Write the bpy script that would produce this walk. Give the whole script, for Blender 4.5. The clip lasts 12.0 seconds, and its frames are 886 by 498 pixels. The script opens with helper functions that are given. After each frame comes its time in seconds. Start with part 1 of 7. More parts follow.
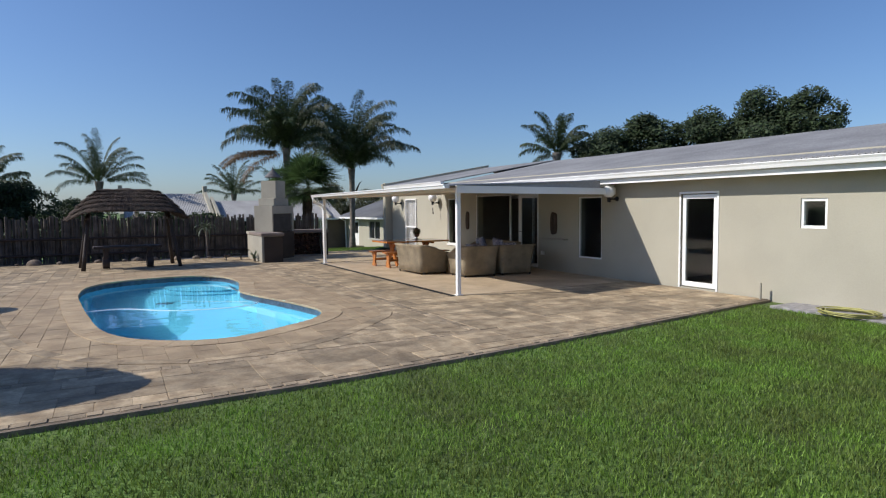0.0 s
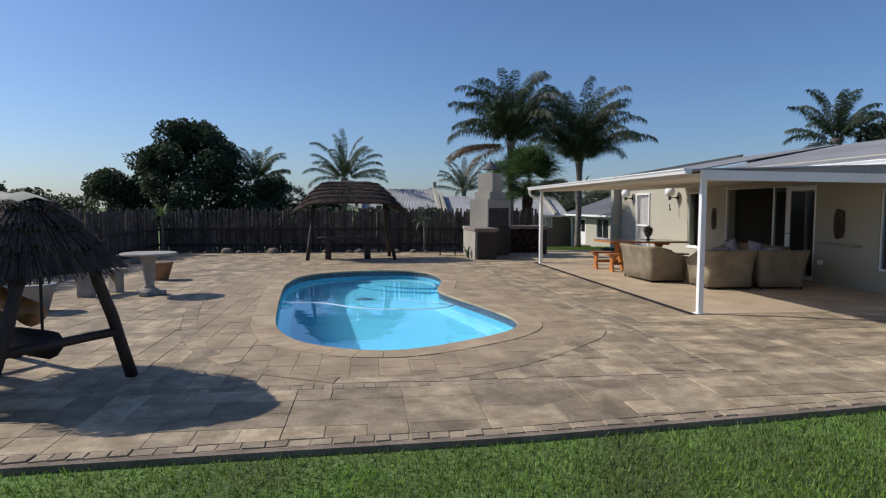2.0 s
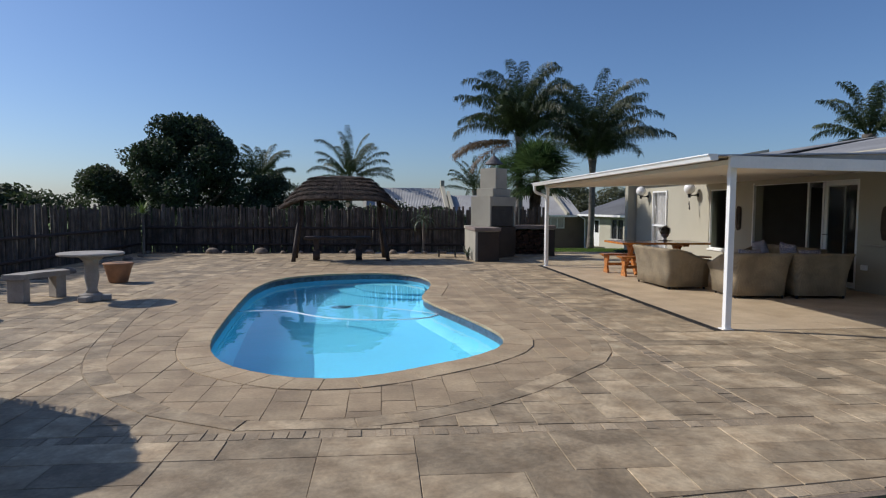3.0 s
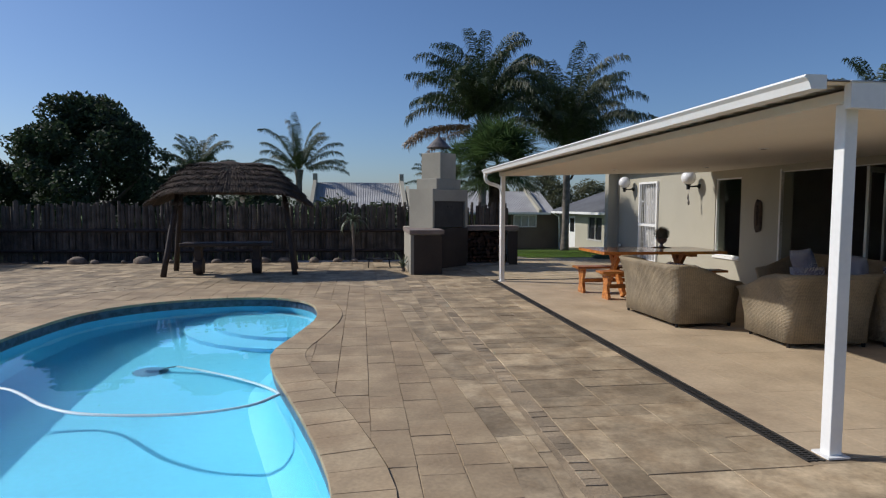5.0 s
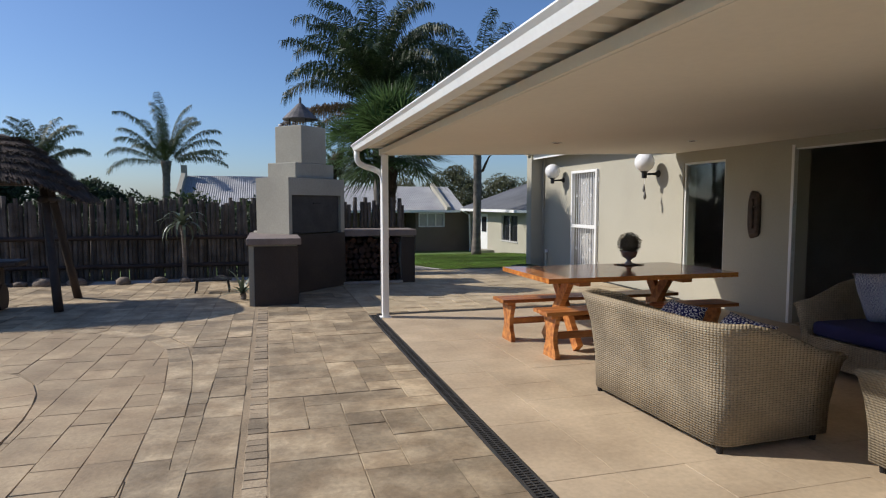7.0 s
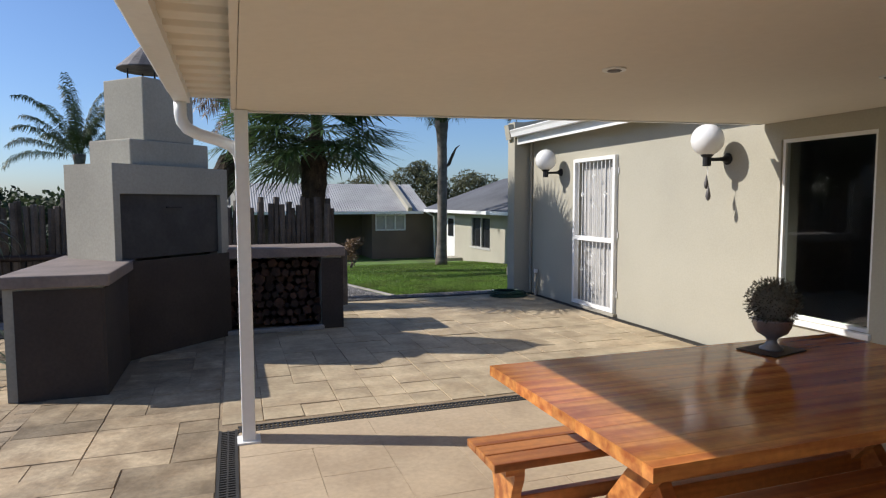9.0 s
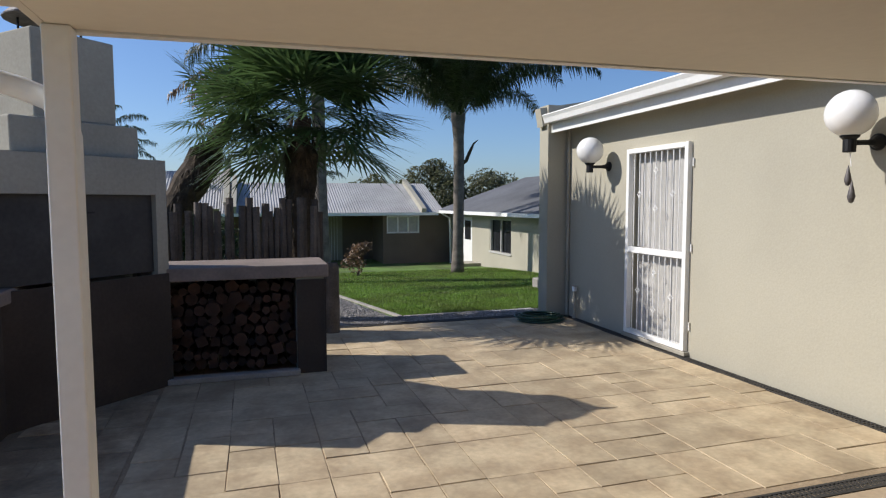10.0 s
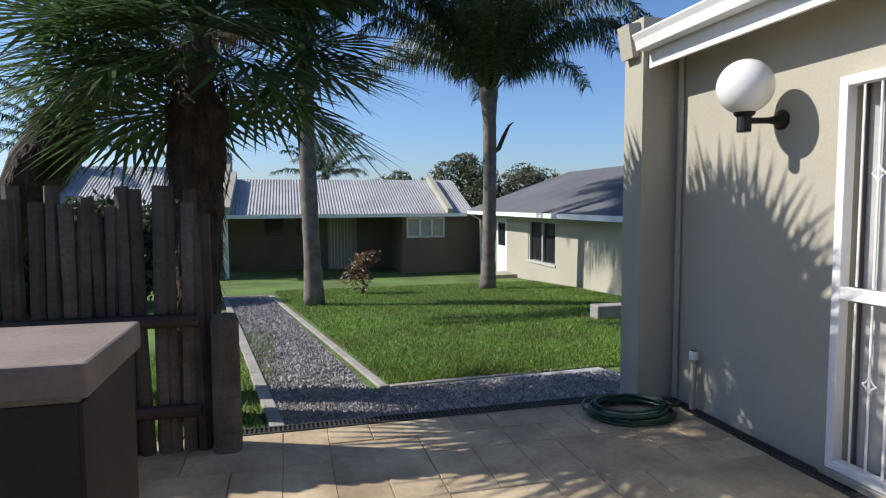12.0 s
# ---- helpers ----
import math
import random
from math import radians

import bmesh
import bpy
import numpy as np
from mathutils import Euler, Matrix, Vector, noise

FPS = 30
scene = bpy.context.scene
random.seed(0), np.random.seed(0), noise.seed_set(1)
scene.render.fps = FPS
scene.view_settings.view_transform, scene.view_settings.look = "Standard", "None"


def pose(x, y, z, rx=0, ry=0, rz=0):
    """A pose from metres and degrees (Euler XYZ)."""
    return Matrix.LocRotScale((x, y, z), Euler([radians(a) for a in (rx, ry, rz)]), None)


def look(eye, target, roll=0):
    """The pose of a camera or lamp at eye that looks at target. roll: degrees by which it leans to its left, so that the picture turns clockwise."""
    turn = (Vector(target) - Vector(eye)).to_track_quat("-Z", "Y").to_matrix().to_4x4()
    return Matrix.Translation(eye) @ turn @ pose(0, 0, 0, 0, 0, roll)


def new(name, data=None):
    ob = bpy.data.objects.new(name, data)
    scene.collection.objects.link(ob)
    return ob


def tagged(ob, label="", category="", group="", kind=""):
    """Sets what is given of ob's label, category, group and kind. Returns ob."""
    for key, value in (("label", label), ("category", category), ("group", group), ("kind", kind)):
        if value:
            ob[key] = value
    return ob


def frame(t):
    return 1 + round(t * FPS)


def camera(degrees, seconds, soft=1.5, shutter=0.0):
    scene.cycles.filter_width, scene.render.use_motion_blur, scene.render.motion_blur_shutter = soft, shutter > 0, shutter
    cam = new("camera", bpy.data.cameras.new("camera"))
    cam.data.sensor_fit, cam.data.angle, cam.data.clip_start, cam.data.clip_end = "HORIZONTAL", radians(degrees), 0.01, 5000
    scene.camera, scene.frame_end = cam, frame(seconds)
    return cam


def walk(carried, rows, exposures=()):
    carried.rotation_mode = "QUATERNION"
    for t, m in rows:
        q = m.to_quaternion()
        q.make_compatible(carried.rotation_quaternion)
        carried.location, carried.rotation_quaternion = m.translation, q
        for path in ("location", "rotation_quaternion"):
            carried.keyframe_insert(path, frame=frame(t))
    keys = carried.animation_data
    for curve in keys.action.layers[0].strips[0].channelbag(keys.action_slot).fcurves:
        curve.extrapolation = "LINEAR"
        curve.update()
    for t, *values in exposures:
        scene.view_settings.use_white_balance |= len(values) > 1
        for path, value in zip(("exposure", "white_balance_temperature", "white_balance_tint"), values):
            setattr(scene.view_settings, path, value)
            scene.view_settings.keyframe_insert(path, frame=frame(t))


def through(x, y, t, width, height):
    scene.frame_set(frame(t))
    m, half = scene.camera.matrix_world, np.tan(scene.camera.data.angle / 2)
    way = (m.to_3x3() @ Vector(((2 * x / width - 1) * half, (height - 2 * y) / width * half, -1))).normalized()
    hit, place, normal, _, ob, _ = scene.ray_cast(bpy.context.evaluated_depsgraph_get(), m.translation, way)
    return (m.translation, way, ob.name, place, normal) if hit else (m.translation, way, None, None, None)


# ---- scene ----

cam = camera(71.4, 12.0, soft=1.2)
PATH = [
    (0, (-3.044, -6.934, 1.708), (-2.099, -5.177, 1.577), -0.5),
    (0.5, (-2.931, -6.692, 1.707), (-2.221, -4.827, 1.574), -0.3),
    (1, (-2.686, -6.261, 1.645), (-2.289, -4.305, 1.511), 0.0),
    (1.5, (-2.354, -5.723, 1.605), (-2.061, -3.749, 1.47), 0.3),
    (2, (-2.042, -5.128, 1.585), (-1.797, -3.148, 1.451), 0.2),
    (2.5, (-1.698, -4.449, 1.551), (-1.485, -2.465, 1.417), 0.3),
    (3, (-1.355, -3.715, 1.489), (-1.16, -1.729, 1.358), 0.4),
    (3.2, (-1.234, -3.401, 1.465), (-1.034, -1.415, 1.339), 0.5),
    (5, (0.191, 0.342, 1.465), (0.455, 2.32, 1.326), 0.2),
    (5.5, (0.543, 1.47, 1.477), (0.844, 3.442, 1.336), 0.1),
    (6, (0.914, 2.534, 1.449), (1.265, 4.498, 1.309), 0.0),
    (6.5, (1.209, 3.497, 1.457), (1.657, 5.441, 1.315), 0.1),
    (7, (1.512, 4.419, 1.438), (2.056, 6.338, 1.292), 0.0),
    (7.2, (1.674, 4.799, 1.452), (2.233, 6.714, 1.304), -0.2),
    (8.8, (2.714, 7.686, 1.492), (3.362, 9.572, 1.347), -0.3),
    (9, (2.861, 8.108, 1.491), (3.505, 9.995, 1.341), -0.1),
    (9.5, (3.164, 8.985, 1.499), (3.791, 10.878, 1.349), -0.1),
    (10, (3.468, 9.897, 1.515), (4.062, 11.801, 1.365), -0.1),
    (10.5, (3.767, 10.763, 1.488), (4.356, 12.669, 1.34), -0.2),
    (11, (4.075, 11.639, 1.478), (4.65, 13.548, 1.328), -0.2),
    (11.5, (4.408, 12.478, 1.468), (4.969, 14.392, 1.319), -0.2),
    (12, (4.742, 13.294, 1.466), (5.225, 15.229, 1.318), -0.3),
]
walk(cam, [(t, look(eye, target, roll)) for t, eye, target, roll in PATH],
     exposures=[(0, -0.08), (3, -0.3), (5, -0.4), (6, -0.35), (7, -0.1), (9, 0.1), (10, 0.04), (11, 0.03), (12, 0.28)])

# ---- light: low clear sun from the west-north-west, open sky ----
world = bpy.data.worlds.new("world")
scene.world = world
world.use_nodes = True
wn = world.node_tree
bg = next(n for n in wn.nodes if n.type == "BACKGROUND")
sky = wn.nodes.new("ShaderNodeTexSky")
sky.sky_type = "NISHITA"
sky.sun_disc = False
sky.sun_elevation = radians(37.7)
sky.sun_rotation = radians(-69.0)
sky.air_density = 1.0
sky.dust_density = 0.8
sky.ozone_density = 6.0
tone = wn.nodes.new("ShaderNodeMixRGB")
tone.blend_type = "MULTIPLY"
tone.inputs[0].default_value = 1.0
tone.inputs[2].default_value = (0.90, 0.96, 1.09, 1)
wn.links.new(sky.outputs[0], tone.inputs[1])
wn.links.new(tone.outputs[0], bg.inputs[0])
bg.inputs[1].default_value = 0.118
sun = new("sun", bpy.data.lights.new("sun", "SUN"))
sun.data.energy = 5.0
sun.data.angle = radians(0.5)
sun.data.color = (1.0, 0.945, 0.875)
sun.matrix_world = look((-26, 10, 21.5), (0, 0, 0))


# ---- materials ----
def material(name, color, rough=0.7, metal=0.0, vary=0.25, scale=3.0, fine=40.0, bump=0.15, tint=None,
             piece=0.0, stain=0.0, spec=0.5, dist=0.01):
    """A node material: two scales of colour variation, an optional second tint in patches, a change from piece to piece, and fine relief."""
    m = bpy.data.materials.new(name)
    m.use_nodes = True
    t = m.node_tree
    n, l = t.nodes, t.links
    b = next(k for k in n if k.type == "BSDF_PRINCIPLED")
    b.inputs["Roughness"].default_value = rough
    b.inputs["Metallic"].default_value = metal
    b.inputs["Specular IOR Level"].default_value = spec
    geo = n.new("ShaderNodeNewGeometry")
    big = n.new("ShaderNodeTexNoise")
    big.inputs["Scale"].default_value = scale
    big.inputs["Detail"].default_value = 5
    small = n.new("ShaderNodeTexNoise")
    small.inputs["Scale"].default_value = fine
    small.inputs["Detail"].default_value = 4
    l.new(geo.outputs["Position"], big.inputs["Vector"])
    l.new(geo.outputs["Position"], small.inputs["Vector"])
    ramp = n.new("ShaderNodeValToRGB")
    ramp.color_ramp.elements[0].position, ramp.color_ramp.elements[1].position = 0.36, 0.64
    c = Vector(color)
    lo = Vector(tint) if tint else c * (1 - vary)
    ramp.color_ramp.elements[0].color = (*lo, 1)
    ramp.color_ramp.elements[1].color = (*(c * (1 + vary * 0.35)), 1)
    l.new(big.outputs["Fac"], ramp.inputs[0])
    out = ramp.outputs[0]
    mul = n.new("ShaderNodeMixRGB")
    mul.blend_type = "MULTIPLY"
    mul.inputs[0].default_value = min(1.0, vary * 1.6)
    spread = n.new("ShaderNodeMapRange")
    spread.inputs["From Min"].default_value, spread.inputs["From Max"].default_value = 0.3, 0.7
    spread.inputs["To Min"].default_value, spread.inputs["To Max"].default_value = 0.62, 1.25
    l.new(small.outputs["Fac"], spread.inputs[0])
    l.new(out, mul.inputs[1])
    l.new(spread.outputs[0], mul.inputs[2])
    out = mul.outputs[0]
    if piece:
        info = n.new("ShaderNodeObjectInfo")
        add = n.new("ShaderNodeMath")
        add.operation = "ADD"
        l.new(info.outputs["Random"], add.inputs[0])
        l.new(geo.outputs["Random Per Island"], add.inputs[1])
        wrap = n.new("ShaderNodeMath")
        wrap.operation = "FRACT"
        l.new(add.outputs[0], wrap.inputs[0])
        pr = n.new("ShaderNodeMapRange")
        pr.inputs["To Min"].default_value, pr.inputs["To Max"].default_value = 1 - piece, 1 + piece * 0.5
        l.new(wrap.outputs[0], pr.inputs[0])
        pm = n.new("ShaderNodeMixRGB")
        pm.blend_type = "MULTIPLY"
        pm.inputs[0].default_value = 1
        l.new(out, pm.inputs[1])
        l.new(pr.outputs[0], pm.inputs[2])
        out = pm.outputs[0]
    if stain:
        sn = n.new("ShaderNodeTexNoise")
        sn.inputs["Scale"].default_value = 1.7
        sn.inputs["Detail"].default_value = 9
        sn.inputs["Roughness"].default_value = 0.68
        l.new(geo.outputs["Position"], sn.inputs["Vector"])
        sr = n.new("ShaderNodeMapRange")
        sr.inputs["From Min"].default_value, sr.inputs["From Max"].default_value = 0.42, 0.62
        sr.inputs["To Min"].default_value, sr.inputs["To Max"].default_value = 1 - stain, 1.06
        l.new(sn.outputs["Fac"], sr.inputs[0])
        sm = n.new("ShaderNodeMixRGB")
        sm.blend_type = "MULTIPLY"
        sm.inputs[0].default_value = 1
        l.new(out, sm.inputs[1])
        l.new(sr.outputs[0], sm.inputs[2])
        out = sm.outputs[0]
    l.new(out, b.inputs["Base Color"])
    if bump:
        bp = n.new("ShaderNodeBump")
        bp.inputs["Strength"].default_value = bump
        bp.inputs["Distance"].default_value = dist
        l.new(small.outputs["Fac"], bp.inputs["Height"])
        l.new(bp.outputs[0], b.inputs["Normal"])
    return m


def bsdf(m):
    return next(k for k in m.node_tree.nodes if k.type == "BSDF_PRINCIPLED")


SLAB = material("sandstone_slab", (0.485, 0.38, 0.245), 0.75, vary=0.26, scale=4.5, fine=28, bump=0.45, tint=(0.36, 0.265, 0.16), piece=0.34, stain=0.36)
SLAB_PALE = material("pale_slab", (0.50, 0.395, 0.27), 0.65, vary=0.16, scale=1.5, fine=30, bump=0.15, tint=(0.43, 0.33, 0.22), piece=0.05, stain=0.10)
SLAB_YARD = material("yard_slab", (0.52, 0.42, 0.275), 0.7, vary=0.2, scale=3.5, fine=24, bump=0.25, tint=(0.41, 0.315, 0.20), piece=0.14, stain=0.20)
COPING = material("coping_brick", (0.45, 0.345, 0.215), 0.75, vary=0.2, scale=2.0, fine=40, bump=0.3, tint=(0.38, 0.275, 0.165), piece=0.06, stain=0.16)
COURSE = material("course_slab", (0.405, 0.307, 0.19), 0.75, vary=0.2, scale=2.5, fine=36, bump=0.35, tint=(0.335, 0.243, 0.147), piece=0.14, stain=0.20)
COBBLE = material("cobble", (0.38, 0.295, 0.195), 0.85, vary=0.3, fine=60, bump=0.5, piece=0.3)
JOINT = material("joint_sand", (0.33, 0.25, 0.16), 0.95, vary=0.3, fine=80, bump=0.4)
KERB = material("concrete_edge", (0.24, 0.185, 0.135), 0.9, vary=0.35, fine=60, bump=0.4)
PLASTER = material("taupe_plaster", (0.40, 0.375, 0.30), 0.9, vary=0.07, scale=0.8, fine=55, bump=0.12)
BRAAI = material("grey_plaster", (0.36, 0.335, 0.275), 0.9, vary=0.13, scale=1.2, fine=40, bump=0.2)
WHITE = material("white_paint", (0.80, 0.80, 0.78), 0.45, vary=0.05, scale=2, fine=30, bump=0.03)
CEIL = material("ceiling_board", (0.72, 0.67, 0.58), 0.8, vary=0.04, scale=0.7, fine=20, bump=0.03)
ROOF = material("galvanised_sheet", (0.37, 0.365, 0.36), 0.65, metal=0.12, vary=0.2, scale=0.8, fine=14, bump=0.06)
ROOF_DARK = material("grey_painted_sheet", (0.17, 0.175, 0.185), 0.65, metal=0.1, vary=0.2, scale=0.6, fine=14, bump=0.06)
# near-black floor and dulled walls carry the gloom of the unlit rooms
UNLIT = material("unlit_interior", (0.05, 0.045, 0.04), 0.8, vary=0.2, bump=0.05)
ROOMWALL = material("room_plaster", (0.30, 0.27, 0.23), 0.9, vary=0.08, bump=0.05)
METAL = material("black_iron", (0.02, 0.02, 0.022), 0.5, metal=0.5, vary=0.2, fine=80, bump=0.1)
GRATE = material("drain_plastic", (0.035, 0.033, 0.03), 0.7, vary=0.3, fine=60, bump=0.1)
POLE = material("weathered_pole", (0.115, 0.096, 0.082), 0.9, vary=0.4, scale=4, fine=50, bump=0.5, piece=0.45)
LOG = material("dark_stained_log", (0.042, 0.026, 0.02), 0.65, vary=0.4, scale=5, fine=30, bump=0.35, piece=0.2)
VARNISH = material("varnished_log", (0.36, 0.17, 0.06), 0.3, vary=0.4, scale=6, fine=25, bump=0.1)
THATCH = material("thatch", (0.105, 0.074, 0.056), 0.95, vary=0.45, scale=6, fine=70, bump=0.8, piece=0.5)
CONCRETE = material("cast_concrete", (0.34, 0.315, 0.285), 0.85, vary=0.2, scale=4, fine=60, bump=0.3)
COUNTER = material("brown_screed", (0.22, 0.175, 0.15), 0.8, vary=0.2, scale=3, fine=40, bump=0.2)
TERRACOTTA = material("terracotta", (0.33, 0.17, 0.09), 0.8, vary=0.2, scale=6, fine=50, bump=0.15)
ROCK = material("rock", (0.24, 0.19, 0.15), 0.9, vary=0.4, scale=8, fine=40, bump=0.6, piece=0.2)
TRUNK = material("palm_trunk", (0.20, 0.17, 0.145), 0.9, vary=0.35, scale=5, fine=40, bump=0.5)
HAIRY = material("fibrous_trunk", (0.085, 0.06, 0.04), 0.95, vary=0.5, scale=8, fine=60, bump=0.8, piece=0.4)
BARK = material("bark", (0.10, 0.08, 0.06), 0.95, vary=0.4, fine=40, bump=0.5)
WATER_BLUE = material("pool_paint", (0.115, 0.53, 0.74), 0.6, vary=0.06, scale=0.7, fine=20, bump=0.0)
MOSAIC = material("mosaic_tile", (0.08, 0.10, 0.14), 0.35, vary=0.5, scale=14, fine=60, bump=0.1, piece=0.6)
GRAVEL = material("grey_gravel", (0.36, 0.345, 0.34), 0.9, vary=0.3, scale=9, fine=60, bump=0.2, piece=0.55)
SOIL = material("soil", (0.12, 0.085, 0.06), 0.95, vary=0.4, scale=3, fine=30, bump=0.6)
LAWN = material("lawn", (0.105, 0.185, 0.034), 0.95, vary=0.45, scale=0.9, fine=22, bump=0.8, tint=(0.075, 0.105, 0.026), dist=0.04)


def leafy(name, color, dead=None, piece=0.5, rough=0.45, through=0.25, tint=None):
    m = material(name, color, rough, vary=0.3, scale=1.2, fine=6, bump=0, piece=piece, tint=tint)
    b = bsdf(m)
    b.inputs["Transmission Weight"].default_value = 0.0
    n, l = m.node_tree.nodes, m.node_tree.links
    tr = n.new("ShaderNodeBsdfTranslucent")
    mix = n.new("ShaderNodeMixShader")
    mix.inputs[0].default_value = through
    src = b.inputs["Base Color"].links[0].from_socket
    l.new(src, tr.inputs[0])
    out = next(k for k in n if k.type == "OUTPUT_MATERIAL")
    l.new(b.outputs[0], mix.inputs[1])
    l.new(tr.outputs[0], mix.inputs[2])
    l.new(mix.outputs[0], out.inputs[0])
    return m


BLADE = leafy("grass_blade", (0.185, 0.325, 0.045), piece=0.75, rough=0.6, through=0.35, tint=(0.165, 0.225, 0.045))
FROND = leafy("palm_frond", (0.058, 0.088, 0.036), piece=0.5, rough=0.5)
FAN = leafy("fan_leaf", (0.088, 0.15, 0.05), piece=0.5, through=0.38)
LEAF = leafy("tree_leaf", (0.045, 0.07, 0.03), piece=0.6, rough=0.75)
HEDGE = leafy("hedge_leaf", (0.065, 0.09, 0.035), piece=0.6, rough=0.75)
SHADE_LEAF = leafy("shade_tree_leaf", (0.055, 0.088, 0.034), piece=0.6, rough=0.7)
OLIVE = leafy("olive_leaf", (0.13, 0.135, 0.06), piece=0.5, rough=0.75)
DRYLEAF = leafy("dry_frond", (0.20, 0.12, 0.06), piece=0.4)
ALOE = leafy("aloe_leaf", (0.13, 0.16, 0.10), piece=0.3, through=0.1)
YUCCA = leafy("yucca_leaf", (0.16, 0.24, 0.06), piece=0.3, through=0.3)


def wood_material(name, a, b2, rough=0.3, across=7.0, axis=0, piece=0.35):
    """Plank wood: stretched grain and board colour from piece to piece."""
    m = material(name, a, rough, vary=0.25, scale=3, fine=30, bump=0.05, tint=b2, piece=piece)
    t = m.node_tree
    mp = t.nodes.new("ShaderNodeMapping")
    s = [across * 3, across * 3, across * 3]
    s[axis] = 1.2
    mp.inputs["Scale"].default_value = s
    geo = next(k for k in t.nodes if k.type == "NEW_GEOMETRY")
    t.links.new(geo.outputs["Position"], mp.inputs["Vector"])
    big = [k for k in t.nodes if k.type == "TEX_NOISE"][0]
    big.inputs["Scale"].default_value = 1.0
    t.links.new(mp.outputs[0], big.inputs["Vector"])
    return m


PINE = wood_material("varnished_wood", (0.56, 0.235, 0.065), (0.32, 0.10, 0.03), 0.35)
TABLETOP = wood_material("polished_tabletop", (0.64, 0.27, 0.07), (0.40, 0.12, 0.035), 0.10, piece=0.22)


def wicker_material():
    m = material("wicker", (0.31, 0.25, 0.165), 0.7, vary=0.3, scale=3, fine=60, bump=0.0)
    t = m.node_tree
    n, l = t.nodes, t.links
    tc = n.new("ShaderNodeTexCoord")
    sep = n.new("ShaderNodeSeparateXYZ")
    l.new(tc.outputs["Object"], sep.inputs[0])

    def op(kind, x, y=None):
        k = n.new("ShaderNodeMath")
        k.operation = kind
        for i, v in enumerate((x, y)):
            if v is None:
                continue
            if isinstance(v, (int, float)):
                k.inputs[i].default_value = v
            else:
                l.new(v, k.inputs[i])
        return k.outputs[0]
    along = op("ADD", sep.outputs["X"], sep.outputs["Y"])
    rows = op("MULTIPLY", sep.outputs["Z"], 2 * math.pi / 0.015)
    posts = op("MULTIPLY", along, 2 * math.pi / 0.026)
    over = op("MULTIPLY", op("SINE", posts), op("COSINE", op("MULTIPLY", rows, 0.5)))
    weave = op("ADD", op("MULTIPLY", op("ABSOLUTE", op("SINE", op("MULTIPLY", rows, 0.5))), 0.6), op("MULTIPLY", op("ABSOLUTE", op("SINE", op("MULTIPLY", posts, 0.5))), 0.5))
    bp = n.new("ShaderNodeBump")
    bp.inputs["Strength"].default_value = 1.0
    bp.inputs["Distance"].default_value = 0.006
    l.new(weave, bp.inputs["Height"])
    l.new(bp.outputs[0], bsdf(m).inputs["Normal"])
    src = bsdf(m).inputs["Base Color"].links[0].from_socket
    mr = n.new("ShaderNodeMapRange")
    mr.inputs["From Max"].default_value = 1.1
    mr.inputs["To Min"].default_value, mr.inputs["To Max"].default_value = 0.66, 1.08
    l.new(weave, mr.inputs[0])
    mm = n.new("ShaderNodeMixRGB")
    mm.blend_type = "MULTIPLY"
    mm.inputs[0].default_value = 1
    l.new(src, mm.inputs[1])
    l.new(mr.outputs[0], mm.inputs[2])
    l.new(mm.outputs[0], bsdf(m).inputs["Base Color"])
    return m


WICKER = wicker_material()


def cushion_material():
    m = material("patterned_cotton", (0.75, 0.74, 0.72), 0.9, vary=0.05, bump=0.05, fine=200)
    t = m.node_tree
    n, l = t.nodes, t.links
    tc = n.new("ShaderNodeTexCoord")
    mp = n.new("ShaderNodeMapping")
    mp.inputs["Scale"].default_value = (5.5, 0.8, 5.5)
    l.new(tc.outputs["Object"], mp.inputs[0])
    vo = n.new("ShaderNodeTexVoronoi")
    vo.inputs["Randomness"].default_value = 0.25
    l.new(mp.outputs[0], vo.inputs["Vector"])
    wv = n.new("ShaderNodeMath")
    wv.operation = "SINE"
    k = n.new("ShaderNodeMath")
    k.operation = "MULTIPLY"
    k.inputs[1].default_value = 19
    l.new(vo.outputs["Distance"], k.inputs[0])
    l.new(k.outputs[0], wv.inputs[0])
    rp = n.new("ShaderNodeValToRGB")
    rp.color_ramp.interpolation = "CONSTANT"
    rp.color_ramp.elements[0].color = (0.02, 0.025, 0.11, 1)
    rp.color_ramp.elements[1].color = (0.72, 0.71, 0.70, 1)
    rp.color_ramp.elements[1].position = 0.4
    l.new(wv.outputs[0], rp.inputs[0])
    l.new(rp.outputs[0], bsdf(m).inputs["Base Color"])
    return m


CUSHION = cushion_material()
NAVY = material("navy_canvas", (0.016, 0.016, 0.075), 0.9, vary=0.1, fine=120, bump=0.1)
GLOBE = material("opal_globe", (0.82, 0.81, 0.79), 0.25, vary=0.03, bump=0.0)
HOSE_GREEN = material("green_hose", (0.02, 0.06, 0.04), 0.4, vary=0.2, bump=0.0)
HOSE_YELLOW = material("yellow_hose", (0.38, 0.36, 0.12), 0.5, vary=0.2, bump=0.0)
HOSE_WHITE = material("ribbed_hose", (0.55, 0.68, 0.75), 0.5, vary=0.1, bump=0.0)
CLEANER = material("cleaner_plastic", (0.035, 0.17, 0.26), 0.5, vary=0.15, bump=0.0)
REDPLASTIC = material("red_plastic", (0.45, 0.10, 0.12), 0.5, vary=0.1, bump=0.0)
FIREWOOD = material("firewood", (0.066, 0.030, 0.018), 0.9, vary=0.4, scale=6, fine=40, bump=0.4, piece=0.5)
SOOT = material("sooty_steel", (0.045, 0.043, 0.042), 0.75, vary=0.3, scale=3, fine=30, bump=0.1)
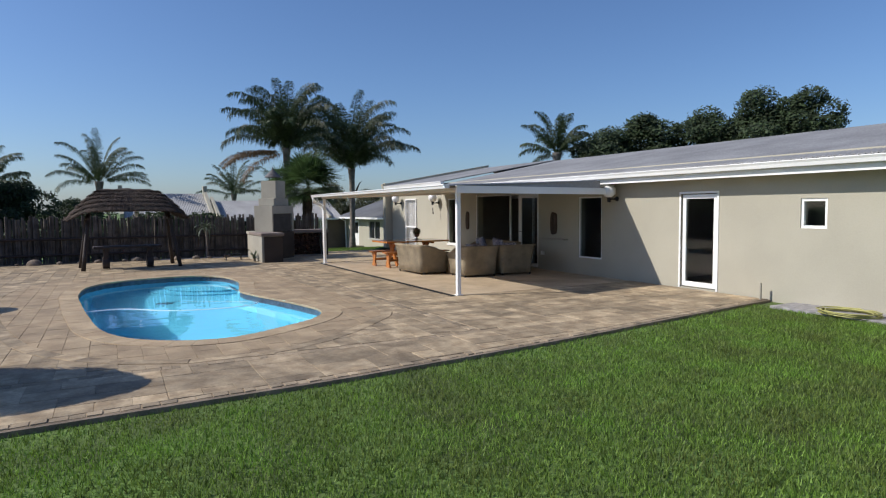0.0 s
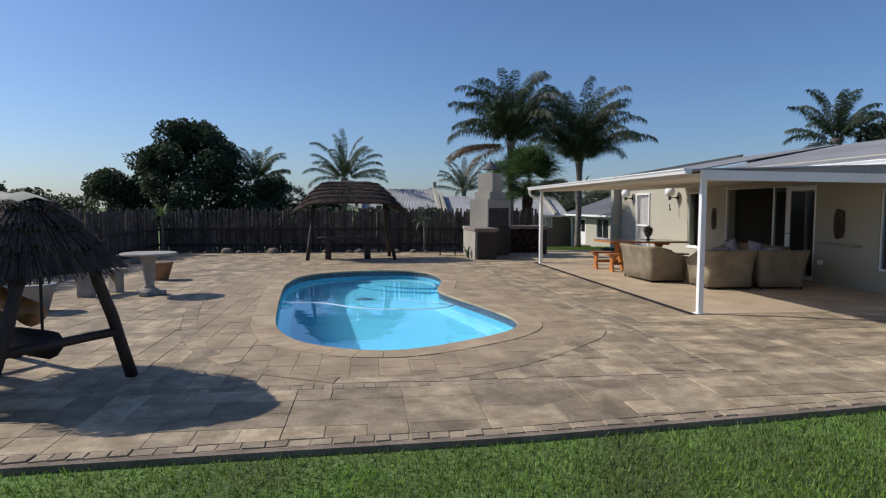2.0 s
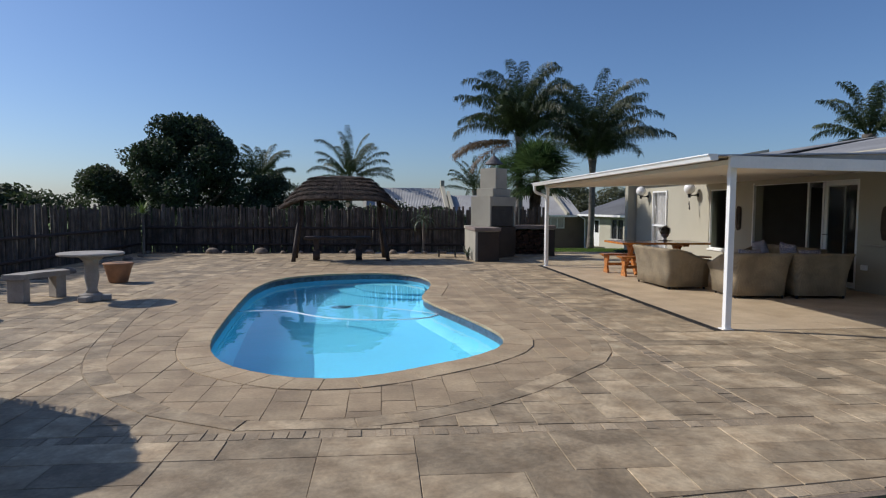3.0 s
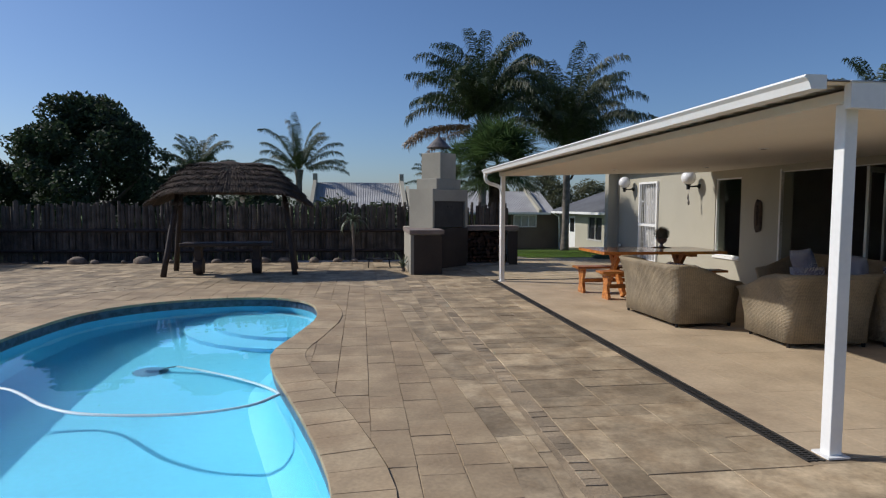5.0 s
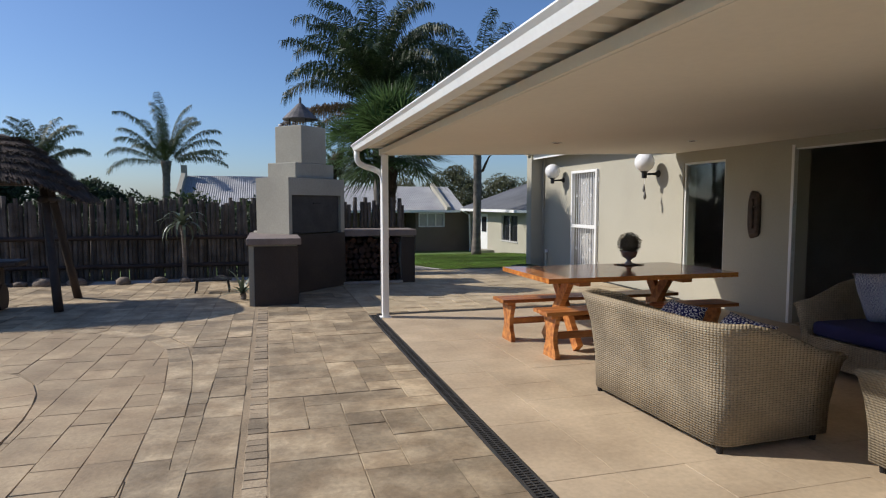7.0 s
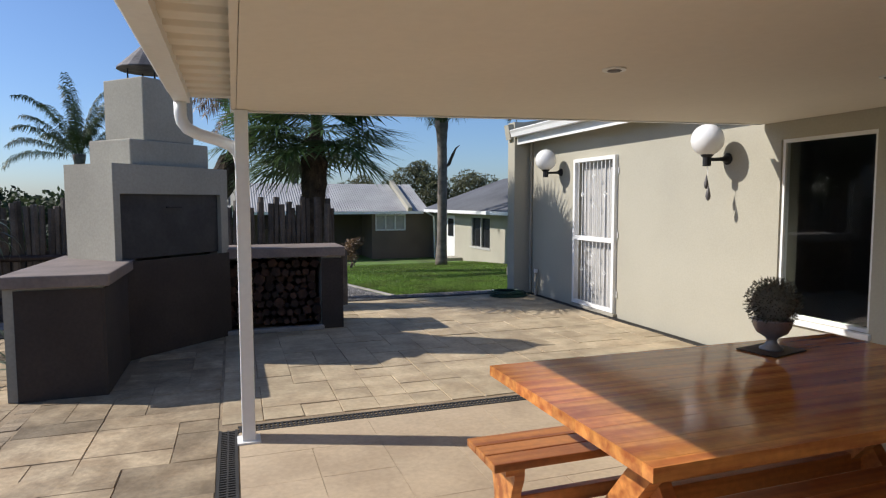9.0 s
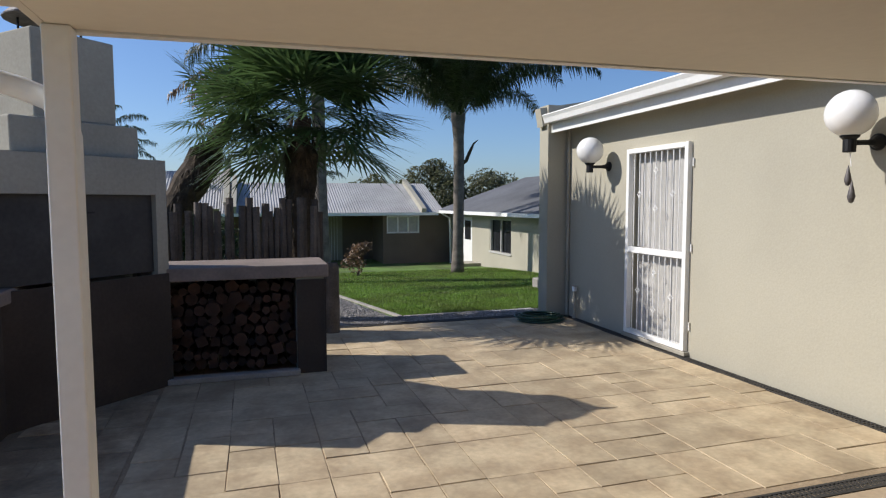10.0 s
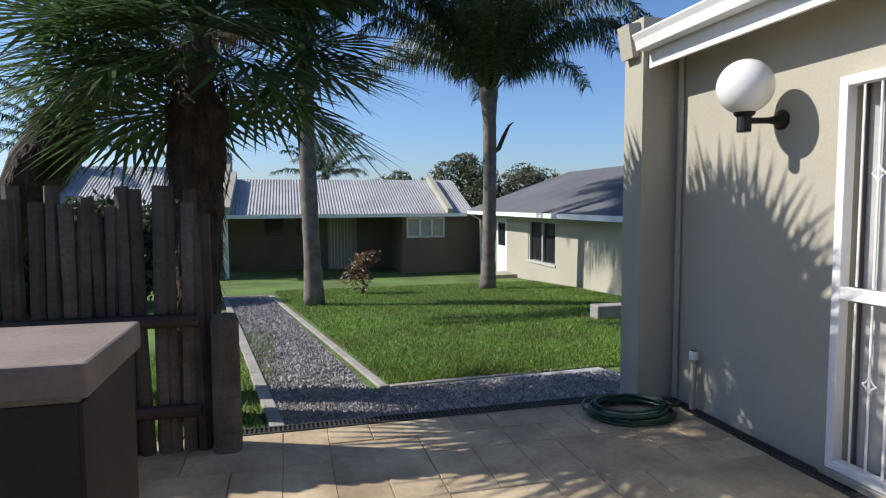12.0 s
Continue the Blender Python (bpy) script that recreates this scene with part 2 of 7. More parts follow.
CARVED = material("carved_wood", (0.07, 0.043, 0.028), 0.7, vary=0.35, scale=12, fine=60, bump=0.4)
ASH = material("cowl_steel", (0.13, 0.12, 0.12), 0.6, metal=0.4, vary=0.4, scale=9, fine=40, bump=0.1)
BROWN = material("brown_facing", (0.048, 0.036, 0.029), 0.85, vary=0.25, scale=2, fine=40, bump=0.2)
CURTAIN = material("pale_curtain", (0.46, 0.45, 0.43), 0.9, vary=0.1, scale=8, fine=60, bump=0.1)
CANVAS = material("grey_green_canvas", (0.36, 0.36, 0.29), 0.9, vary=0.15, scale=2, fine=60, bump=0.2)


def glass_material(name, tint=(0.9, 0.95, 0.95)):
    m = bpy.data.materials.new(name)
    m.use_nodes = True
    b = bsdf(m)
    b.inputs["Base Color"].default_value = (*tint, 1)
    b.inputs["Roughness"].default_value = 0.02
    b.inputs["Transmission Weight"].default_value = 1.0
    b.inputs["IOR"].default_value = 1.45
    return m


GLASS = glass_material("window_glass", (0.8, 0.85, 0.85))


def water_material():
    m = bpy.data.materials.new("pool_water")
    m.use_nodes = True
    b = bsdf(m)
    b.inputs["Base Color"].default_value = (0.88, 0.98, 1.0, 1)
    b.inputs["Roughness"].default_value = 0.01
    b.inputs["Transmission Weight"].default_value = 1.0
    b.inputs["IOR"].default_value = 1.33
    n, l = m.node_tree.nodes, m.node_tree.links
    geo = n.new("ShaderNodeNewGeometry")
    nz = n.new("ShaderNodeTexNoise")
    nz.inputs["Scale"].default_value = 1.7
    nz.inputs["Detail"].default_value = 2
    l.new(geo.outputs["Position"], nz.inputs["Vector"])
    bp = n.new("ShaderNodeBump")
    bp.inputs["Strength"].default_value = 0.12
    bp.inputs["Distance"].default_value = 0.05
    l.new(nz.outputs["Fac"], bp.inputs["Height"])
    l.new(bp.outputs[0], b.inputs["Normal"])
    return m


WATER = water_material()


# ---- mesh helpers ----
def part(name, bm, mat, parent=None, label="", smooth=False):
    """Links a bmesh as one mesh object."""
    me = bpy.data.meshes.new(name)
    if smooth:
        for f in bm.faces:
            f.smooth = True
    bm.to_mesh(me)
    bm.free()
    me.materials.append(mat)
    ob = new(name, me)
    if parent:
        ob.parent = parent
    if label:
        tagged(ob, label)
    return ob


def mesh(name, verts, faces, mat, parent=None, label="", smooth=False):
    me = bpy.data.meshes.new(name)
    me.from_pydata(verts, [], faces)
    if smooth:
        me.shade_smooth()
    me.materials.append(mat)
    ob = new(name, me)
    if parent:
        ob.parent = parent
    if label:
        tagged(ob, label)
    return ob


def empty(name, m, label, category, group="", kind=""):
    ob = new(name)
    ob.matrix_basis = m
    ob.empty_display_size = 0.1
    return tagged(ob, label, category, group, kind)


def box(bm, a, b, m=None, bevel=0.0):
    """A box from corner a to corner b."""
    a, b = Vector(a), Vector(b)
    r = bmesh.ops.create_cube(bm, size=1.0)
    vs = r["verts"]
    bmesh.ops.scale(bm, vec=[max(abs(q), 1e-4) for q in (b - a)], verts=vs)
    bmesh.ops.translate(bm, vec=(a + b) / 2, verts=vs)
    if bevel:
        es = list({e for v in vs for e in v.link_edges})
        g = bmesh.ops.bevel(bm, geom=es, offset=bevel, segments=2, profile=0.5, affect="EDGES")
        vs = list({v for f in g["faces"] for v in f.verts} | {v for v in vs if v.is_valid})
    if m is not None:
        bmesh.ops.transform(bm, matrix=m, verts=vs)
    return vs


def boxes(*pairs, bevel=0.0, m=None):
    bm = bmesh.new()
    for a, b in pairs:
        box(bm, a, b, m, bevel)
    return bm


def tube(bm, pts, radii, sides=8, caps=True):
    """A tapered tube through points."""
    pts = [Vector(p) for p in pts]
    if isinstance(radii, (int, float)):
        radii = [radii] * len(pts)
    rings = []
    ref = Vector((0.31, 0.17, 0.93))
    for i, p in enumerate(pts):
        d = (pts[min(i + 1, len(pts) - 1)] - pts[max(i - 1, 0)]).normalized()
        if abs(d.dot(ref)) > 0.98:
            ref = Vector((1, 0.1, 0))
        u = d.cross(ref).normalized()
        v = d.cross(u)
        rings.append([bm.verts.new(p + (u * math.cos(a) + v * math.sin(a)) * radii[i]) for a in (2 * math.pi * k / sides for k in range(sides))])
    for r, s in zip(rings, rings[1:]):
        for k in range(sides):
            bm.faces.new((r[k], r[(k + 1) % sides], s[(k + 1) % sides], s[k]))
    if caps:
        bm.faces.new(rings[0][::-1])
        bm.faces.new(rings[-1])
    return bm


def lathe(bm, profile, sides=20, at=(0, 0, 0)):
    """A solid of revolution from (radius, height) pairs."""
    at = Vector(at)
    rings = []
    for r, z in profile:
        rings.append([bm.verts.new(at + Vector((r * math.cos(2 * math.pi * k / sides), r * math.sin(2 * math.pi * k / sides), z))) for k in range(sides)])
    for r, s in zip(rings, rings[1:]):
        for k in range(sides):
            bm.faces.new((r[k], r[(k + 1) % sides], s[(k + 1) % sides], s[k]))
    bm.faces.new(rings[0][::-1])
    bm.faces.new(rings[-1])
    return bm


def prism(bm, outline, z0, z1):
    """An upright prism over a plan outline (counter-clockwise)."""
    lo = [bm.verts.new((x, y, z0)) for x, y in outline]
    hi = [bm.verts.new((x, y, z1)) for x, y in outline]
    n = len(outline)
    bm.faces.new(lo[::-1])
    bm.faces.new(hi)
    for k in range(n):
        bm.faces.new((lo[k], lo[(k + 1) % n], hi[(k + 1) % n], hi[k]))
    return bm


def spline(points, per=8):
    """A closed smooth curve through plan points."""
    out = []
    n = len(points)
    for i in range(n):
        p0, p1, p2, p3 = (Vector(points[(i + k) % n]) for k in (-1, 0, 1, 2))
        for s in range(per):
            t = s / per
            out.append(tuple(0.5 * (2 * p1 + (p2 - p0) * t + (2 * p0 - 5 * p1 + 4 * p2 - p3) * t * t + (3 * p1 - p0 - 3 * p2 + p3) * t ** 3)))
    return out


def offset(loop, d):
    """The loop moved outwards (counter-clockwise loops)."""
    n = len(loop)
    out = []
    for i in range(n):
        a, b = Vector(loop[i - 1]), Vector(loop[(i + 1) % n])
        t = (b - a).normalized()
        out.append((loop[i][0] + t.y * d, loop[i][1] - t.x * d))
    return out


def inside(loop, x, y):
    c = False
    n = len(loop)
    for i in range(n):
        (x1, y1), (x2, y2) = loop[i], loop[i - 1]
        if (y1 > y) != (y2 > y) and x < (x2 - x1) * (y - y1) / (y2 - y1) + x1:
            c = not c
    return c


def clip(poly, px, py, nx, ny):
    """Keeps the side of a convex polygon to which (nx, ny) points."""
    out = []
    for i in range(len(poly)):
        a, b = poly[i - 1], poly[i]
        da = (a[0] - px) * nx + (a[1] - py) * ny
        db = (b[0] - px) * nx + (b[1] - py) * ny
        if (da >= 0) != (db >= 0):
            s = da / (da - db)
            out.append((a[0] + (b[0] - a[0]) * s, a[1] + (b[1] - a[1]) * s))
        if db >= 0:
            out.append(b)
    return out


def area(poly):
    return 0.5 * sum(poly[i - 1][0] * poly[i][1] - poly[i][0] * poly[i - 1][1] for i in range(len(poly)))


# ---- ground: level lawn in front, falling away behind the paved yard ----
def ground_z(x, y):
    back = -0.08 - 0.045 * min(max(y - 17.0, 0.0), 9.5) - 0.06 * min(max(y - 26.5, 0.0), 6.5)
    front = -0.05
    f = min(max((y - 16.0) / 1.5, 0.0), 1.0)
    return front * (1 - f) + back * f


POOL = spline([(-0.36, 8.6), (-0.50, 7.5), (-0.66, 6.6), (-0.56, 5.9), (-0.30, 5.0), (-0.07, 4.15), (0.07, 3.4), (-0.02, 2.85), (-0.36, 2.40), (-0.90, 2.0),
               (-1.5, 1.66), (-1.95, 1.62), (-2.4, 1.80), (-2.9, 2.25), (-3.25, 3.1), (-3.45, 4.5), (-3.62, 6.2), (-3.72, 7.8), (-3.55, 9.2), (-2.9, 10.05),
               (-1.9, 10.40), (-1.1, 10.32), (-0.55, 9.75)], 6)[::-1]
ARC = spline([(0.30, 11.4), (0.68, 9.8), (0.78, 7.7), (0.98, 5.0), (1.02, 3.4), (0.80, 2.4), (0.3, 1.8), (-0.4, 1.15), (-1.2, 0.70), (-2.3, 0.62), (-3.2, 1.2), (-3.95, 2.3), (-4.5, 4.2),
              (-4.9, 6.5), (-5.0, 8.6), (-4.5, 10.6), (-3.0, 12.0), (-1.2, 12.3)], 6)[::-1]
if area(POOL) < 0:
    POOL.reverse()
if area(ARC) < 0:
    ARC.reverse()
COPE = offset(POOL, 0.30)


def edge_y(x):
    """The front edge of the paving."""
    return float(np.interp(x, (-9.5, -4.8, -2.6, -1.1, 1.2, 2.7, 4.0, 6.6, 7.6), (-1.30, -1.16, -1.05, -0.99, -0.75, -0.57, -0.36, 0.0, 0.13)))


def build_ground():
    xs = [-900, -300, -120, -60, -30, -18, -12] + list(np.arange(-10, 16.1, 0.5)) + [20, 30, 60, 120, 300, 900]
    ys = [-900, -300, -120, -60, -30, -18, -12] + list(np.arange(-10, 36.1, 0.5)) + [40, 50, 60, 120, 300, 900]
    verts, faces, idx = [], [], {}
    for j, y in enumerate(ys):
        for i, x in enumerate(xs):
            idx[i, j] = len(verts)
            # under the paving and the house the sheet lies deep enough to clear the pool
            z = ground_z(x, y)
            if -4.6 < x < 0.9 and 1.1 < y < 11.2:
                z = -2.4
            verts.append((float(x), float(y), z))
    for j in range(len(ys) - 1):
        for i in range(len(xs) - 1):
            faces.append((idx[i, j], idx[i + 1, j], idx[i + 1, j + 1], idx[i, j + 1]))
    g = mesh("ground", verts, faces, LAWN)
    tagged(g, "short green lawn reaching past the fences", "ground", kind="structure")


build_ground()


# ---- paving bed, with the pool cut out of it ----
def ring_between(outer, inner, z):
    """A flat sheet between a rectangle-like outer loop and an inner loop, by an earcut through bmesh."""
    bm = bmesh.new()
    loops = []
    for lp in (outer, inner):
        vs = [bm.verts.new((x, y, z)) for x, y in lp]
        loops += [bm.edges.new((vs[k - 1], vs[k])) for k in range(len(vs))]
    bmesh.ops.triangle_fill(bm, use_beauty=True, use_dissolve=False, edges=loops)
    for f in bm.faces:
        if f.normal.z < 0:
            f.normal_flip()
    return bm


def front_line(x0, x1, n=24):
    return [(x0 + (x1 - x0) * k / n, edge_y(x0 + (x1 - x0) * k / n)) for k in range(n + 1)]


bed_loop = front_line(-9.3, 7.5) + [(7.5, 17.35), (-9.3, 17.35)]
paving = part("paving", ring_between(bed_loop, offset(POOL, 0.1), -0.005), JOINT)
tagged(paving, "stamped sandstone paving with sandy joints round the pool", "paving", kind="structure")
bm = bmesh.new()
fl = front_line(-9.3, 7.5, 40)
for (xa, ya), (xb, yb) in zip(fl, fl[1:]):
    vs = [bm.verts.new(p) for p in ((xa, ya - 0.06, -0.16), (xb, yb - 0.06, -0.16), (xb, yb - 0.05, -0.006), (xa, ya - 0.05, -0.006), (xb, yb + 0.02, -0.006), (xa, ya + 0.02, -0.006))]
    bm.faces.new((vs[0], vs[1], vs[2], vs[3]))
    bm.faces.new((vs[3], vs[2], vs[4], vs[5]))
part("paving_edge", bm, KERB, paving, "rough dark concrete edge against the lawn")


# ---- pool ----
def build_pool():
    pool = empty("swimming_pool", pose(-1.9, 5.8, 0), "kidney-shaped swimming pool with pale blue painted walls and clear water", "swimming pool", kind="structure")
    off = Vector((1.9, -5.8, 0))

    def shifted(lp, z):
        return [(x + off.x, y + off.y, z) for x, y in lp]
    bm = bmesh.new()
    n = len(POOL)
    rings = []
    for s, zf in ((0.0, -0.17), (0.0, -0.55), (0.04, -0.75), (0.12, -0.90), (0.24, -0.99)):
        lp = offset(POOL, -s)
        rings.append([bm.verts.new((x + off.x, y + off.y, zf)) for x, y in lp])
    base = offset(POOL, -0.24)
    for r, s in zip(rings, rings[1:]):
        for k in range(n):
            bm.faces.new((r[k], s[k], s[(k + 1) % n], r[(k + 1) % n]))
    part("shell", bm, WATER_BLUE, pool, "light blue painted pool shell", smooth=True)
    bm = bmesh.new()
    f = bm.faces.new([bm.verts.new(p) for p in shifted(base, -0.99)])
    bmesh.ops.triangulate(bm, faces=[f])
    part("pool_floor", bm, WATER_BLUE, pool, "light blue painted pool floor")
    # steps in the shallow north-east corner
    for i, (r, z) in enumerate(((1.75, -0.80), (1.35, -0.60))):
        bm = bmesh.new()
        arc = [(-0.6 + off.x + r * math.cos(a), 9.75 + off.y + r * math.sin(a)) for a in np.linspace(math.pi * 0.80, math.pi * 1.62, 14)]
        prism(bm, arc + [(-0.52 + off.x, 8.4 + off.y), (-0.45 + off.x, 9.6 + off.y), (-1.2 + off.x, 10.28 + off.y)], -1.1, z)
        part("step", bm, WATER_BLUE, pool)
    bm = bmesh.new()
    lo, hi = [bm.verts.new(p) for p in shifted(offset(POOL, -0.012), -0.19)], [bm.verts.new(p) for p in shifted(offset(POOL, -0.012), -0.015)]
    for k in range(n):
        bm.faces.new((lo[k], hi[k], hi[(k + 1) % n], lo[(k + 1) % n]))
    part("tile_band", bm, MOSAIC, pool, "dark patterned mosaic tile band at the waterline")
    bm = bmesh.new()
    f = bm.faces.new([bm.verts.new(p) for p in shifted(offset(POOL, -0.005), -0.13)])
    bmesh.ops.triangulate(bm, faces=[f])
    w = part("water", bm, WATER, pool, "clear still pool water")
    w.visible_shadow = False
    return pool


build_pool()


# ---- house ----
WX = 7.55
WALL_T = 0.23
OPEN = [  # y0, y1, z0, z1
    (-0.87, -0.41, 1.31, 1.83), (1.27, 2.15, 0.02, 1.97), (4.54, 5.39, 0.42, 1.97), (7.08, 10.38, 0.0, 2.10), (11.54, 12.42, 0.46, 2.05), (14.93, 15.89, 0.05, 2.09)]


def wall_with_openings(name, x0, x1, y0, y1, z0, z1, openings, label):
    bm = bmesh.new()
    ys = sorted({y0, y1, *(o[0] for o in openings), *(o[1] for o in openings)})
    for a, b in zip(ys, ys[1:]):
        o = [q for q in openings if q[0] <= a and b <= q[1]]
        spans = [(z0, z1)] if not o else [(z0, o[0][2]), (o[0][3], z1)]
        for s, e in spans:
            if e - s > 1e-3:
                box(bm, (x0, a, s), (x1, b, e))
    bmesh.ops.remove_doubles(bm, verts=bm.verts, dist=1e-4)
    w = part(name, bm, PLASTER)
    return tagged(w, label, "wall", kind="structure")


wall_with_openings("wall_west", WX, WX + WALL_T, -14, 17.35, -0.3, 2.62, OPEN, "taupe painted plaster house wall with doors and windows")
tagged(part("wall_north", boxes(((7.255, 17.35, -0.4), (14.5, 17.6, 2.62)), ((7.255, 17.353, 2.62), (7.5, 17.597, 2.80))), PLASTER), "taupe plastered end wall that stands out past the eave", "wall", kind="structure")
tagged(part("wall_east", boxes(((14.5, -14, -0.3), (14.7, 17.6, 2.6))), PLASTER), "plain taupe rear wall of the house", "wall", kind="structure")
tagged(part("wall_south", boxes(((7.78, -14, -0.3), (14.5, -13.8, 2.6))), PLASTER), "plain taupe end wall of the house", "wall", kind="structure")
tagged(part("floor", boxes(((7.79, -13.8, -0.2), (14.5, 17.3, 0.01))), UNLIT), "floor of the rooms inside the house, coloured near black as unlit", "floor", kind="structure")
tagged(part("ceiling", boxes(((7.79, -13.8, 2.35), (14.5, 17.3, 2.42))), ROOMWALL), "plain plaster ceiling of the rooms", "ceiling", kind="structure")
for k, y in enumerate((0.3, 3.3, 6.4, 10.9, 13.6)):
    tagged(part("wall_inner_%d" % (k + 1), boxes(((7.79, y, 0.01), (14.4, y + 0.12, 2.35))), ROOMWALL), "plain inner wall between rooms, toned down as unlit", "wall", kind="structure")
tagged(part("wall_inner_6", boxes(((11.6, -13.7, 0.01), (11.72, 17.2, 2.35))), ROOMWALL), "plain inner wall behind the rooms, toned down as unlit", "wall", kind="structure")


def corrugated(name, u0, u1, run, mat, label, wave=0.09, amp=0.012, cat="roof", drop=0.02):
    """A corrugated sheet: u0 to u1 is the eave, run the vector up the slope."""
    u0, u1, run = Vector(u0), Vector(u1), Vector(run)
    d = u1 - u0
    n = int(d.length / wave * 4)
    nrm = d.cross(run).normalized()
    if nrm.z < 0:
        nrm = -nrm
    verts, faces = [], []
    for i in range(n + 1):
        p = u0 + d * (i / n) + nrm * amp * math.sin(i * math.pi / 2)
        verts += [p, p + run, p + run - nrm * drop, p - nrm * drop]
    for i in range(n):
        a, b = 4 * i, 4 * i + 4
        faces += [(a, b, b + 1, a + 1), (a + 3, a + 2, b + 2, b + 3), (a, a + 3, b + 3, b), (a + 1, b + 1, b + 2, a + 2)]
    ob = mesh(name, verts, faces, mat, smooth=False)
    return tagged(ob, label, cat, kind="structure")


EAVE_S, EAVE_N = 2.50, 2.66
corrugated("roof_1", (7.1, -14.2, EAVE_S), (7.1, 12.3, EAVE_S), (5.2, 0, 1.02), ROOF, "pale grey corrugated iron roof of the house")
corrugated("roof_2", (7.2, 12.3, EAVE_N), (7.2, 17.34, EAVE_N), (5.1, 0, 0.90), ROOF, "pale grey corrugated iron roof over the end rooms")
corrugated("roof_3", (14.9, -14.2, EAVE_S), (14.9, 17.34, EAVE_S), (-2.6, 0, 1.02), ROOF, "grey corrugated iron rear roof slope")
tagged(part("roof_parapet", boxes(((0, 17.4, 0), (5.4, 17.56, 0.24)), m=pose(7.2, 0, 2.52, 0, -10, 0)), PLASTER), "plastered parapet along the roof edge", "parapet", kind="structure")


def gutter_profile(bm, y0, y1, x, z, w=0.11, h=0.11):
    """An open gutter along y, its lip rolled outwards at x."""
    prof = [(0, h), (-0.012, h), (-0.018, h - 0.012), (0.004, h * 0.55), (0.02, 0.0), (w, 0.0), (w, h), (w - 0.006, h), (w - 0.006, 0.006), (0.024, 0.006), (0.01, h * 0.55), (0.004, h - 0.008)]
    rows = [[bm.verts.new((x + a, y, z + b)) for a, b in prof] for y in (y0, y1)]
    k = len(prof)
    for i in range(k):
        bm.faces.new((rows[0][i], rows[1][i], rows[1][(i + 1) % k], rows[0][(i + 1) % k]))
    for r, yy in ((rows[0], y0), (rows[1], y1)):
        vs = [bm.verts.new((x + a, yy, z + b)) for a, b in prof[1:7]]
        bm.faces.new(vs)
    return bm


def eaves(name, y0, y1, x, z):
    e = empty(name, pose(x, y0, z), "white painted gutter and fascia board under the iron roof", "gutter", kind="structure")
    part("gutter", gutter_profile(bmesh.new(), 0, y1 - y0, 0, 0), WHITE, e, "white gutter")
    part("fascia", boxes(((0.125, 0, -0.12), (0.15, y1 - y0, 0.10))), WHITE, e, "white fascia board")
    part("soffit", boxes(((0.15, 0, -0.02), (WX - x, y1 - y0, 0.0))), CEIL, e, "painted soffit")
    return e


eaves("eaves_1", -14.2, 12.15, 7.02, 2.36)
eaves("eaves_2", 12.2, 17.34, 7.17, 2.55)


# ---- canopy ----
CZ = 2.05
canopy = empty("veranda_canopy", pose(2.92, 3.6, 0), "white veranda roof on square steel posts beside the house", "canopy", kind="structure")


def local(ob, *pts):
    o = ob.matrix_basis.translation
    return [(p[0] - o.x, p[1] - o.y, p[2] - o.z) for p in pts]


bm = bmesh.new()
o = canopy.matrix_basis.translation
prism(bm, [(2.88 - o.x, 3.47 - o.y), (7.54 - o.x, 4.10 - o.y), (7.54 - o.x, 12.59 - o.y), (2.90 - o.x, 12.09 - o.y)], CZ, CZ + 0.02)
for q in bm.verts:
    q.co.z += 0.034 * (q.co.x + o.x - 2.9)
part("ceiling_board", bm, CEIL, canopy, "cream painted ceiling boards")
bm = bmesh.new()
for a, b in (((2.82, 3.40), (7.5, 4.02)), ):
    vs = [(a[0] - o.x, a[1] - o.y), (b[0] - o.x, b[1] - o.y), (b[0] - o.x, b[1] + 0.05 - o.y), (a[0] - o.x, a[1] + 0.05 - o.y)]
    prism(bm, vs, 2.005, 2.15)
part("fascia", bm, WHITE, canopy, "white end fascia")
bm = bmesh.new()
prism(bm, [(2.85 - o.x, 3.47 - o.y), (2.877 - o.x, 3.47 - o.y), (2.897 - o.x, 12.09 - o.y), (2.87 - o.x, 12.09 - o.y)], CZ + 0.001, CZ + 0.06)
part("fascia", bm, CEIL, canopy, "painted edge batten of the ceiling")
part("fascia", boxes(((0, 0, -0.008), (4.66, 0.045, 0.07)), m=Matrix.Translation((2.87 - o.x, 12.095 - o.y, CZ)) @ pose(0, 0, 0, 0, -1.95, 6.13)), WHITE, canopy, "white far end fascia")
part("gutter", gutter_profile(bmesh.new(), 3.36 - o.y, 12.16 - o.y, 2.53 - o.x, 2.09, 0.11, 0.075), WHITE, canopy, "long white gutter")
# ribbed roof sheet: its underside shows between the gutter and the beam
bm = bmesh.new()
tri = [bm.verts.new((x - o.x, y - o.y, z)) for x, y, z in ((2.6, 3.43, 2.148), (7.0, 4.0, 2.148), (7.0, 4.0, 2.315))]
tri += [bm.verts.new(q.co + Vector((0, 0.02, 0))) for q in tri]
bm.faces.new(tri[:3])
bm.faces.new(tri[:2:-1])
for k in range(3):
    bm.faces.new((tri[k], tri[k + 3], tri[(k + 1) % 3 + 3], tri[(k + 1) % 3]))
part("end_flashing", bm, ROOF, canopy, "grey metal end flashing")
verts, faces = [], []
rib = []
y = 3.36
while y < 12.1:
    rib += [(y, 0.0), (y + 0.10, 0.0), (y + 0.12, 0.03), (y + 0.17, 0.03)]
    y += 0.19
for y, dz in rib:
    f = (12.14 - y) / 8.78
    verts += [(2.57 - o.x, y - o.y, 2.135 + dz), (7.0 - o.x, y + 0.62 * f + 0.48 * (1 - f) - o.y, 2.31 + dz)]
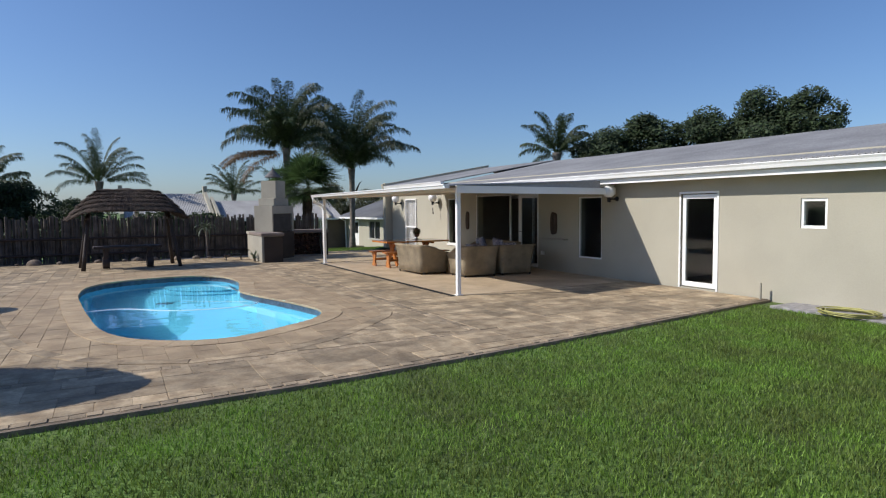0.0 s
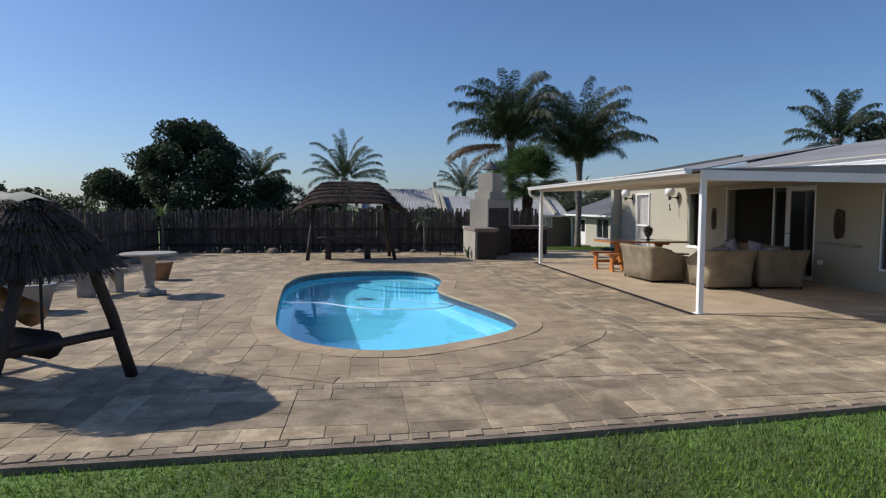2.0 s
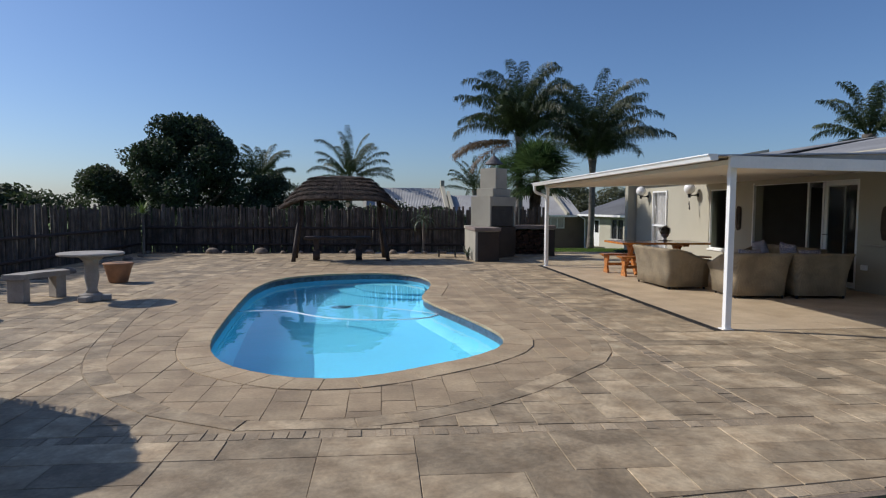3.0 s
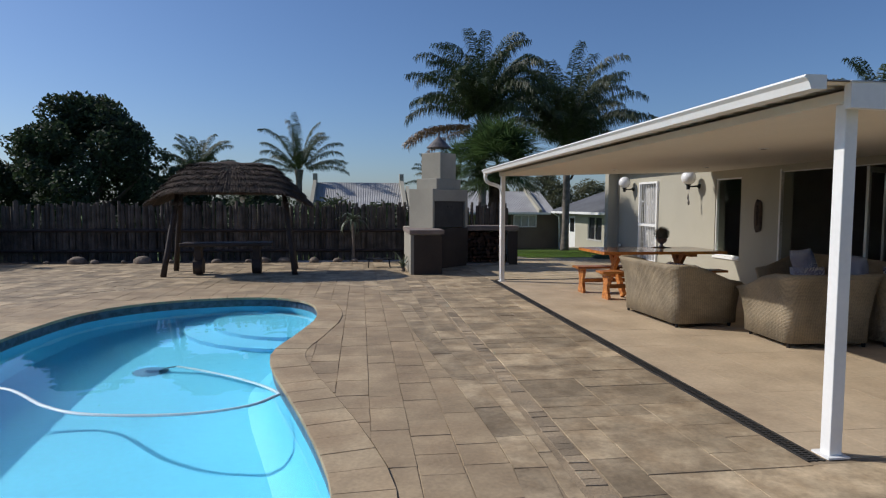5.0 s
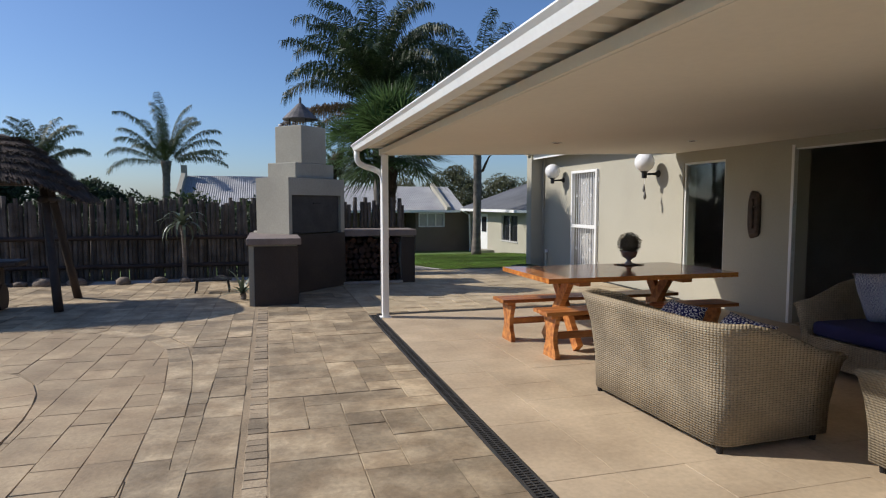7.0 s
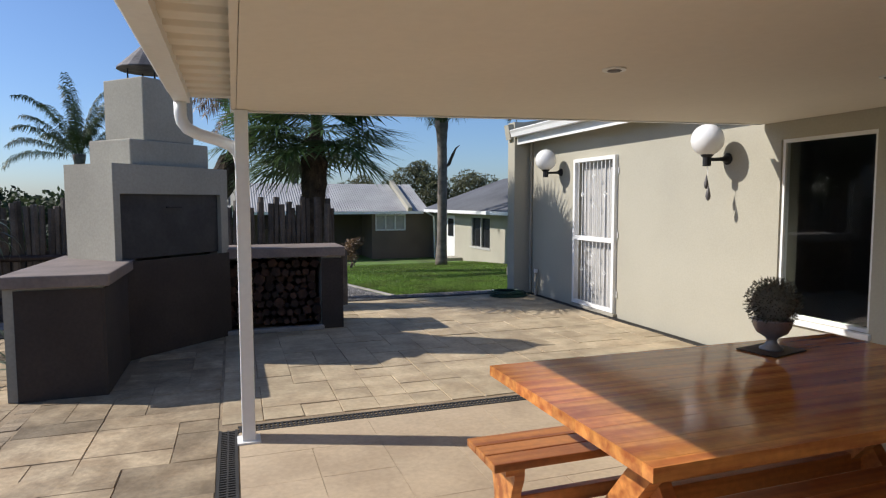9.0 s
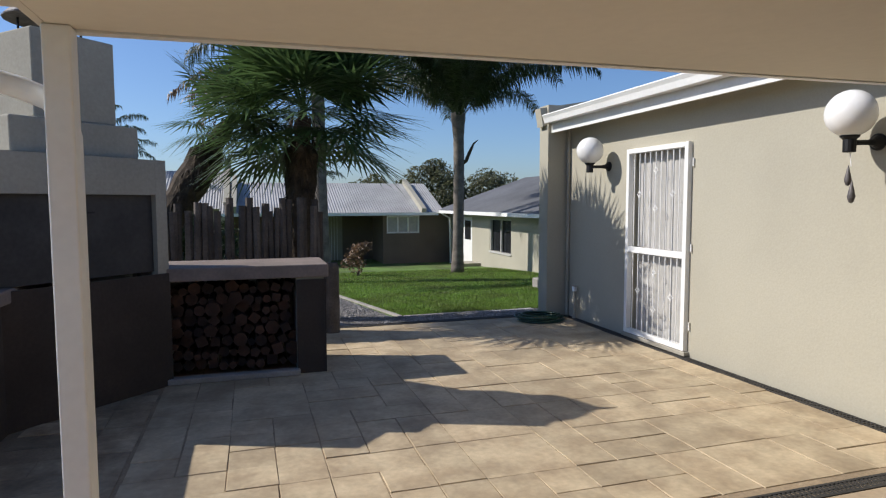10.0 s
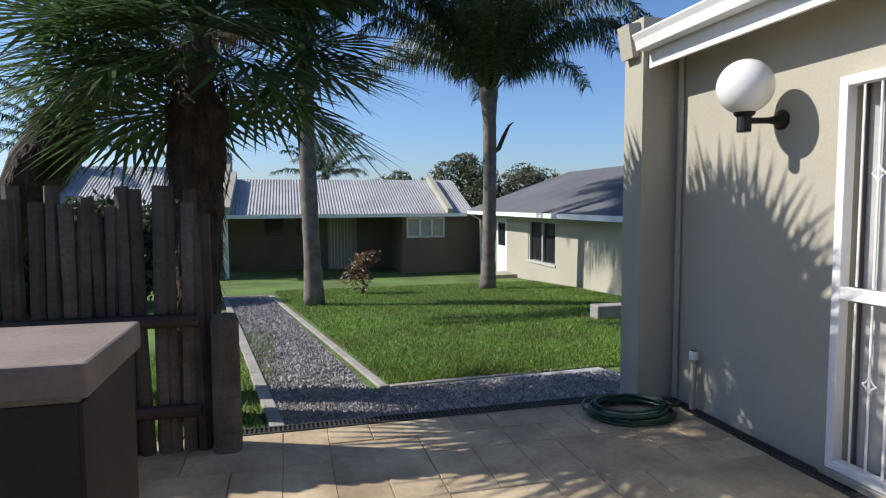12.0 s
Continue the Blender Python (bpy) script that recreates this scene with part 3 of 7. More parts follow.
for i in range(len(rib) - 1):
    faces.append((2 * i, 2 * i + 1, 2 * i + 3, 2 * i + 2))
mesh("roof_sheet", verts, faces, ROOF, canopy, "ribbed grey metal roof sheet")
mesh("sheet_lining", [(a, b, c - 0.006) for a, b, c in verts], faces, CEIL, canopy, "cream painted underside of the ribbed sheet")
for px, py in ((2.905, 3.57), (2.885, 12.08)):
    pb = part("post", boxes(((px - o.x, py - 0.04 - o.y, 0.0), (px + 0.08 - o.x, py + 0.04 - o.y, CZ)), bevel=0.006), WHITE, canopy, "white square steel post")
    part("foot_plate", boxes(((px - 0.03 - o.x, py - 0.07 - o.y, 0.0), (px + 0.11 - o.x, py + 0.07 - o.y, 0.012))), WHITE, pb)
bm = bmesh.new()
dp = [(2.585, 12.12, 2.10), (2.585, 12.12, 2.02), (2.592, 12.12, 1.975), (2.62, 12.125, 1.935), (2.68, 12.14, 1.905), (2.79, 12.155, 1.875), (2.865, 12.165, 1.845), (2.905, 12.17, 1.80), (2.92, 12.17, 1.73), (2.92, 12.17, 1.0), (2.92, 12.17, 0.03)]
tube(bm, [(a - o.x, b - o.y, c) for a, b, c in dp], 0.036, 10)
part("downpipe", bm, WHITE, canopy, "white downpipe with a swan neck", smooth=True)


# ---- globe lamps on the wall ----
def globe_lamp(y, z):
    lamp = empty("wall_lamp", pose(WX, y, z), "white opal globe lamp on a black wall bracket", "wall lamp", "globe lamps on the house wall")
    bm = bmesh.new()
    bmesh.ops.create_uvsphere(bm, u_segments=28, v_segments=18, radius=0.155, matrix=pose(-0.26, 0, 0.02))
    part("globe", bm, GLOBE, lamp, "white opal glass globe", smooth=True)
    bm = bmesh.new()
    lathe(bm, [(0.036, -0.235), (0.04, -0.23), (0.04, -0.15), (0.058, -0.135), (0.06, -0.118)], 14, (-0.26, 0, 0))
    part("holder", bm, METAL, lamp)
    bm = bmesh.new()
    tube(bm, [(-0.225, 0, -0.17), (-0.10, 0, -0.165), (-0.05, 0, -0.162), (-0.015, 0, -0.16)], [0.018, 0.018, 0.026, 0.048], 10)
    part("arm", bm, METAL, lamp)
    bm = bmesh.new()
    lathe(bm, [(0.058, 0.0), (0.058, 0.012), (0.04, 0.02)], 16)
    bmesh.ops.transform(bm, matrix=pose(0, 0, -0.16, 0, -90, 0), verts=bm.verts)
    part("back_plate", bm, METAL, lamp)
    return lamp


for gy, gz in ((16.35, 2.10), (13.05, 2.08), (4.02, 2.06)):
    globe_lamp(gy, gz)


# ---- pole fence ----
def pole_fence(name, a, b, z0, z1, seed, gap=0.078):
    rnd = random.Random(seed)
    a, b = Vector((*a, 0)), Vector((*b, 0))
    d = b - a
    n = int(d.length / gap)
    dirn = d.normalized()
    side = Vector((-dirn.y, dirn.x, 0))
    root = empty(name, Matrix.Translation(a), "weathered upright pole fence on dark rails", "fence", kind="structure")
    shapes = []
    for k in range(7):
        bm = bmesh.new()
        r = rnd.uniform(0.037, 0.049)
        w = [Vector((rnd.uniform(-0.012, 0.012), rnd.uniform(-0.012, 0.012), 0)) for _ in range(3)]
        tube(bm, [w[0], w[1] + Vector((0, 0, 0.5)), w[2] + Vector((0, 0, 1.0))], [r, r * rnd.uniform(0.9, 1.1), r * rnd.uniform(0.75, 1)], 6)
        me = bpy.data.meshes.new("pole")
        bm.to_mesh(me)
        bm.free()
        me.materials.append(POLE)
        shapes.append(me)
    made = 0
    rest = bmesh.new()
    step = max(1, n // 280)
    for i in range(n):
        p = dirn * (i * gap + rnd.uniform(-0.012, 0.012)) + side * rnd.uniform(-0.012, 0.012)
        zb = z0 + rnd.uniform(-0.02, 0.02)
        h = z1 - zb + rnd.uniform(-0.12, 0.05)
        m = Matrix.Translation(p + Vector((0, 0, zb))) @ pose(0, 0, 0, rnd.uniform(-1.4, 1.4), rnd.uniform(-1.4, 1.4), rnd.uniform(0, 360)) @ Matrix.Diagonal((1, 1, h, 1))
        if made < 290:
            ob = new("pole", rnd.choice(shapes))
            ob.parent = root
            ob.matrix_basis = m
            made += 1
        else:
            t0 = len(rest.verts)
            rest.from_mesh(rnd.choice(shapes))
            rest.verts.ensure_lookup_table()
            for v in rest.verts[t0:]:
                v.co = m @ v.co
    if rest.verts:
        ob = part("pole_row", rest, POLE, root)
        tagged(ob, "", kind="stuff")
    else:
        rest.free()
    for z in (z0 + 0.32, (z0 + z1) * 0.5 + 0.06):
        bm = bmesh.new()
        tube(bm, [side * 0.06 + Vector((0, 0, z)), d + side * 0.06 + Vector((0, 0, z))], 0.04, 8)
        part("rail", bm, LOG, root)
    k = 0.0
    while k < d.length + 0.1:
        bm = bmesh.new()
        q = dirn * min(k, d.length) - side * 0.08
        tube(bm, [q + Vector((0, 0, z0 - 0.4)), q + Vector((0, 0, z1 - 0.12))], [0.065, 0.06], 10)
        part("post", bm, LOG, root)
        k += 2.4
    return root


tagged(part("fence_backing", boxes(((-9.2, 17.56, 0.22), (2.2, 17.60, 0.86))), SOOT), "dark shade cloth low behind the pole fence", "shade cloth", kind="structure")
pole_fence("fence_1", (4.22, 17.15), (-9.3, 17.45), -0.06, 1.53, 3)
pole_fence("fence_2", (-9.3, 17.45), (-9.75, -9.0), -0.06, 1.50, 5)


# ---- braai: stepped chimney across the corner of two counters ----
def build_braai():
    br = empty("braai", pose(1.83, 14.45, 0), "grey plastered corner barbecue with a stepped chimney and side counters", "barbecue")
    turn = pose(0, 0, 0, 0, 0, 44.5)
    W, D = 1.38, 0.71

    def tier(x0, x1, y0, z0, z1):
        bm = bmesh.new()
        box(bm, (x0, y0, z0), (x1, D, z1), turn, 0.012)
        return bm
    # front wall with the fire opening, then the stepped hood
    for name, a, b in (("firebox_side", (0, 0, 0.0), (0.07, D, 1.86)), ("firebox_side", (W - 0.10, 0, 0.0), (W, D, 1.86)), ("lintel", (0.07, 0.001, 1.58), (W - 0.10, D, 1.859)), ("firebox_back", (0.07, D - 0.08, 0.55), (W - 0.10, D - 0.001, 1.58)), ("hearth_base", (0.07, 0.001, 0.0), (W - 0.10, D - 0.001, 0.55))):
        bm = bmesh.new()
        box(bm, a, b, turn)
        part(name, bm, BRAAI, br, "grey plastered firebox masonry")
    part("hood", tier(0.265, W - 0.17, 0.09, 1.86, 2.11), BRAAI, br)
    part("chimney", tier(0.445, W - 0.33, 0.12, 2.11, 2.73), BRAAI, br, "square plastered chimney")
    bm = bmesh.new()
    box(bm, (0.074, 0.05, 0.96), (W - 0.104, 0.075, 1.578), turn)
    part("fire_door", bm, SOOT, br, "dark steel roll-up fire door")
    bm = bmesh.new()
    box(bm, (W / 2 - 0.09, 0.02, 1.44), (W / 2 + 0.09, 0.035, 1.455), turn)
    part("handle", bm, METAL, br)
    bm = bmesh.new()
    box(bm, (0.002, -0.014, 0.0), (W - 0.002, -0.002, 0.94), turn)
    part("facing", bm, BROWN, br, "dark brown facing below the fire door")
    bm = bmesh.new()
    for k in range(9):
        box(bm, (0.10 + k * 0.14, 0.10, 0.80), (0.11 + k * 0.14, 0.58, 0.81), turn)
    box(bm, (0.08, 0.10, 0.79), (W - 0.11, 0.12, 0.80), turn)
    part("grid", bm, METAL, br, "black iron grill grid")
    # cowl: cone on thin legs
    c = turn @ Vector((0.75, D / 2 + 0.06, 0))
    bm = bmesh.new()
    lathe(bm, [(0.30, 2.86), (0.30, 2.87), (0.04, 3.13), (0.022, 3.14), (0.022, 3.22), (0.005, 3.24)], 18, c)
    part("cowl", bm, ASH, br, "conical steel chimney cowl")
    for a in range(4):
        bm = bmesh.new()
        q = c + Vector((0.2 * math.cos(a * 1.57 + 0.4), 0.2 * math.sin(a * 1.57 + 0.4), 0))
        tube(bm, [q + Vector((0, 0, 2.70)), q + Vector((0, 0, 2.95))], 0.008, 6)
        part("cowl_leg", bm, METAL, br)
    # left counter (its end faces the pool) and right counter over the wood store
    o = br.matrix_basis.translation

    def loc(a, b):
        return Vector(a) - o, Vector(b) - o
    bm = bmesh.new()
    box(bm, *loc((1.24, 13.42, 0), (1.90, 15.35, 0.86)))
    part("counter_base", bm, BRAAI, br)
    bm = bmesh.new()
    box(bm, *loc((1.31, 13.405, 0.0), (1.90, 13.418, 0.84)))
    box(bm, *loc((1.902, 13.405, 0.0), (1.915, 14.52, 0.84)))
    part("facing", bm, BROWN, br, "dark brown facing below the counter top")
    bm = bmesh.new()
    box(bm, *loc((1.21, 13.36, 0.86), (1.96, 15.35, 0.955)), None, 0.012)
    part("counter_top", bm, COUNTER, br, "thick brown screeded counter top")
    bm = bmesh.new()
    for a, b in (((2.66, 15.44, 0), (2.74, 16.10, 0.86)), ((3.84, 15.44, 0), (4.08, 16.08, 0.86)), ((2.74, 16.0, 0), (3.84, 16.08, 0.86))):
        box(bm, *loc(a, b))
    part("counter_base", bm, BRAAI, br)
    bm = bmesh.new()
    box(bm, *loc((2.60, 15.40, 0.86), (4.12, 16.12, 0.975)), None, 0.012)
    part("counter_top", bm, COUNTER, br, "thick brown screeded counter top")
    bm = bmesh.new()
    box(bm, *loc((2.78, 15.36, 0.0), (3.86, 15.46, 0.05)), None, 0.01)
    part("plinth", bm, CONCRETE, br)
    bm = bmesh.new()
    box(bm, *loc((3.84, 15.425, 0.0), (4.08, 15.438, 0.84)))
    box(bm, *loc((4.082, 15.425, 0.0), (4.095, 16.08, 0.84)))
    part("facing", bm, BROWN, br)
    # corner fill behind the firebox
    bm = bmesh.new()
    box(bm, *loc((1.30, 15.35, 0), (2.62, 16.1, 0.86)))
    box(bm, *loc((1.27, 15.352, 0.86), (2.55, 16.12, 0.955)))
    part("corner_base", bm, BRAAI, br)
    return br


build_braai()


def firewood():
    rnd = random.Random(11)
    stack = empty("firewood_stack", pose(2.76, 15.5, 0), "stacked split reddish-brown firewood in the wood store", "firewood")
    z = 0.055
    while z < 0.78:
        x, tall = 0.03, 0.0
        while x < 1.02:
            r = rnd.uniform(0.032, 0.066)
            bm = bmesh.new()
            y0 = rnd.uniform(0.0, 0.12)
            tube(bm, [(0, y0, 0), (rnd.uniform(-0.02, 0.02), 0.47, 0)], [r, r * rnd.uniform(0.85, 1.05)], rnd.choice((4, 5, 6, 7)))
            bmesh.ops.rotate(bm, cent=(0, 0, 0), matrix=Matrix.Rotation(rnd.uniform(0, 6.28), 3, "Y"), verts=bm.verts)
            bmesh.ops.translate(bm, vec=(x + r, 0, z + r), verts=bm.verts)
            part("log", bm, FIREWOOD, stack)
            x += r * 1.92
            tall += r / 10
        z += tall * 1.75 if 0.05 < tall < 0.075 else 0.098


firewood()


# ---- windows and doors of the house ----
def window(name, y0, y1, z0, z1, label, bars=(), fw=0.05, depth=0.06, sill=True):
    """A framed pane in the west wall."""
    w = empty(name, pose(WX, y0, z0), label, "window", kind="structure")
    L, H = y1 - y0, z1 - z0
    bm = boxes(((0.02, 0, 0), (0.02 + depth, fw, H)), ((0.02, L - fw, 0), (0.02 + depth, L, H)), ((0.02, fw, H - fw), (0.02 + depth, L - fw, H)), ((0.02, fw, 0), (0.02 + depth, L - fw, fw)))
    part("window_frame", bm, WHITE, w, "white painted frame")
    for b in bars:
        part("glazing_bar", boxes(((0.025, b * L - 0.018, fw), (0.07, b * L + 0.018, H - fw))), WHITE, w)
    g = part("pane", boxes(((0.045, fw, fw), (0.051, L - fw, H - fw))), GLASS, w, "clear glass pane")
    g.visible_shadow = False
    if sill:
        part("window_sill", boxes(((-0.03, -0.02, -0.05), (0.10, L + 0.02, -0.003)), bevel=0.006), WHITE, w, "white sill")
    return w


window("window_1", -0.87, -0.41, 1.31, 1.83, "small square white-framed window in the plaster wall", sill=False)
window("window_2", 4.54, 5.39, 0.42, 1.97, "tall white-framed window under the veranda", sill=False, fw=0.035)
window("window_3", 11.54, 12.42, 0.46, 2.05, "tall kitchen window with a white sill and dark room behind", fw=0.03)


def glass_door(name, hinge, ang, L, H, label, handle=True, parent=None):
    d = empty(name, pose(*hinge, 0, 0, ang), label, "door", kind="structure")
    if parent:
        d.parent = parent
    fw = 0.085
    bm = boxes(((-0.02, 0, 0), (0.02, fw, H)), ((-0.02, L - fw, 0), (0.02, L, H)), ((-0.02, fw, H - fw), (0.02, L - fw, H)), ((-0.02, fw, 0), (0.02, L - fw, fw * 1.2)), bevel=0.004)
    part("door_frame", bm, WHITE, d, "white painted door frame")
    g = part("pane", boxes(((-0.003, fw, fw * 1.2), (0.003, L - fw, H - fw))), GLASS, d)
    g.visible_shadow = False
    if handle:
        bm = bmesh.new()
        tube(bm, [(-0.02, L - 0.04, 1.0), (-0.06, L - 0.04, 1.0), (-0.06, L - 0.16, 1.0)], 0.009, 8)
        part("door_handle", bm, ASH, d, "steel lever handle")
    return d


glass_door("door_1", (WX + 0.05, 1.29, 0.04), 0, 0.84, 1.91, "white-framed glass door in the plaster wall, dark inside", False)
tagged(part("door_surround", boxes(((WX - 0.012, 1.23, 0.0), (WX + 0.01, 1.27, 2.01)), ((WX - 0.012, 2.15, 0.0), (WX + 0.01, 2.19, 2.01)), ((WX - 0.012, 1.27, 1.97), (WX + 0.01, 2.15, 2.01))), WHITE), "white trim round the glass door", "trim", kind="structure")
# folding doors: one leaf standing shut, two stacked open at the side
glass_door("door_2", (WX + 0.06, 7.10, 0.02), 0, 0.94, 2.06, "shut white-framed glass leaf of the folding doors")
glass_door("door_3", (WX + 0.10, 8.16, 0.02), -74, 0.74, 2.06, "white-framed folding glass leaf standing half open", False)
glass_door("door_4", (WX + 0.10, 8.62, 0.02), -62, 0.74, 2.06, "white-framed folding glass leaf pushed aside", False)
tagged(part("door_track", boxes(((WX + 0.02, 7.08, 2.085), (WX + 0.12, 10.38, 2.11)), ((WX - 0.008, 10.38, 0), (WX + 0.05, 10.42, 2.14))), WHITE), "white track and jamb of the folding doors", "trim", kind="structure")


def build_gate():
    """White security gate over the curtained door."""
    y0, y1, z0, z1 = 14.90, 15.92, 0.05, 2.10
    d = empty("door_5", pose(WX, y0, z0), "white barred security gate before a curtained glass door", "security gate", kind="structure")
    L, H = y1 - y0, z1 - z0
    x = -0.05
    bm = boxes(((x, 0, 0), (0.012, 0.055, H)), ((x, L - 0.05, 0), (0.012, L, H)), ((x, 0.055, H - 0.05), (0.012, L - 0.05, H)), ((x, 0.055, 0), (0.012, L - 0.05, 0.05)), ((x, 0.055, 0.91), (-0.01, L - 0.05, 0.975)), bevel=0.004)
    part("gate_frame", bm, WHITE, d, "white steel gate frame")
    n = 9
    for k in range(n):
        bm = bmesh.new()
        y = 0.075 + (L - 0.135) * (k + 0.75) / (n + 0.5)
        tube(bm, [(-0.03, y, 0.055), (-0.03, y, 0.90)], 0.0065, 6)
        tube(bm, [(-0.03, y, 0.985), (-0.03, y, H - 0.055)], 0.0065, 6)
        part("bar", bm, WHITE, d)
        for zz in ([1.40, 1.80] if k in (4,) else [1.55] if k in (1, 7) else []) + ([0.33, 0.72] if k in (4,) else [0.50] if k in (1, 7) else []):
            bm = bmesh.new()
            s = 0.05
            pts = []
            for q in range(4):
                a0, a1 = q * math.pi / 2, (q + 1) * math.pi / 2
                for u in (0, 0.25, 0.5, 0.75):
                    p = Vector((math.cos(a0), math.sin(a0))) * (1 - u) + Vector((math.cos(a1), math.sin(a1))) * u
                    p *= s * (1 - 0.9 * u * (1 - u))
                    pts.append((-0.03, y + p.x * 0.75, zz + p.y))
            tube(bm, pts + pts[:2], 0.005, 5, False)
            part("diamond", bm, WHITE, d)
    bm = bmesh.new()
    pts = []
    for k in range(60):
        yy = 0.05 + (L - 0.10) * k / 59
        pts.append((0.085 + 0.012 * math.sin(k * 1.3) + 0.008 * math.sin(k * 0.45), yy))
    lo = [bm.verts.new((a, b, 0.02)) for a, b in pts]
    hi = [bm.verts.new((a * 0.8 + 0.01, b, H - 0.02)) for a, b in pts]
    for k in range(59):
        bm.faces.new((lo[k], hi[k], hi[k + 1], lo[k + 1]))
    part("curtain", bm, CURTAIN, d, "pale gathered curtain behind the bars", smooth=True)
    # near-black sheet stands in for the unlit room behind the curtain
    part("backing", boxes(((0.14, 0, 0), (0.16, L, H))), UNLIT, d)
    for zz in (0.25, 1.02, 1.85):
        bm = bmesh.new()
        tube(bm, [(-0.012, -0.03, zz - 0.04), (-0.012, -0.03, zz + 0.04)], 0.009, 6)
        part("hinge", bm, WHITE, d)


build_gate()
tagged(part("door_step", boxes(((WX - 0.06, 14.87, 0.004), (WX + 0.005, 15.95, 0.046)), bevel=0.006), BRAAI), "low plastered step under the security gate", "step", kind="structure")


def wall_carving(y, z, h, w):
    c = empty("wall_carving", pose(WX - 0.004, y, z), "dark carved wooden plaque hanging on the house wall", "wall carving", "carvings under the veranda")
    bm = bmesh.new()
    n = 18
    out = []
    for k in range(n):
        a = 2 * math.pi * k / n
        ca, sa = math.cos(a), math.sin(a)
        out.append((w / 2 * math.copysign(abs(ca) ** 0.45, ca), h / 2 * math.copysign(abs(sa) ** 0.6, sa) * (1 + 0.05 * math.cos(5 * a))))
    rings = [[bm.verts.new((x, p[0] * s, p[1] * s)) for p in out] for s, x in ((1.0, 0.0), (1.0, -0.02), (0.82, -0.045))]
    for r, q in zip(rings, rings[1:]):
        for k in range(n):
            bm.faces.new((r[k], r[(k + 1) % n], q[(k + 1) % n], q[k]))
    bm.faces.new(rings[-1])
    bm.faces.new(rings[0][::-1])
    part("plaque", bm, CARVED, c)
    part("rib", boxes(((-0.07, -0.025, -h * 0.3), (-0.04, 0.025, h * 0.34)), bevel=0.01), CARVED, c)
    part("rib", boxes(((-0.065, -w * 0.3, 0.08), (-0.04, w * 0.3, 0.11)), bevel=0.008), CARVED, c)


wall_carving(10.97, 1.30, 0.60, 0.20)
wall_carving(6.38, 1.28, 0.60, 0.28)
shelf = empty("wall_shelf", pose(WX, 6.3, 0.85), "narrow shelf on the house wall under the carving", "shelf")
part("board", boxes(((-0.16, -0.5, 0), (-0.004, 0.5, 0.03)), bevel=0.005), BRAAI, shelf)
sock = empty("socket_box", pose(WX, 6.85, 0.45), "white weatherproof socket box on the wall", "socket")
part("cover", boxes(((-0.05, -0.07, -0.05), (-0.002, 0.07, 0.05)), bevel=0.012), WHITE, sock)
# white cable clip and hanging ornament by the middle lamp
orn = empty("hanging_ornament", pose(7.29, 13.05, 1.90), "glass teardrop ornament hanging from the lamp bracket", "ornament")
bm = bmesh.new()
tube(bm, [(0, 0, 0), (0.0, -0.02, -0.15)], 0.003, 5)
part("cord", bm, WHITE, orn)
for dx, dz, s in ((0.0, -0.22, 0.9), (-0.03, -0.33, 1.0)):
    bm = bmesh.new()
    lathe(bm, [(0.002, 0.09 * s), (0.016 * s, 0.03 * s), (0.026 * s, -0.02 * s), (0.016 * s, -0.055 * s), (0.003, -0.065 * s)], 10, (0, dx, dz))
    part("drop", bm, ASH, orn, smooth=True)


def wall_pipe(name, x, y, z1, label, cap=True):
    p = empty(name, pose(x, y, 0), label, "pipe")
    bm = bmesh.new()
    tube(bm, [(0, 0, 0.0), (0, 0, z1)], 0.022, 10)
    part("pipe", bm, BRAAI, p)
    if cap:
        bm = bmesh.new()
        tube(bm, [(0, 0, z1 - 0.06), (0, 0, z1)], 0.032, 10)
        part("cap", bm, WHITE, p)
    return p


wall_pipe("standpipe", 7.49, 17.02, 0.42, "short grey pipe with a white cap at the wall foot")
wall_pipe("garden_tap_pipe", 7.35, 0.17, 0.30, "short rusty standpipe at the house wall", False)
wall_pipe("wall_conduit", 7.525, 17.28, 2.55, "thin painted pipe running down the wall corner", False)


def coiled_hose(name, x, y, z, mat, r, turns, label, squash=1.0, seed=0):
    rnd = random.Random(seed)
    h = empty(name, pose(x, y, z), label, "hose")
    pts = []
    n = turns * 16
    for k in range(n):
        a = 2 * math.pi * k / 16
        rr = r * (1 - 0.35 * ((k // 16) % 3) / 3) + rnd.uniform(-0.012, 0.012)
        pts.append((rr * math.cos(a) + 0.03 * math.sin(k / 23), rr * math.sin(a) * squash, 0.012 + 0.017 * (k // 32) + rnd.uniform(0, 0.006)))
    pts += [(r * 1.3, 0.05, 0.012), (r * 1.6, 0.12, 0.012)]
    bm = bmesh.new()
    tube(bm, pts, 0.010, 7)
    part("coil", bm, mat, h, smooth=True)


coiled_hose("garden_hose", 7.0, 17.03, 0.0, HOSE_GREEN, 0.30, 9, "dark green garden hose coiled on the paving", 0.8, 3)
coiled_hose("garden_hose", 7.02, -1.55, 0.0, HOSE_YELLOW, 0.34, 7, "faded yellow garden hose coiled beside the wall", 1.3, 4)
tagged(part("wall_bed", boxes(((6.85, -14, -0.2), (7.55, -0.35, 0.0)), bevel=0.01), GRAVEL), "narrow strip of grey gravel along the house wall", "gravel strip", kind="structure")


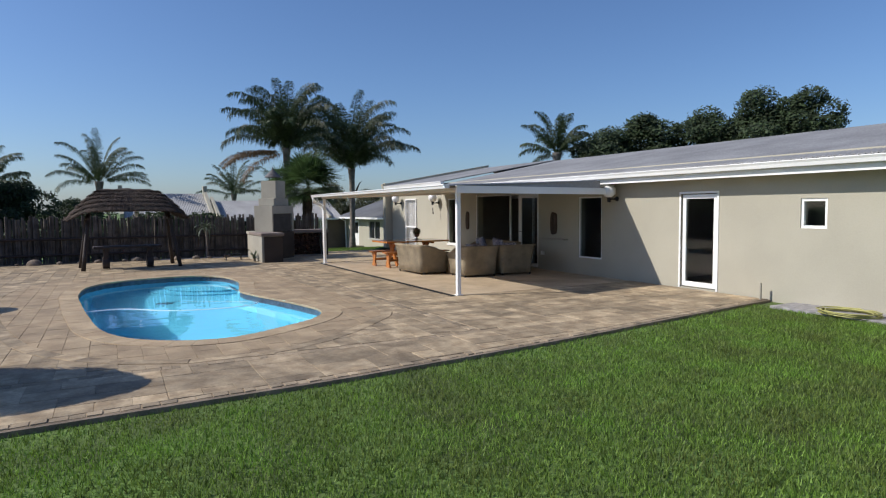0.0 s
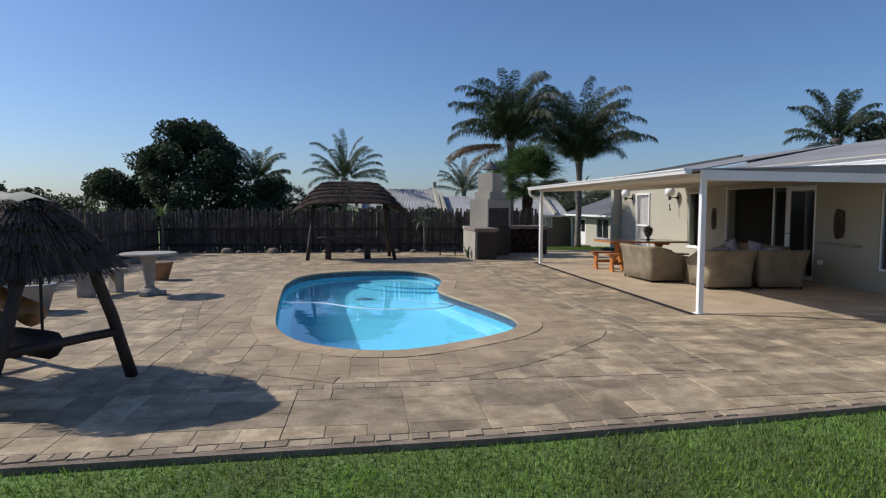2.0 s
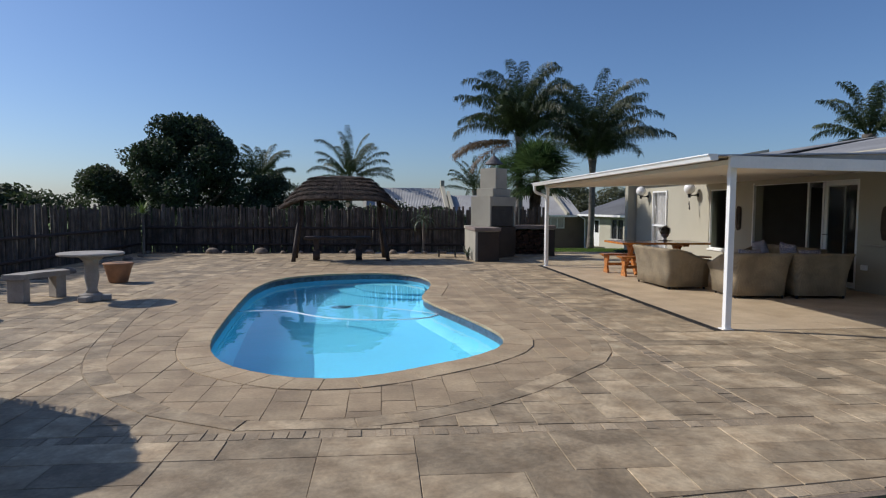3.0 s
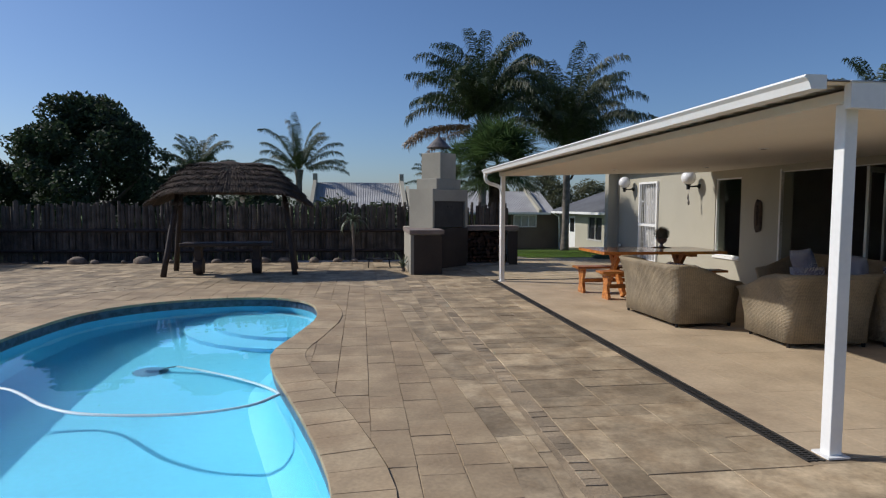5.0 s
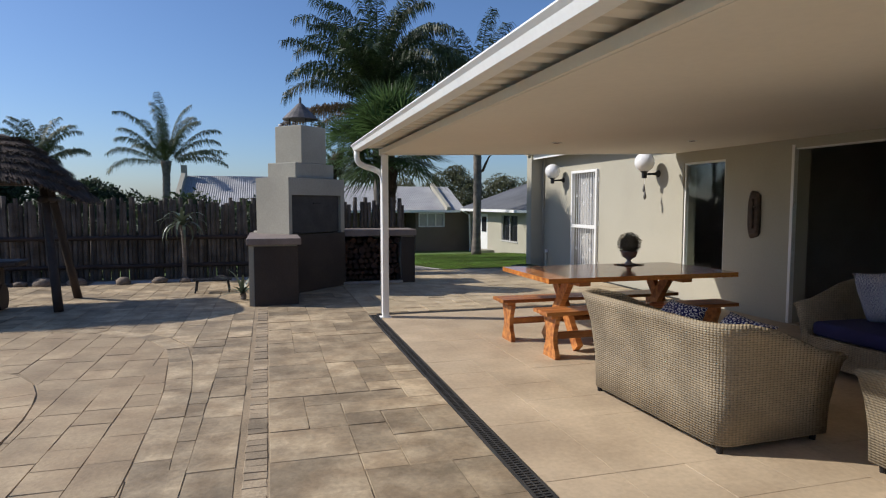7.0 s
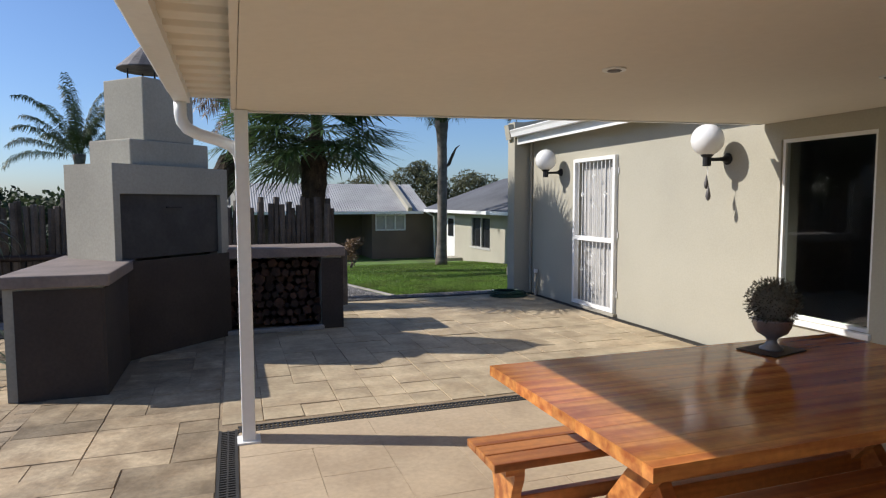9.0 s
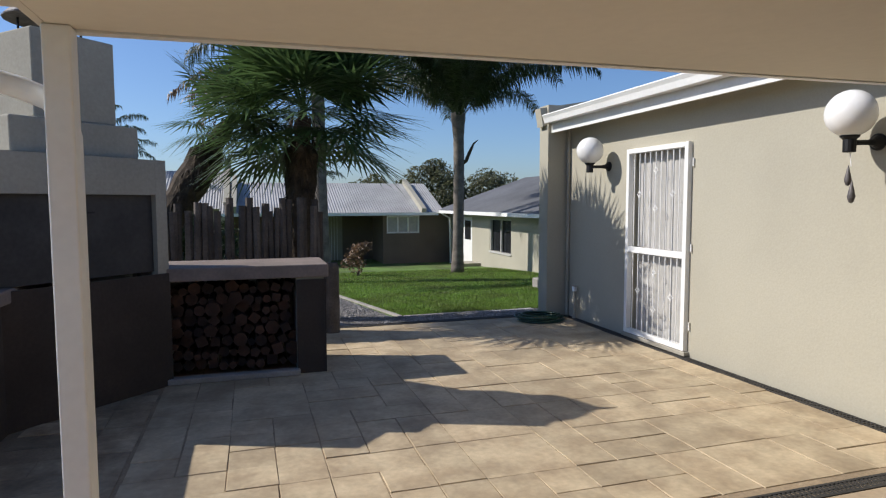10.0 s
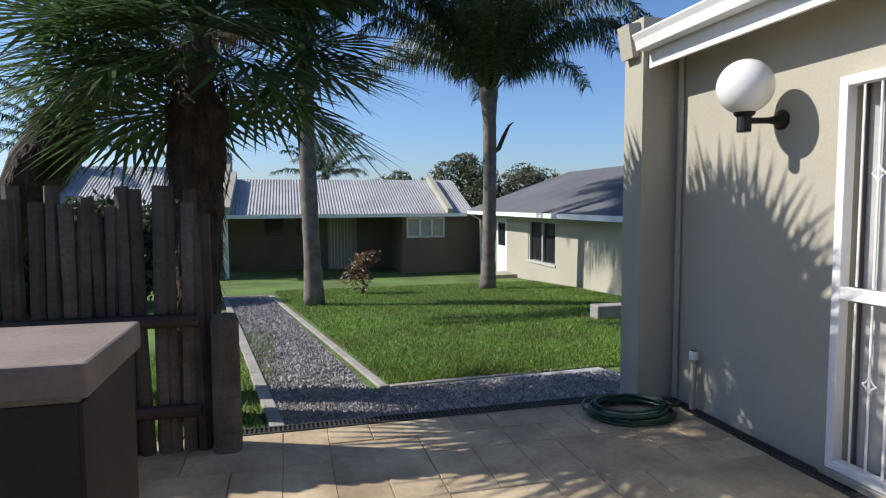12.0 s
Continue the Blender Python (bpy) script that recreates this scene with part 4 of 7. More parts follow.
# ---- veranda furniture ----
def wicker_seat(name, m, L, label, group, seats):
    """A wicker sofa or armchair: flared rounded back, rolled arms, loose navy seat cushions. Back along local x at y = 0, facing +y."""
    s = empty(name, m, label, "sofa" if seats > 1 else "armchair", group)
    D, H = 0.80, 0.76

    def panel(path, z0, ztops, flare, thick):
        bm = bmesh.new()
        rows = []
        n = len(path)
        for i, (p, top) in enumerate(zip(path, ztops)):
            a, b = Vector(path[max(i - 1, 0)]), Vector(path[min(i + 1, n - 1)])
            t = (b - a).normalized()
            out = Vector((t.y, -t.x))
            ring = []
            for f, w in ((0, 0), (0.35, 0.1), (0.7, 0.45), (0.93, 0.9), (1.0, 1.15)):
                q = Vector(p) + out * flare * w
                ring.append((q.x, q.y, z0 + (top - z0) * f))
            q = Vector(p) + out * (flare * 1.15 - thick * 0.5)
            ring.append((q.x, q.y, top + 0.018))
            for f, w in ((1.0, 1.15), (0.9, 0.85), (0.55, 0.2), (0, 0)):
                q = Vector(p) + out * (flare * w - thick)
                ring.append((q.x, q.y, z0 + (top - z0) * f))
            rows.append([bm.verts.new(c) for c in ring])
        k = len(rows[0])
        for r, q in zip(rows, rows[1:]):
            for j in range(k):
                bm.faces.new((r[j], q[j], q[(j + 1) % k], r[(j + 1) % k]))
        bm.faces.new(rows[0])
        bm.faces.new(rows[-1][::-1])
        bmesh.ops.recalc_face_normals(bm, faces=bm.faces)
        return bm
    c = 0.10
    back = [(c * (1 - math.sin(a)), c * (1 - math.cos(a))) for a in np.linspace(math.pi / 2, 0, 6)] + [(L * k / 8, 0) for k in range(1, 8) if c < L * k / 8 < L - c] + [(L - c * (1 - math.sin(a)), c * (1 - math.cos(a))) for a in np.linspace(0, math.pi / 2, 6)]
    path = [(0, D), (0, D * 0.8), (0, D * 0.6), (0, D * 0.4)] + back + [(L, D * 0.4), (L, D * 0.6), (L, D * 0.8), (L, D)]
    tops = []
    for x, y in path:
        f = min(max((D - y) / (D - c), 0), 1)
        tops.append(0.55 + (H - 0.55) * (f * f * (3 - 2 * f)))
    part("body", panel(path, 0.05, tops, 0.105, 0.075), WICKER, s, "woven natural wicker shell", smooth=True)
    part("seat_base", boxes(((0.03, 0.05, 0.06), (L - 0.03, D, 0.30)), bevel=0.02), WICKER, s)
    for k in range(seats):
        a, b = 0.09 + (L - 0.18) * k / seats, 0.09 + (L - 0.18) * (k + 1) / seats
        part("seat_cushion", boxes(((a + 0.005, 0.10, 0.305), (b - 0.005, D + 0.01, 0.43)), bevel=0.035), NAVY, s, "navy blue canvas seat cushion", smooth=True)
    for x in (0.05, L - 0.05):
        for y in (0.05, D - 0.05):
            bm = bmesh.new()
            lathe(bm, [(0.018, 0.0), (0.022, 0.05), (0.02, 0.065)], 10, (x, y, 0))
            part("leg", bm, METAL, s)
    return s


def cushion(m, label="square white cushion with a dark blue floral print", size=0.40):
    bm = bmesh.new()
    n = 10
    grid = {}
    for side in (1, -1):
        for i in range(n + 1):
            for j in range(n + 1):
                u, v = i / n * 2 - 1, j / n * 2 - 1
                puff = 0.075 * (max(0, (1 - u ** 4)) * max(0, (1 - v ** 4))) ** 0.6
                pin = 1 - 0.06 * (1 - abs(u)) * abs(v) - 0.06 * (1 - abs(v)) * abs(u)
                grid[side, i, j] = bm.verts.new((u * size / 2 * pin, side * (puff + 0.004), (v * pin + 1) * size / 2))
        for i in range(n):
            for j in range(n):
                q = [grid[side, i, j], grid[side, i + 1, j], grid[side, i + 1, j + 1], grid[side, i, j + 1]]
                bm.faces.new(q if side < 0 else q[::-1])
    bmesh.ops.remove_doubles(bm, verts=bm.verts, dist=0.009)
    c = part("cushion", bm, CUSHION, smooth=True)
    c.matrix_basis = m
    return tagged(c, label, "cushion", "cushions on the wicker seats")


# sofa with its back to the pool, a pair of armchairs, and a sofa by the house
wicker_seat("wicker_sofa", pose(3.90, 8.63, 0, 0, 0, -88), 1.36, "natural wicker sofa with navy cushions, back to the pool", "wicker veranda seats", 2)
wicker_seat("wicker_armchair", pose(4.56, 6.12, 0, 0, 0, -4), 0.92, "natural wicker armchair with a navy seat beside its twin", "wicker veranda seats", 1)
wicker_seat("wicker_armchair", pose(5.62, 6.04, 0, 0, 0, -3), 0.92, "natural wicker armchair in the shade near the glass doors", "wicker veranda seats", 1)
wicker_seat("wicker_sofa", pose(6.78, 6.95, 0, 0, 0, 88), 1.75, "natural wicker sofa in deep shade against the house", "wicker veranda seats", 2)
cushion(pose(4.24, 8.27, 0.40, -42, 0, -88))
cushion(pose(4.24, 7.66, 0.40, -42, 4, -88))
cushion(pose(6.50, 8.28, 0.43, -16, 8, 88), size=0.46)
cushion(pose(6.50, 7.45, 0.43, -16, -6, 92), size=0.46)
cushion(pose(5.02, 6.37, 0.43, -16, 0, -4))
cushion(pose(6.08, 6.28, 0.43, -16, 0, -6))


def trestle_bench(x, y, L, label):
    b = empty("picnic_bench", pose(x, y, 0), label, "bench", "benches at the picnic table")
    for k in range(3):
        part("board", boxes(((0, -0.15 + k * 0.1015, 0.415), (L, -0.15 + k * 0.1015 + 0.0985, 0.45)), bevel=0.004), PINE, b)
    for xx in (0.10, L - 0.24):
        bm = bmesh.new()
        prof = [(-0.13, 0), (0.13, 0), (0.125, 0.05), (0.085, 0.14), (0.075, 0.21), (0.10, 0.30), (0.125, 0.36), (0.13, 0.41), (-0.13, 0.41), (-0.125, 0.36), (-0.10, 0.30), (-0.075, 0.21), (-0.085, 0.14), (-0.125, 0.05)]
        lo = [bm.verts.new((xx, p, q)) for p, q in prof]
        hi = [bm.verts.new((xx + 0.045, p, q)) for p, q in prof]
        bm.faces.new(lo[::-1])
        bm.faces.new(hi)
        for k in range(len(prof)):
            bm.faces.new((lo[k], lo[(k + 1) % len(prof)], hi[(k + 1) % len(prof)], hi[k]))
        bmesh.ops.recalc_face_normals(bm, faces=bm.faces)
        part("leg", bm, PINE, b, "shaped plank leg")
    part("stretcher", boxes(((0.14, -0.02, 0.17), (L - 0.2, 0.02, 0.235)), bevel=0.004), PINE, b)
    part("cleat", boxes(((0.06, -0.13, 0.385), (0.12, 0.13, 0.415))), PINE, b)
    return b


trestle_bench(3.82, 10.44, 2.1, "varnished wooden bench on the house-yard side of the table")
trestle_bench(3.93, 9.64, 2.1, "varnished wooden bench on the sofa side of the table")


def picnic_table():
    t = empty("picnic_table", pose(3.94, 9.48, 0), "long varnished wooden table with crossed trestle legs", "table")
    L, W = 2.06, 1.14
    rnd = random.Random(5)
    y = 0.0
    widths = [0.05, 0.13, 0.14, 0.09, 0.16, 0.13, 0.17, 0.13, 0.14]
    k = W / sum(widths)
    for w in widths:
        w *= k
        part("board", boxes(((0, y + 0.0002, 0.715), (L, y + w - 0.0002, 0.76)), bevel=0.0006), TABLETOP, t)
        y += w
    for x in (0.42, L - 0.52):
        for s in (1, -1):
            bm = bmesh.new()
            box(bm, (-0.03, -0.055, 0), (0.03, 0.055, 0.90), pose(x + (0.03 if s > 0 else -0.032), W / 2 - s * 0.30, 0.035, s * -38, 0, 0))
            bmesh.ops.bisect_plane(bm, geom=bm.verts[:] + bm.edges[:] + bm.faces[:], plane_co=(0, 0, 0.0), plane_no=(0, 0, -1), clear_outer=True)
            bmesh.ops.bisect_plane(bm, geom=bm.verts[:] + bm.edges[:] + bm.faces[:], plane_co=(0, 0, 0.715), plane_no=(0, 0, 1), clear_outer=True)
            part("leg", bm, PINE, t)
        part("cleat", boxes(((x - 0.06, 0.10, 0.665), (x + 0.06, W - 0.10, 0.714)), bevel=0.004), PINE, t)
    part("stretcher", boxes(((0.40, W / 2 - 0.02, 0.30), (L - 0.50, W / 2 + 0.02, 0.38)), bevel=0.004), PINE, t)


picnic_table()


def topiary(x, y, z):
    t = empty("potted_topiary", pose(x, y, z), "clipped ball of dark foliage in a silvery urn on the table", "potted plant")
    part("mat", boxes(((-0.13, -0.10, 0.0), (0.13, 0.10, 0.006)), m=pose(0, 0, 0, 0, 0, 12)), CARVED, t, "dark square mat")
    bm = bmesh.new()
    lathe(bm, [(0.055, 0.006), (0.055, 0.014), (0.03, 0.03), (0.022, 0.05), (0.03, 0.065), (0.07, 0.09), (0.088, 0.125), (0.09, 0.15), (0.096, 0.155), (0.085, 0.158)], 18)
    part("urn", bm, URN, t, "silvery metal urn", smooth=True)
    rnd = random.Random(8)
    v, f = [], []
    for k in range(4200):
        d = Vector((rnd.gauss(0, 1), rnd.gauss(0, 1), rnd.gauss(0, 1))).normalized()
        c = Vector((0, 0, 0.235)) + d * rnd.uniform(0.06, 0.128)
        u = d.orthogonal().normalized()
        a = rnd.uniform(0, 6.28)
        w = (u * math.cos(a) + d.cross(u) * math.sin(a)) * 0.0042
        i = len(v)
        v += [c - w, c + w, c + d * 0.012 + w.orthogonal() * 1.2]
        f.append((i, i + 1, i + 2))
    mesh("foliage", v, f, DULL_LEAF, t, "dark clipped foliage")
    bm = bmesh.new()
    bmesh.ops.create_icosphere(bm, subdivisions=3, radius=0.098, matrix=pose(0, 0, 0.235))
    part("twig_core", bm, DULL_LEAF, t)


URN = material("silver_urn", (0.30, 0.28, 0.29), 0.35, metal=0.6, vary=0.15, bump=0.0)
DULL_LEAF = leafy("dull_leaf", (0.17, 0.16, 0.125), piece=0.5, rough=0.9)
topiary(5.36, 10.42, 0.762)


# ---- thatched garden seats ----
def thatch_roof(root, cx, ridge_half, half_l, half_w, z_end, z_side, z_ridge, seed, cap, courses_n=6):
    """Rounded thatch in stepped ragged courses along local x: low at the ends, arched up over the long sides."""
    rnd = random.Random(seed)

    def power(c, e):
        return math.copysign(abs(c) ** e, c)

    def at(a, k):
        """The point at turn a, from eave (k = 0) to ridge (k = 1)."""
        c, s = math.cos(a), math.sin(a)
        side = min(max(abs(s) * 1.35 - 0.45, 0.0), 1.0)
        side = side * side * (3 - 2 * side)
        ex, ey, ez = half_l * power(c, 0.62), half_w * power(s, 0.62), z_end + (z_side - z_end) * side
        rx, ry = ridge_half * min(max(power(c, 0.62) * 1.25, -1), 1), 0.05 * s
        u = 1 - (1 - k) ** 1.35
        return Vector((cx + ex + (rx - ex) * k, ey + (ry - ey) * k, ez + (z_ridge - ez) * u))
    v, f = [], []
    for c in range(courses_n):
        k0, k1 = c / courses_n, min((c + 1.5) / courses_n, 1.0)
        n = int(4 * (half_l + half_w) * (1 - 0.55 * k0) / 0.0075)
        for i in range(n):
            a = 2 * math.pi * (i + rnd.random()) / n
            lo, hi = at(a, k0), at(a, k1)
            across = (at(a + 0.02, k0) - at(a - 0.02, k0)).normalized()
            fall = (lo - hi).normalized()
            lift = fall.cross(across)
            lift = lift if lift.z > 0 else -lift
            base = lo + fall * rnd.uniform(-0.03, 0.09) + lift * (0.055 + rnd.uniform(-0.012, 0.022)) + across * rnd.uniform(-0.02, 0.02)
            w = across * rnd.uniform(0.004, 0.010)
            i0 = len(v)
            v += [base - w, base + w, hi + w * 0.5 + lift * 0.006, hi - w * 0.5 + lift * 0.006, base - lift * 0.05]
            f += [(i0, i0 + 1, i0 + 2, i0 + 3), (i0, i0 + 4, i0 + 1)]
    mesh("thatch", v, f, THATCH, root, "dark weathered thatch in ragged courses")
    bm = bmesh.new()
    rows = [[bm.verts.new(at(2 * math.pi * i / 40, k)) for i in range(40)] for k in (0.0, 0.2, 0.4, 0.6, 0.8, 1.0)]
    for r, q in zip(rows, rows[1:]):
        for i in range(40):
            bm.faces.new((r[i], r[(i + 1) % 40], q[(i + 1) % 40], q[i]))
    part("thatch_core", bm, THATCH, root)
    bm = bmesh.new()
    top = []
    for i in range(9):
        x = cx - ridge_half - 0.10 + (2 * ridge_half + 0.20) * i / 8
        h = 0.02 * math.sin(i * 2.1) - 0.06 * abs(i / 4 - 1) ** 3
        top.append([bm.verts.new((x, y, z_ridge + z + h)) for y, z in ((-0.26, -0.09), (-0.14, 0.025), (0, 0.06), (0.14, 0.025), (0.26, -0.09))])
    for r, q in zip(top, top[1:]):
        for j in range(4):
            bm.faces.new((r[j], q[j], q[j + 1], r[j + 1]))
    part("ridge_cap", bm, cap, root, "moulded ridge cap", smooth=True)


def log_between(name, a, b, r0, r1, mat, root, label=""):
    bm = bmesh.new()
    a, b = Vector(a), Vector(b)
    rnd = random.Random(hash((round(a.x * 100), round(b.z * 100))) % 1000)
    pts = [a.lerp(b, t) + Vector((rnd.uniform(-0.008, 0.008), rnd.uniform(-0.008, 0.008), 0)) for t in (0, 0.25, 0.5, 0.75, 1)]
    tube(bm, pts, [r0 + (r1 - r0) * t for t in (0, 0.25, 0.5, 0.75, 1)], 10)
    return part(name, bm, mat, root, label, smooth=True)


def thatched_table():
    g = empty("thatched_shelter", pose(-2.55, 14.2, 0, 0, 0, 5), "thatched shelter on slanting dark log posts by the fence", "garden shelter")
    thatch_roof(g, 0.0, 0.70, 1.66, 0.98, 1.46, 1.74, 2.34, 4, THATCH)
    for sx in (-1, 1):
        for sy in (-1, 1):
            log_between("post", (sx * 1.30, sy * 0.66, 0), (sx * 1.06, sy * 0.14, 1.85), 0.06, 0.05, LOG, g)
        log_between("beam", (sx * 1.12, -0.55, 1.50), (sx * 1.12, 0.55, 1.50), 0.045, 0.045, LOG, g)
    for sy in (-1, 1):
        log_between("beam", (-1.2, sy * 0.42, 1.74), (1.2, sy * 0.42, 1.74), 0.045, 0.04, LOG, g)
    return g


thatched_table()


def log_bench(x, y, rz, L, label):
    b = empty("log_bench", pose(x, y, 0, 0, 0, rz), label, "bench")
    part("seat", boxes(((-L / 2, -0.26, 0.60), (L / 2, 0.26, 0.68)), bevel=0.025), LOG, b, "thick half-log top")
    for xx in (-L * 0.32, L * 0.32):
        bm = bmesh.new()
        prof = [(0.19 * math.cos(a), max(0.0, 0.17 + 0.19 * math.sin(a))) for a in np.linspace(-0.9, math.pi + 0.9, 14)]
        lo = [bm.verts.new((xx - 0.09, p, q)) for p, q in prof]
        hi = [bm.verts.new((xx + 0.09, p, q)) for p, q in prof]
        bm.faces.new(lo[::-1])
        bm.faces.new(hi)
        for k in range(len(prof)):
            bm.faces.new((lo[k], lo[(k + 1) % len(prof)], hi[(k + 1) % len(prof)], hi[k]))
        bmesh.ops.recalc_face_normals(bm, faces=bm.faces)
        part("leg", bm, LOG, b, "round log section leg")
        part("upright", boxes(((xx - 0.07, -0.12, 0.30), (xx + 0.07, 0.12, 0.60)), bevel=0.01), LOG, b)
    return b


log_bench(-2.62, 13.95, 3, 1.85, "heavy dark log bench table under the thatch")


def swing_seat():
    """Thatched swing seat on two A-frames; its ridge runs along local x."""
    ang = math.degrees(math.atan2(0.51, -0.86))
    g = empty("thatched_swing", pose(-4.57, 0.31, 0, 0, 0, ang), "thatched log swing seat on A-frame posts beside the lawn", "garden swing")
    thatch_roof(g, 0.92, 0.55, 0.98, 0.74, 1.02, 1.10, 1.66, 9, CANVAS, 4)
    for x in (0.0, 1.70):
        for s in (-1, 1):
            log_between("post", (x, s * 0.66, 0), (x, s * 0.26, 1.20), 0.055, 0.048, LOG, g)
        log_between("cross_bar", (x, -0.50, 0.45), (x, 0.50, 0.45), 0.04, 0.04, LOG, g)
    log_between("ridge_pole", (0.40, 0, 1.55), (1.45, 0, 1.55), 0.055, 0.055, LOG, g)
    log_between("seat_log", (0.12, 0.02, 0.42), (1.55, 0.02, 0.42), 0.12, 0.11, LOG, g, "dark half-log seat")
    log_between("back_log", (0.66, -0.20, 0.60), (1.62, -0.25, 0.86), 0.115, 0.09, VARNISH, g, "varnished orange backrest log")
    for x in (0.25, 1.40):
        bm = bmesh.new()
        tube(bm, [(x, 0.0, 0.5), (x, 0.0, 1.56)], 0.012, 6)
        part("chain", bm, METAL, g)
    return g


swing_seat()


# ---- concrete table, benches and pots by the west fence ----
def garden_table(x, y):
    t = empty("concrete_table", pose(x, y, 0), "round cast concrete garden table on a pedestal foot", "table")
    bm = bmesh.new()
    lathe(bm, [(0.40, 0.715), (0.46, 0.72), (0.475, 0.735), (0.475, 0.752), (0.46, 0.762)], 32)
    part("top", bm, CONCRETE, t, smooth=False)
    bm = bmesh.new()
    lathe(bm, [(0.10, 0.12), (0.075, 0.18), (0.085, 0.26), (0.11, 0.38), (0.095, 0.50), (0.11, 0.62), (0.20, 0.71)], 18)
    part("pedestal", bm, CONCRETE, t, smooth=True)
    bm = bmesh.new()
    for k in range(3):
        a = k * 2.094 + 0.4
        box(bm, (0.0, -0.08, 0.0), (0.27, 0.08, 0.09), pose(0, 0, 0, 0, 0, math.degrees(a)), 0.02)
    lathe(bm, [(0.15, 0.0), (0.15, 0.10), (0.11, 0.13)], 18)
    part("foot", bm, CONCRETE, t)


garden_table(-5.92, 6.45)


def curved_bench(x, y, rz):
    b = empty("concrete_bench", pose(x, y, 0, 0, 0, rz), "low curved cast concrete bench beside the round table", "bench")
    arc = lambda r: [(r * math.cos(a), r * math.sin(a) - 1.1) for a in np.linspace(math.pi * 0.5 - 0.45, math.pi * 0.5 + 0.45, 10)]
    bm = bmesh.new()
    prism(bm, arc(1.25) + arc(0.93)[::-1], 0.36, 0.44)
    part("seat", bm, CONCRETE, b)
    for s in (-1, 1):
        part("leg", boxes(((-0.08, -0.13, 0.0), (0.08, 0.13, 0.36)), m=pose(s * 0.34, -0.06, 0, 0, 0, -s * 16), bevel=0.015), CONCRETE, b)


curved_bench(-6.85, 6.62, 68)


def pot(name, x, y, prof, mat, label, leaf=None, seed=1, count=26, length=0.4):
    p = empty(name, pose(x, y, 0), label, "plant pot")
    bm = bmesh.new()
    lathe(bm, prof, 20)
    part("pot", bm, mat, p, smooth=True)
    zt = max(z for r, z in prof)
    bm = bmesh.new()
    r = max(r for r, z in prof) * 0.85
    lathe(bm, [(r * 0.9, zt - 0.05), (r, zt - 0.02), (r * 0.4, zt + 0.004)], 16)
    part("soil", bm, SOIL, p)
    if leaf:
        rnd = random.Random(seed)
        v, f = [], []
        for k in range(count):
            a, lean = rnd.uniform(0, 6.28), rnd.uniform(0.1, 0.7)
            blade(v, f, Vector((rnd.uniform(-r, r) * 0.4, rnd.uniform(-r, r) * 0.4, zt)), a, lean, length * rnd.uniform(0.6, 1.1), 0.02, 0.3)
        mesh("plant", v, f, leaf, p)
    return p


def blade(v, f, base, a, lean, length, width, droop, segs=4):
    """A pointed leaf that rises and bends over."""
    d = Vector((math.cos(a), math.sin(a), 0))
    side = Vector((-d.y, d.x, 0))
    i0 = len(v)
    p = base.copy()
    ang = lean
    for s in range(segs + 1):
        w = width * (1 - (s / segs) ** 1.5) + 0.0005
        v += [p - side * w, p + side * w]
        p = p + (d * math.sin(ang) + Vector((0, 0, 1)) * math.cos(ang)) * length / segs
        ang += droop * 1.6 / segs * 2
    for s in range(segs):
        i = i0 + 2 * s
        f.append((i, i + 1, i + 3, i + 2))


pot("terracotta_pot", -6.50, 8.85, [(0.15, 0), (0.17, 0.02), (0.24, 0.28), (0.27, 0.36), (0.28, 0.38), (0.26, 0.39)], TERRACOTTA, "brown terracotta pot with soil standing on the paving")
pot("concrete_planter", -7.0, 4.75, [(0.16, 0), (0.18, 0.02), (0.26, 0.32), (0.30, 0.38), (0.30, 0.42), (0.27, 0.42)], CONCRETE, "pale concrete planter with sparse upright stems", ALOE, 4, 10, 0.35)
pot("concrete_planter", -6.9, 2.9, [(0.18, 0), (0.20, 0.02), (0.26, 0.30), (0.28, 0.36), (0.26, 0.37)], CONCRETE, "pale concrete planter beside the thatched swing", ALOE, 6, 12, 0.4)


# ---- pool cleaner and hoses ----
def pool_cleaner():
    c = empty("pool_cleaner", pose(-2.1, 7.35, -1.005), "blue automatic pool cleaner with a ribbed disc on the pool floor", "pool cleaner")
    bm = bmesh.new()
    lathe(bm, [(0.17, 0.02), (0.18, 0.028), (0.08, 0.045), (0.05, 0.07)], 28)
    part("disc", bm, CLEANER, c, "ribbed skirt disc")
    for k in range(18):
        a = k * 2 * math.pi / 18
        part("fin", boxes(((0.14, -0.010, 0.02), (0.19, 0.010, 0.03)), m=pose(0, 0, 0, 0, 0, math.degrees(a))), CLEANER, c)
    part("head", boxes(((-0.05, -0.05, 0.05), (0.12, 0.05, 0.13)), bevel=0.025), CLEANER, c)
    bm = bmesh.new()
    tube(bm, [(0.1, 0, 0.10), (0.2, 0.0, 0.17), (0.3, 0.0, 0.21)], 0.02, 8)
    part("neck", bm, CLEANER, c)


pool_cleaner()


def hose_run(name, pts, r, mat, label):
    h = empty(name, pose(*pts[0]), label, "hose")
    o = Vector(pts[0])
    n = len(pts)
    out = []
    P = [Vector(p) - o for p in pts]
    for i in range(n - 1):
        p0, p1, p2, p3 = P[max(i - 1, 0)], P[i], P[i + 1], P[min(i + 2, n - 1)]
        for s in range(10):
            t = s / 10
            out.append(0.5 * (2 * p1 + (p2 - p0) * t + (2 * p0 - 5 * p1 + 4 * p2 - p3) * t * t + (3 * p1 - p0 - 3 * p2 + p3) * t ** 3))
    out.append(P[-1])
    bm = bmesh.new()
    tube(bm, out, r, 8)
    part("tube", bm, mat, h, smooth=True)


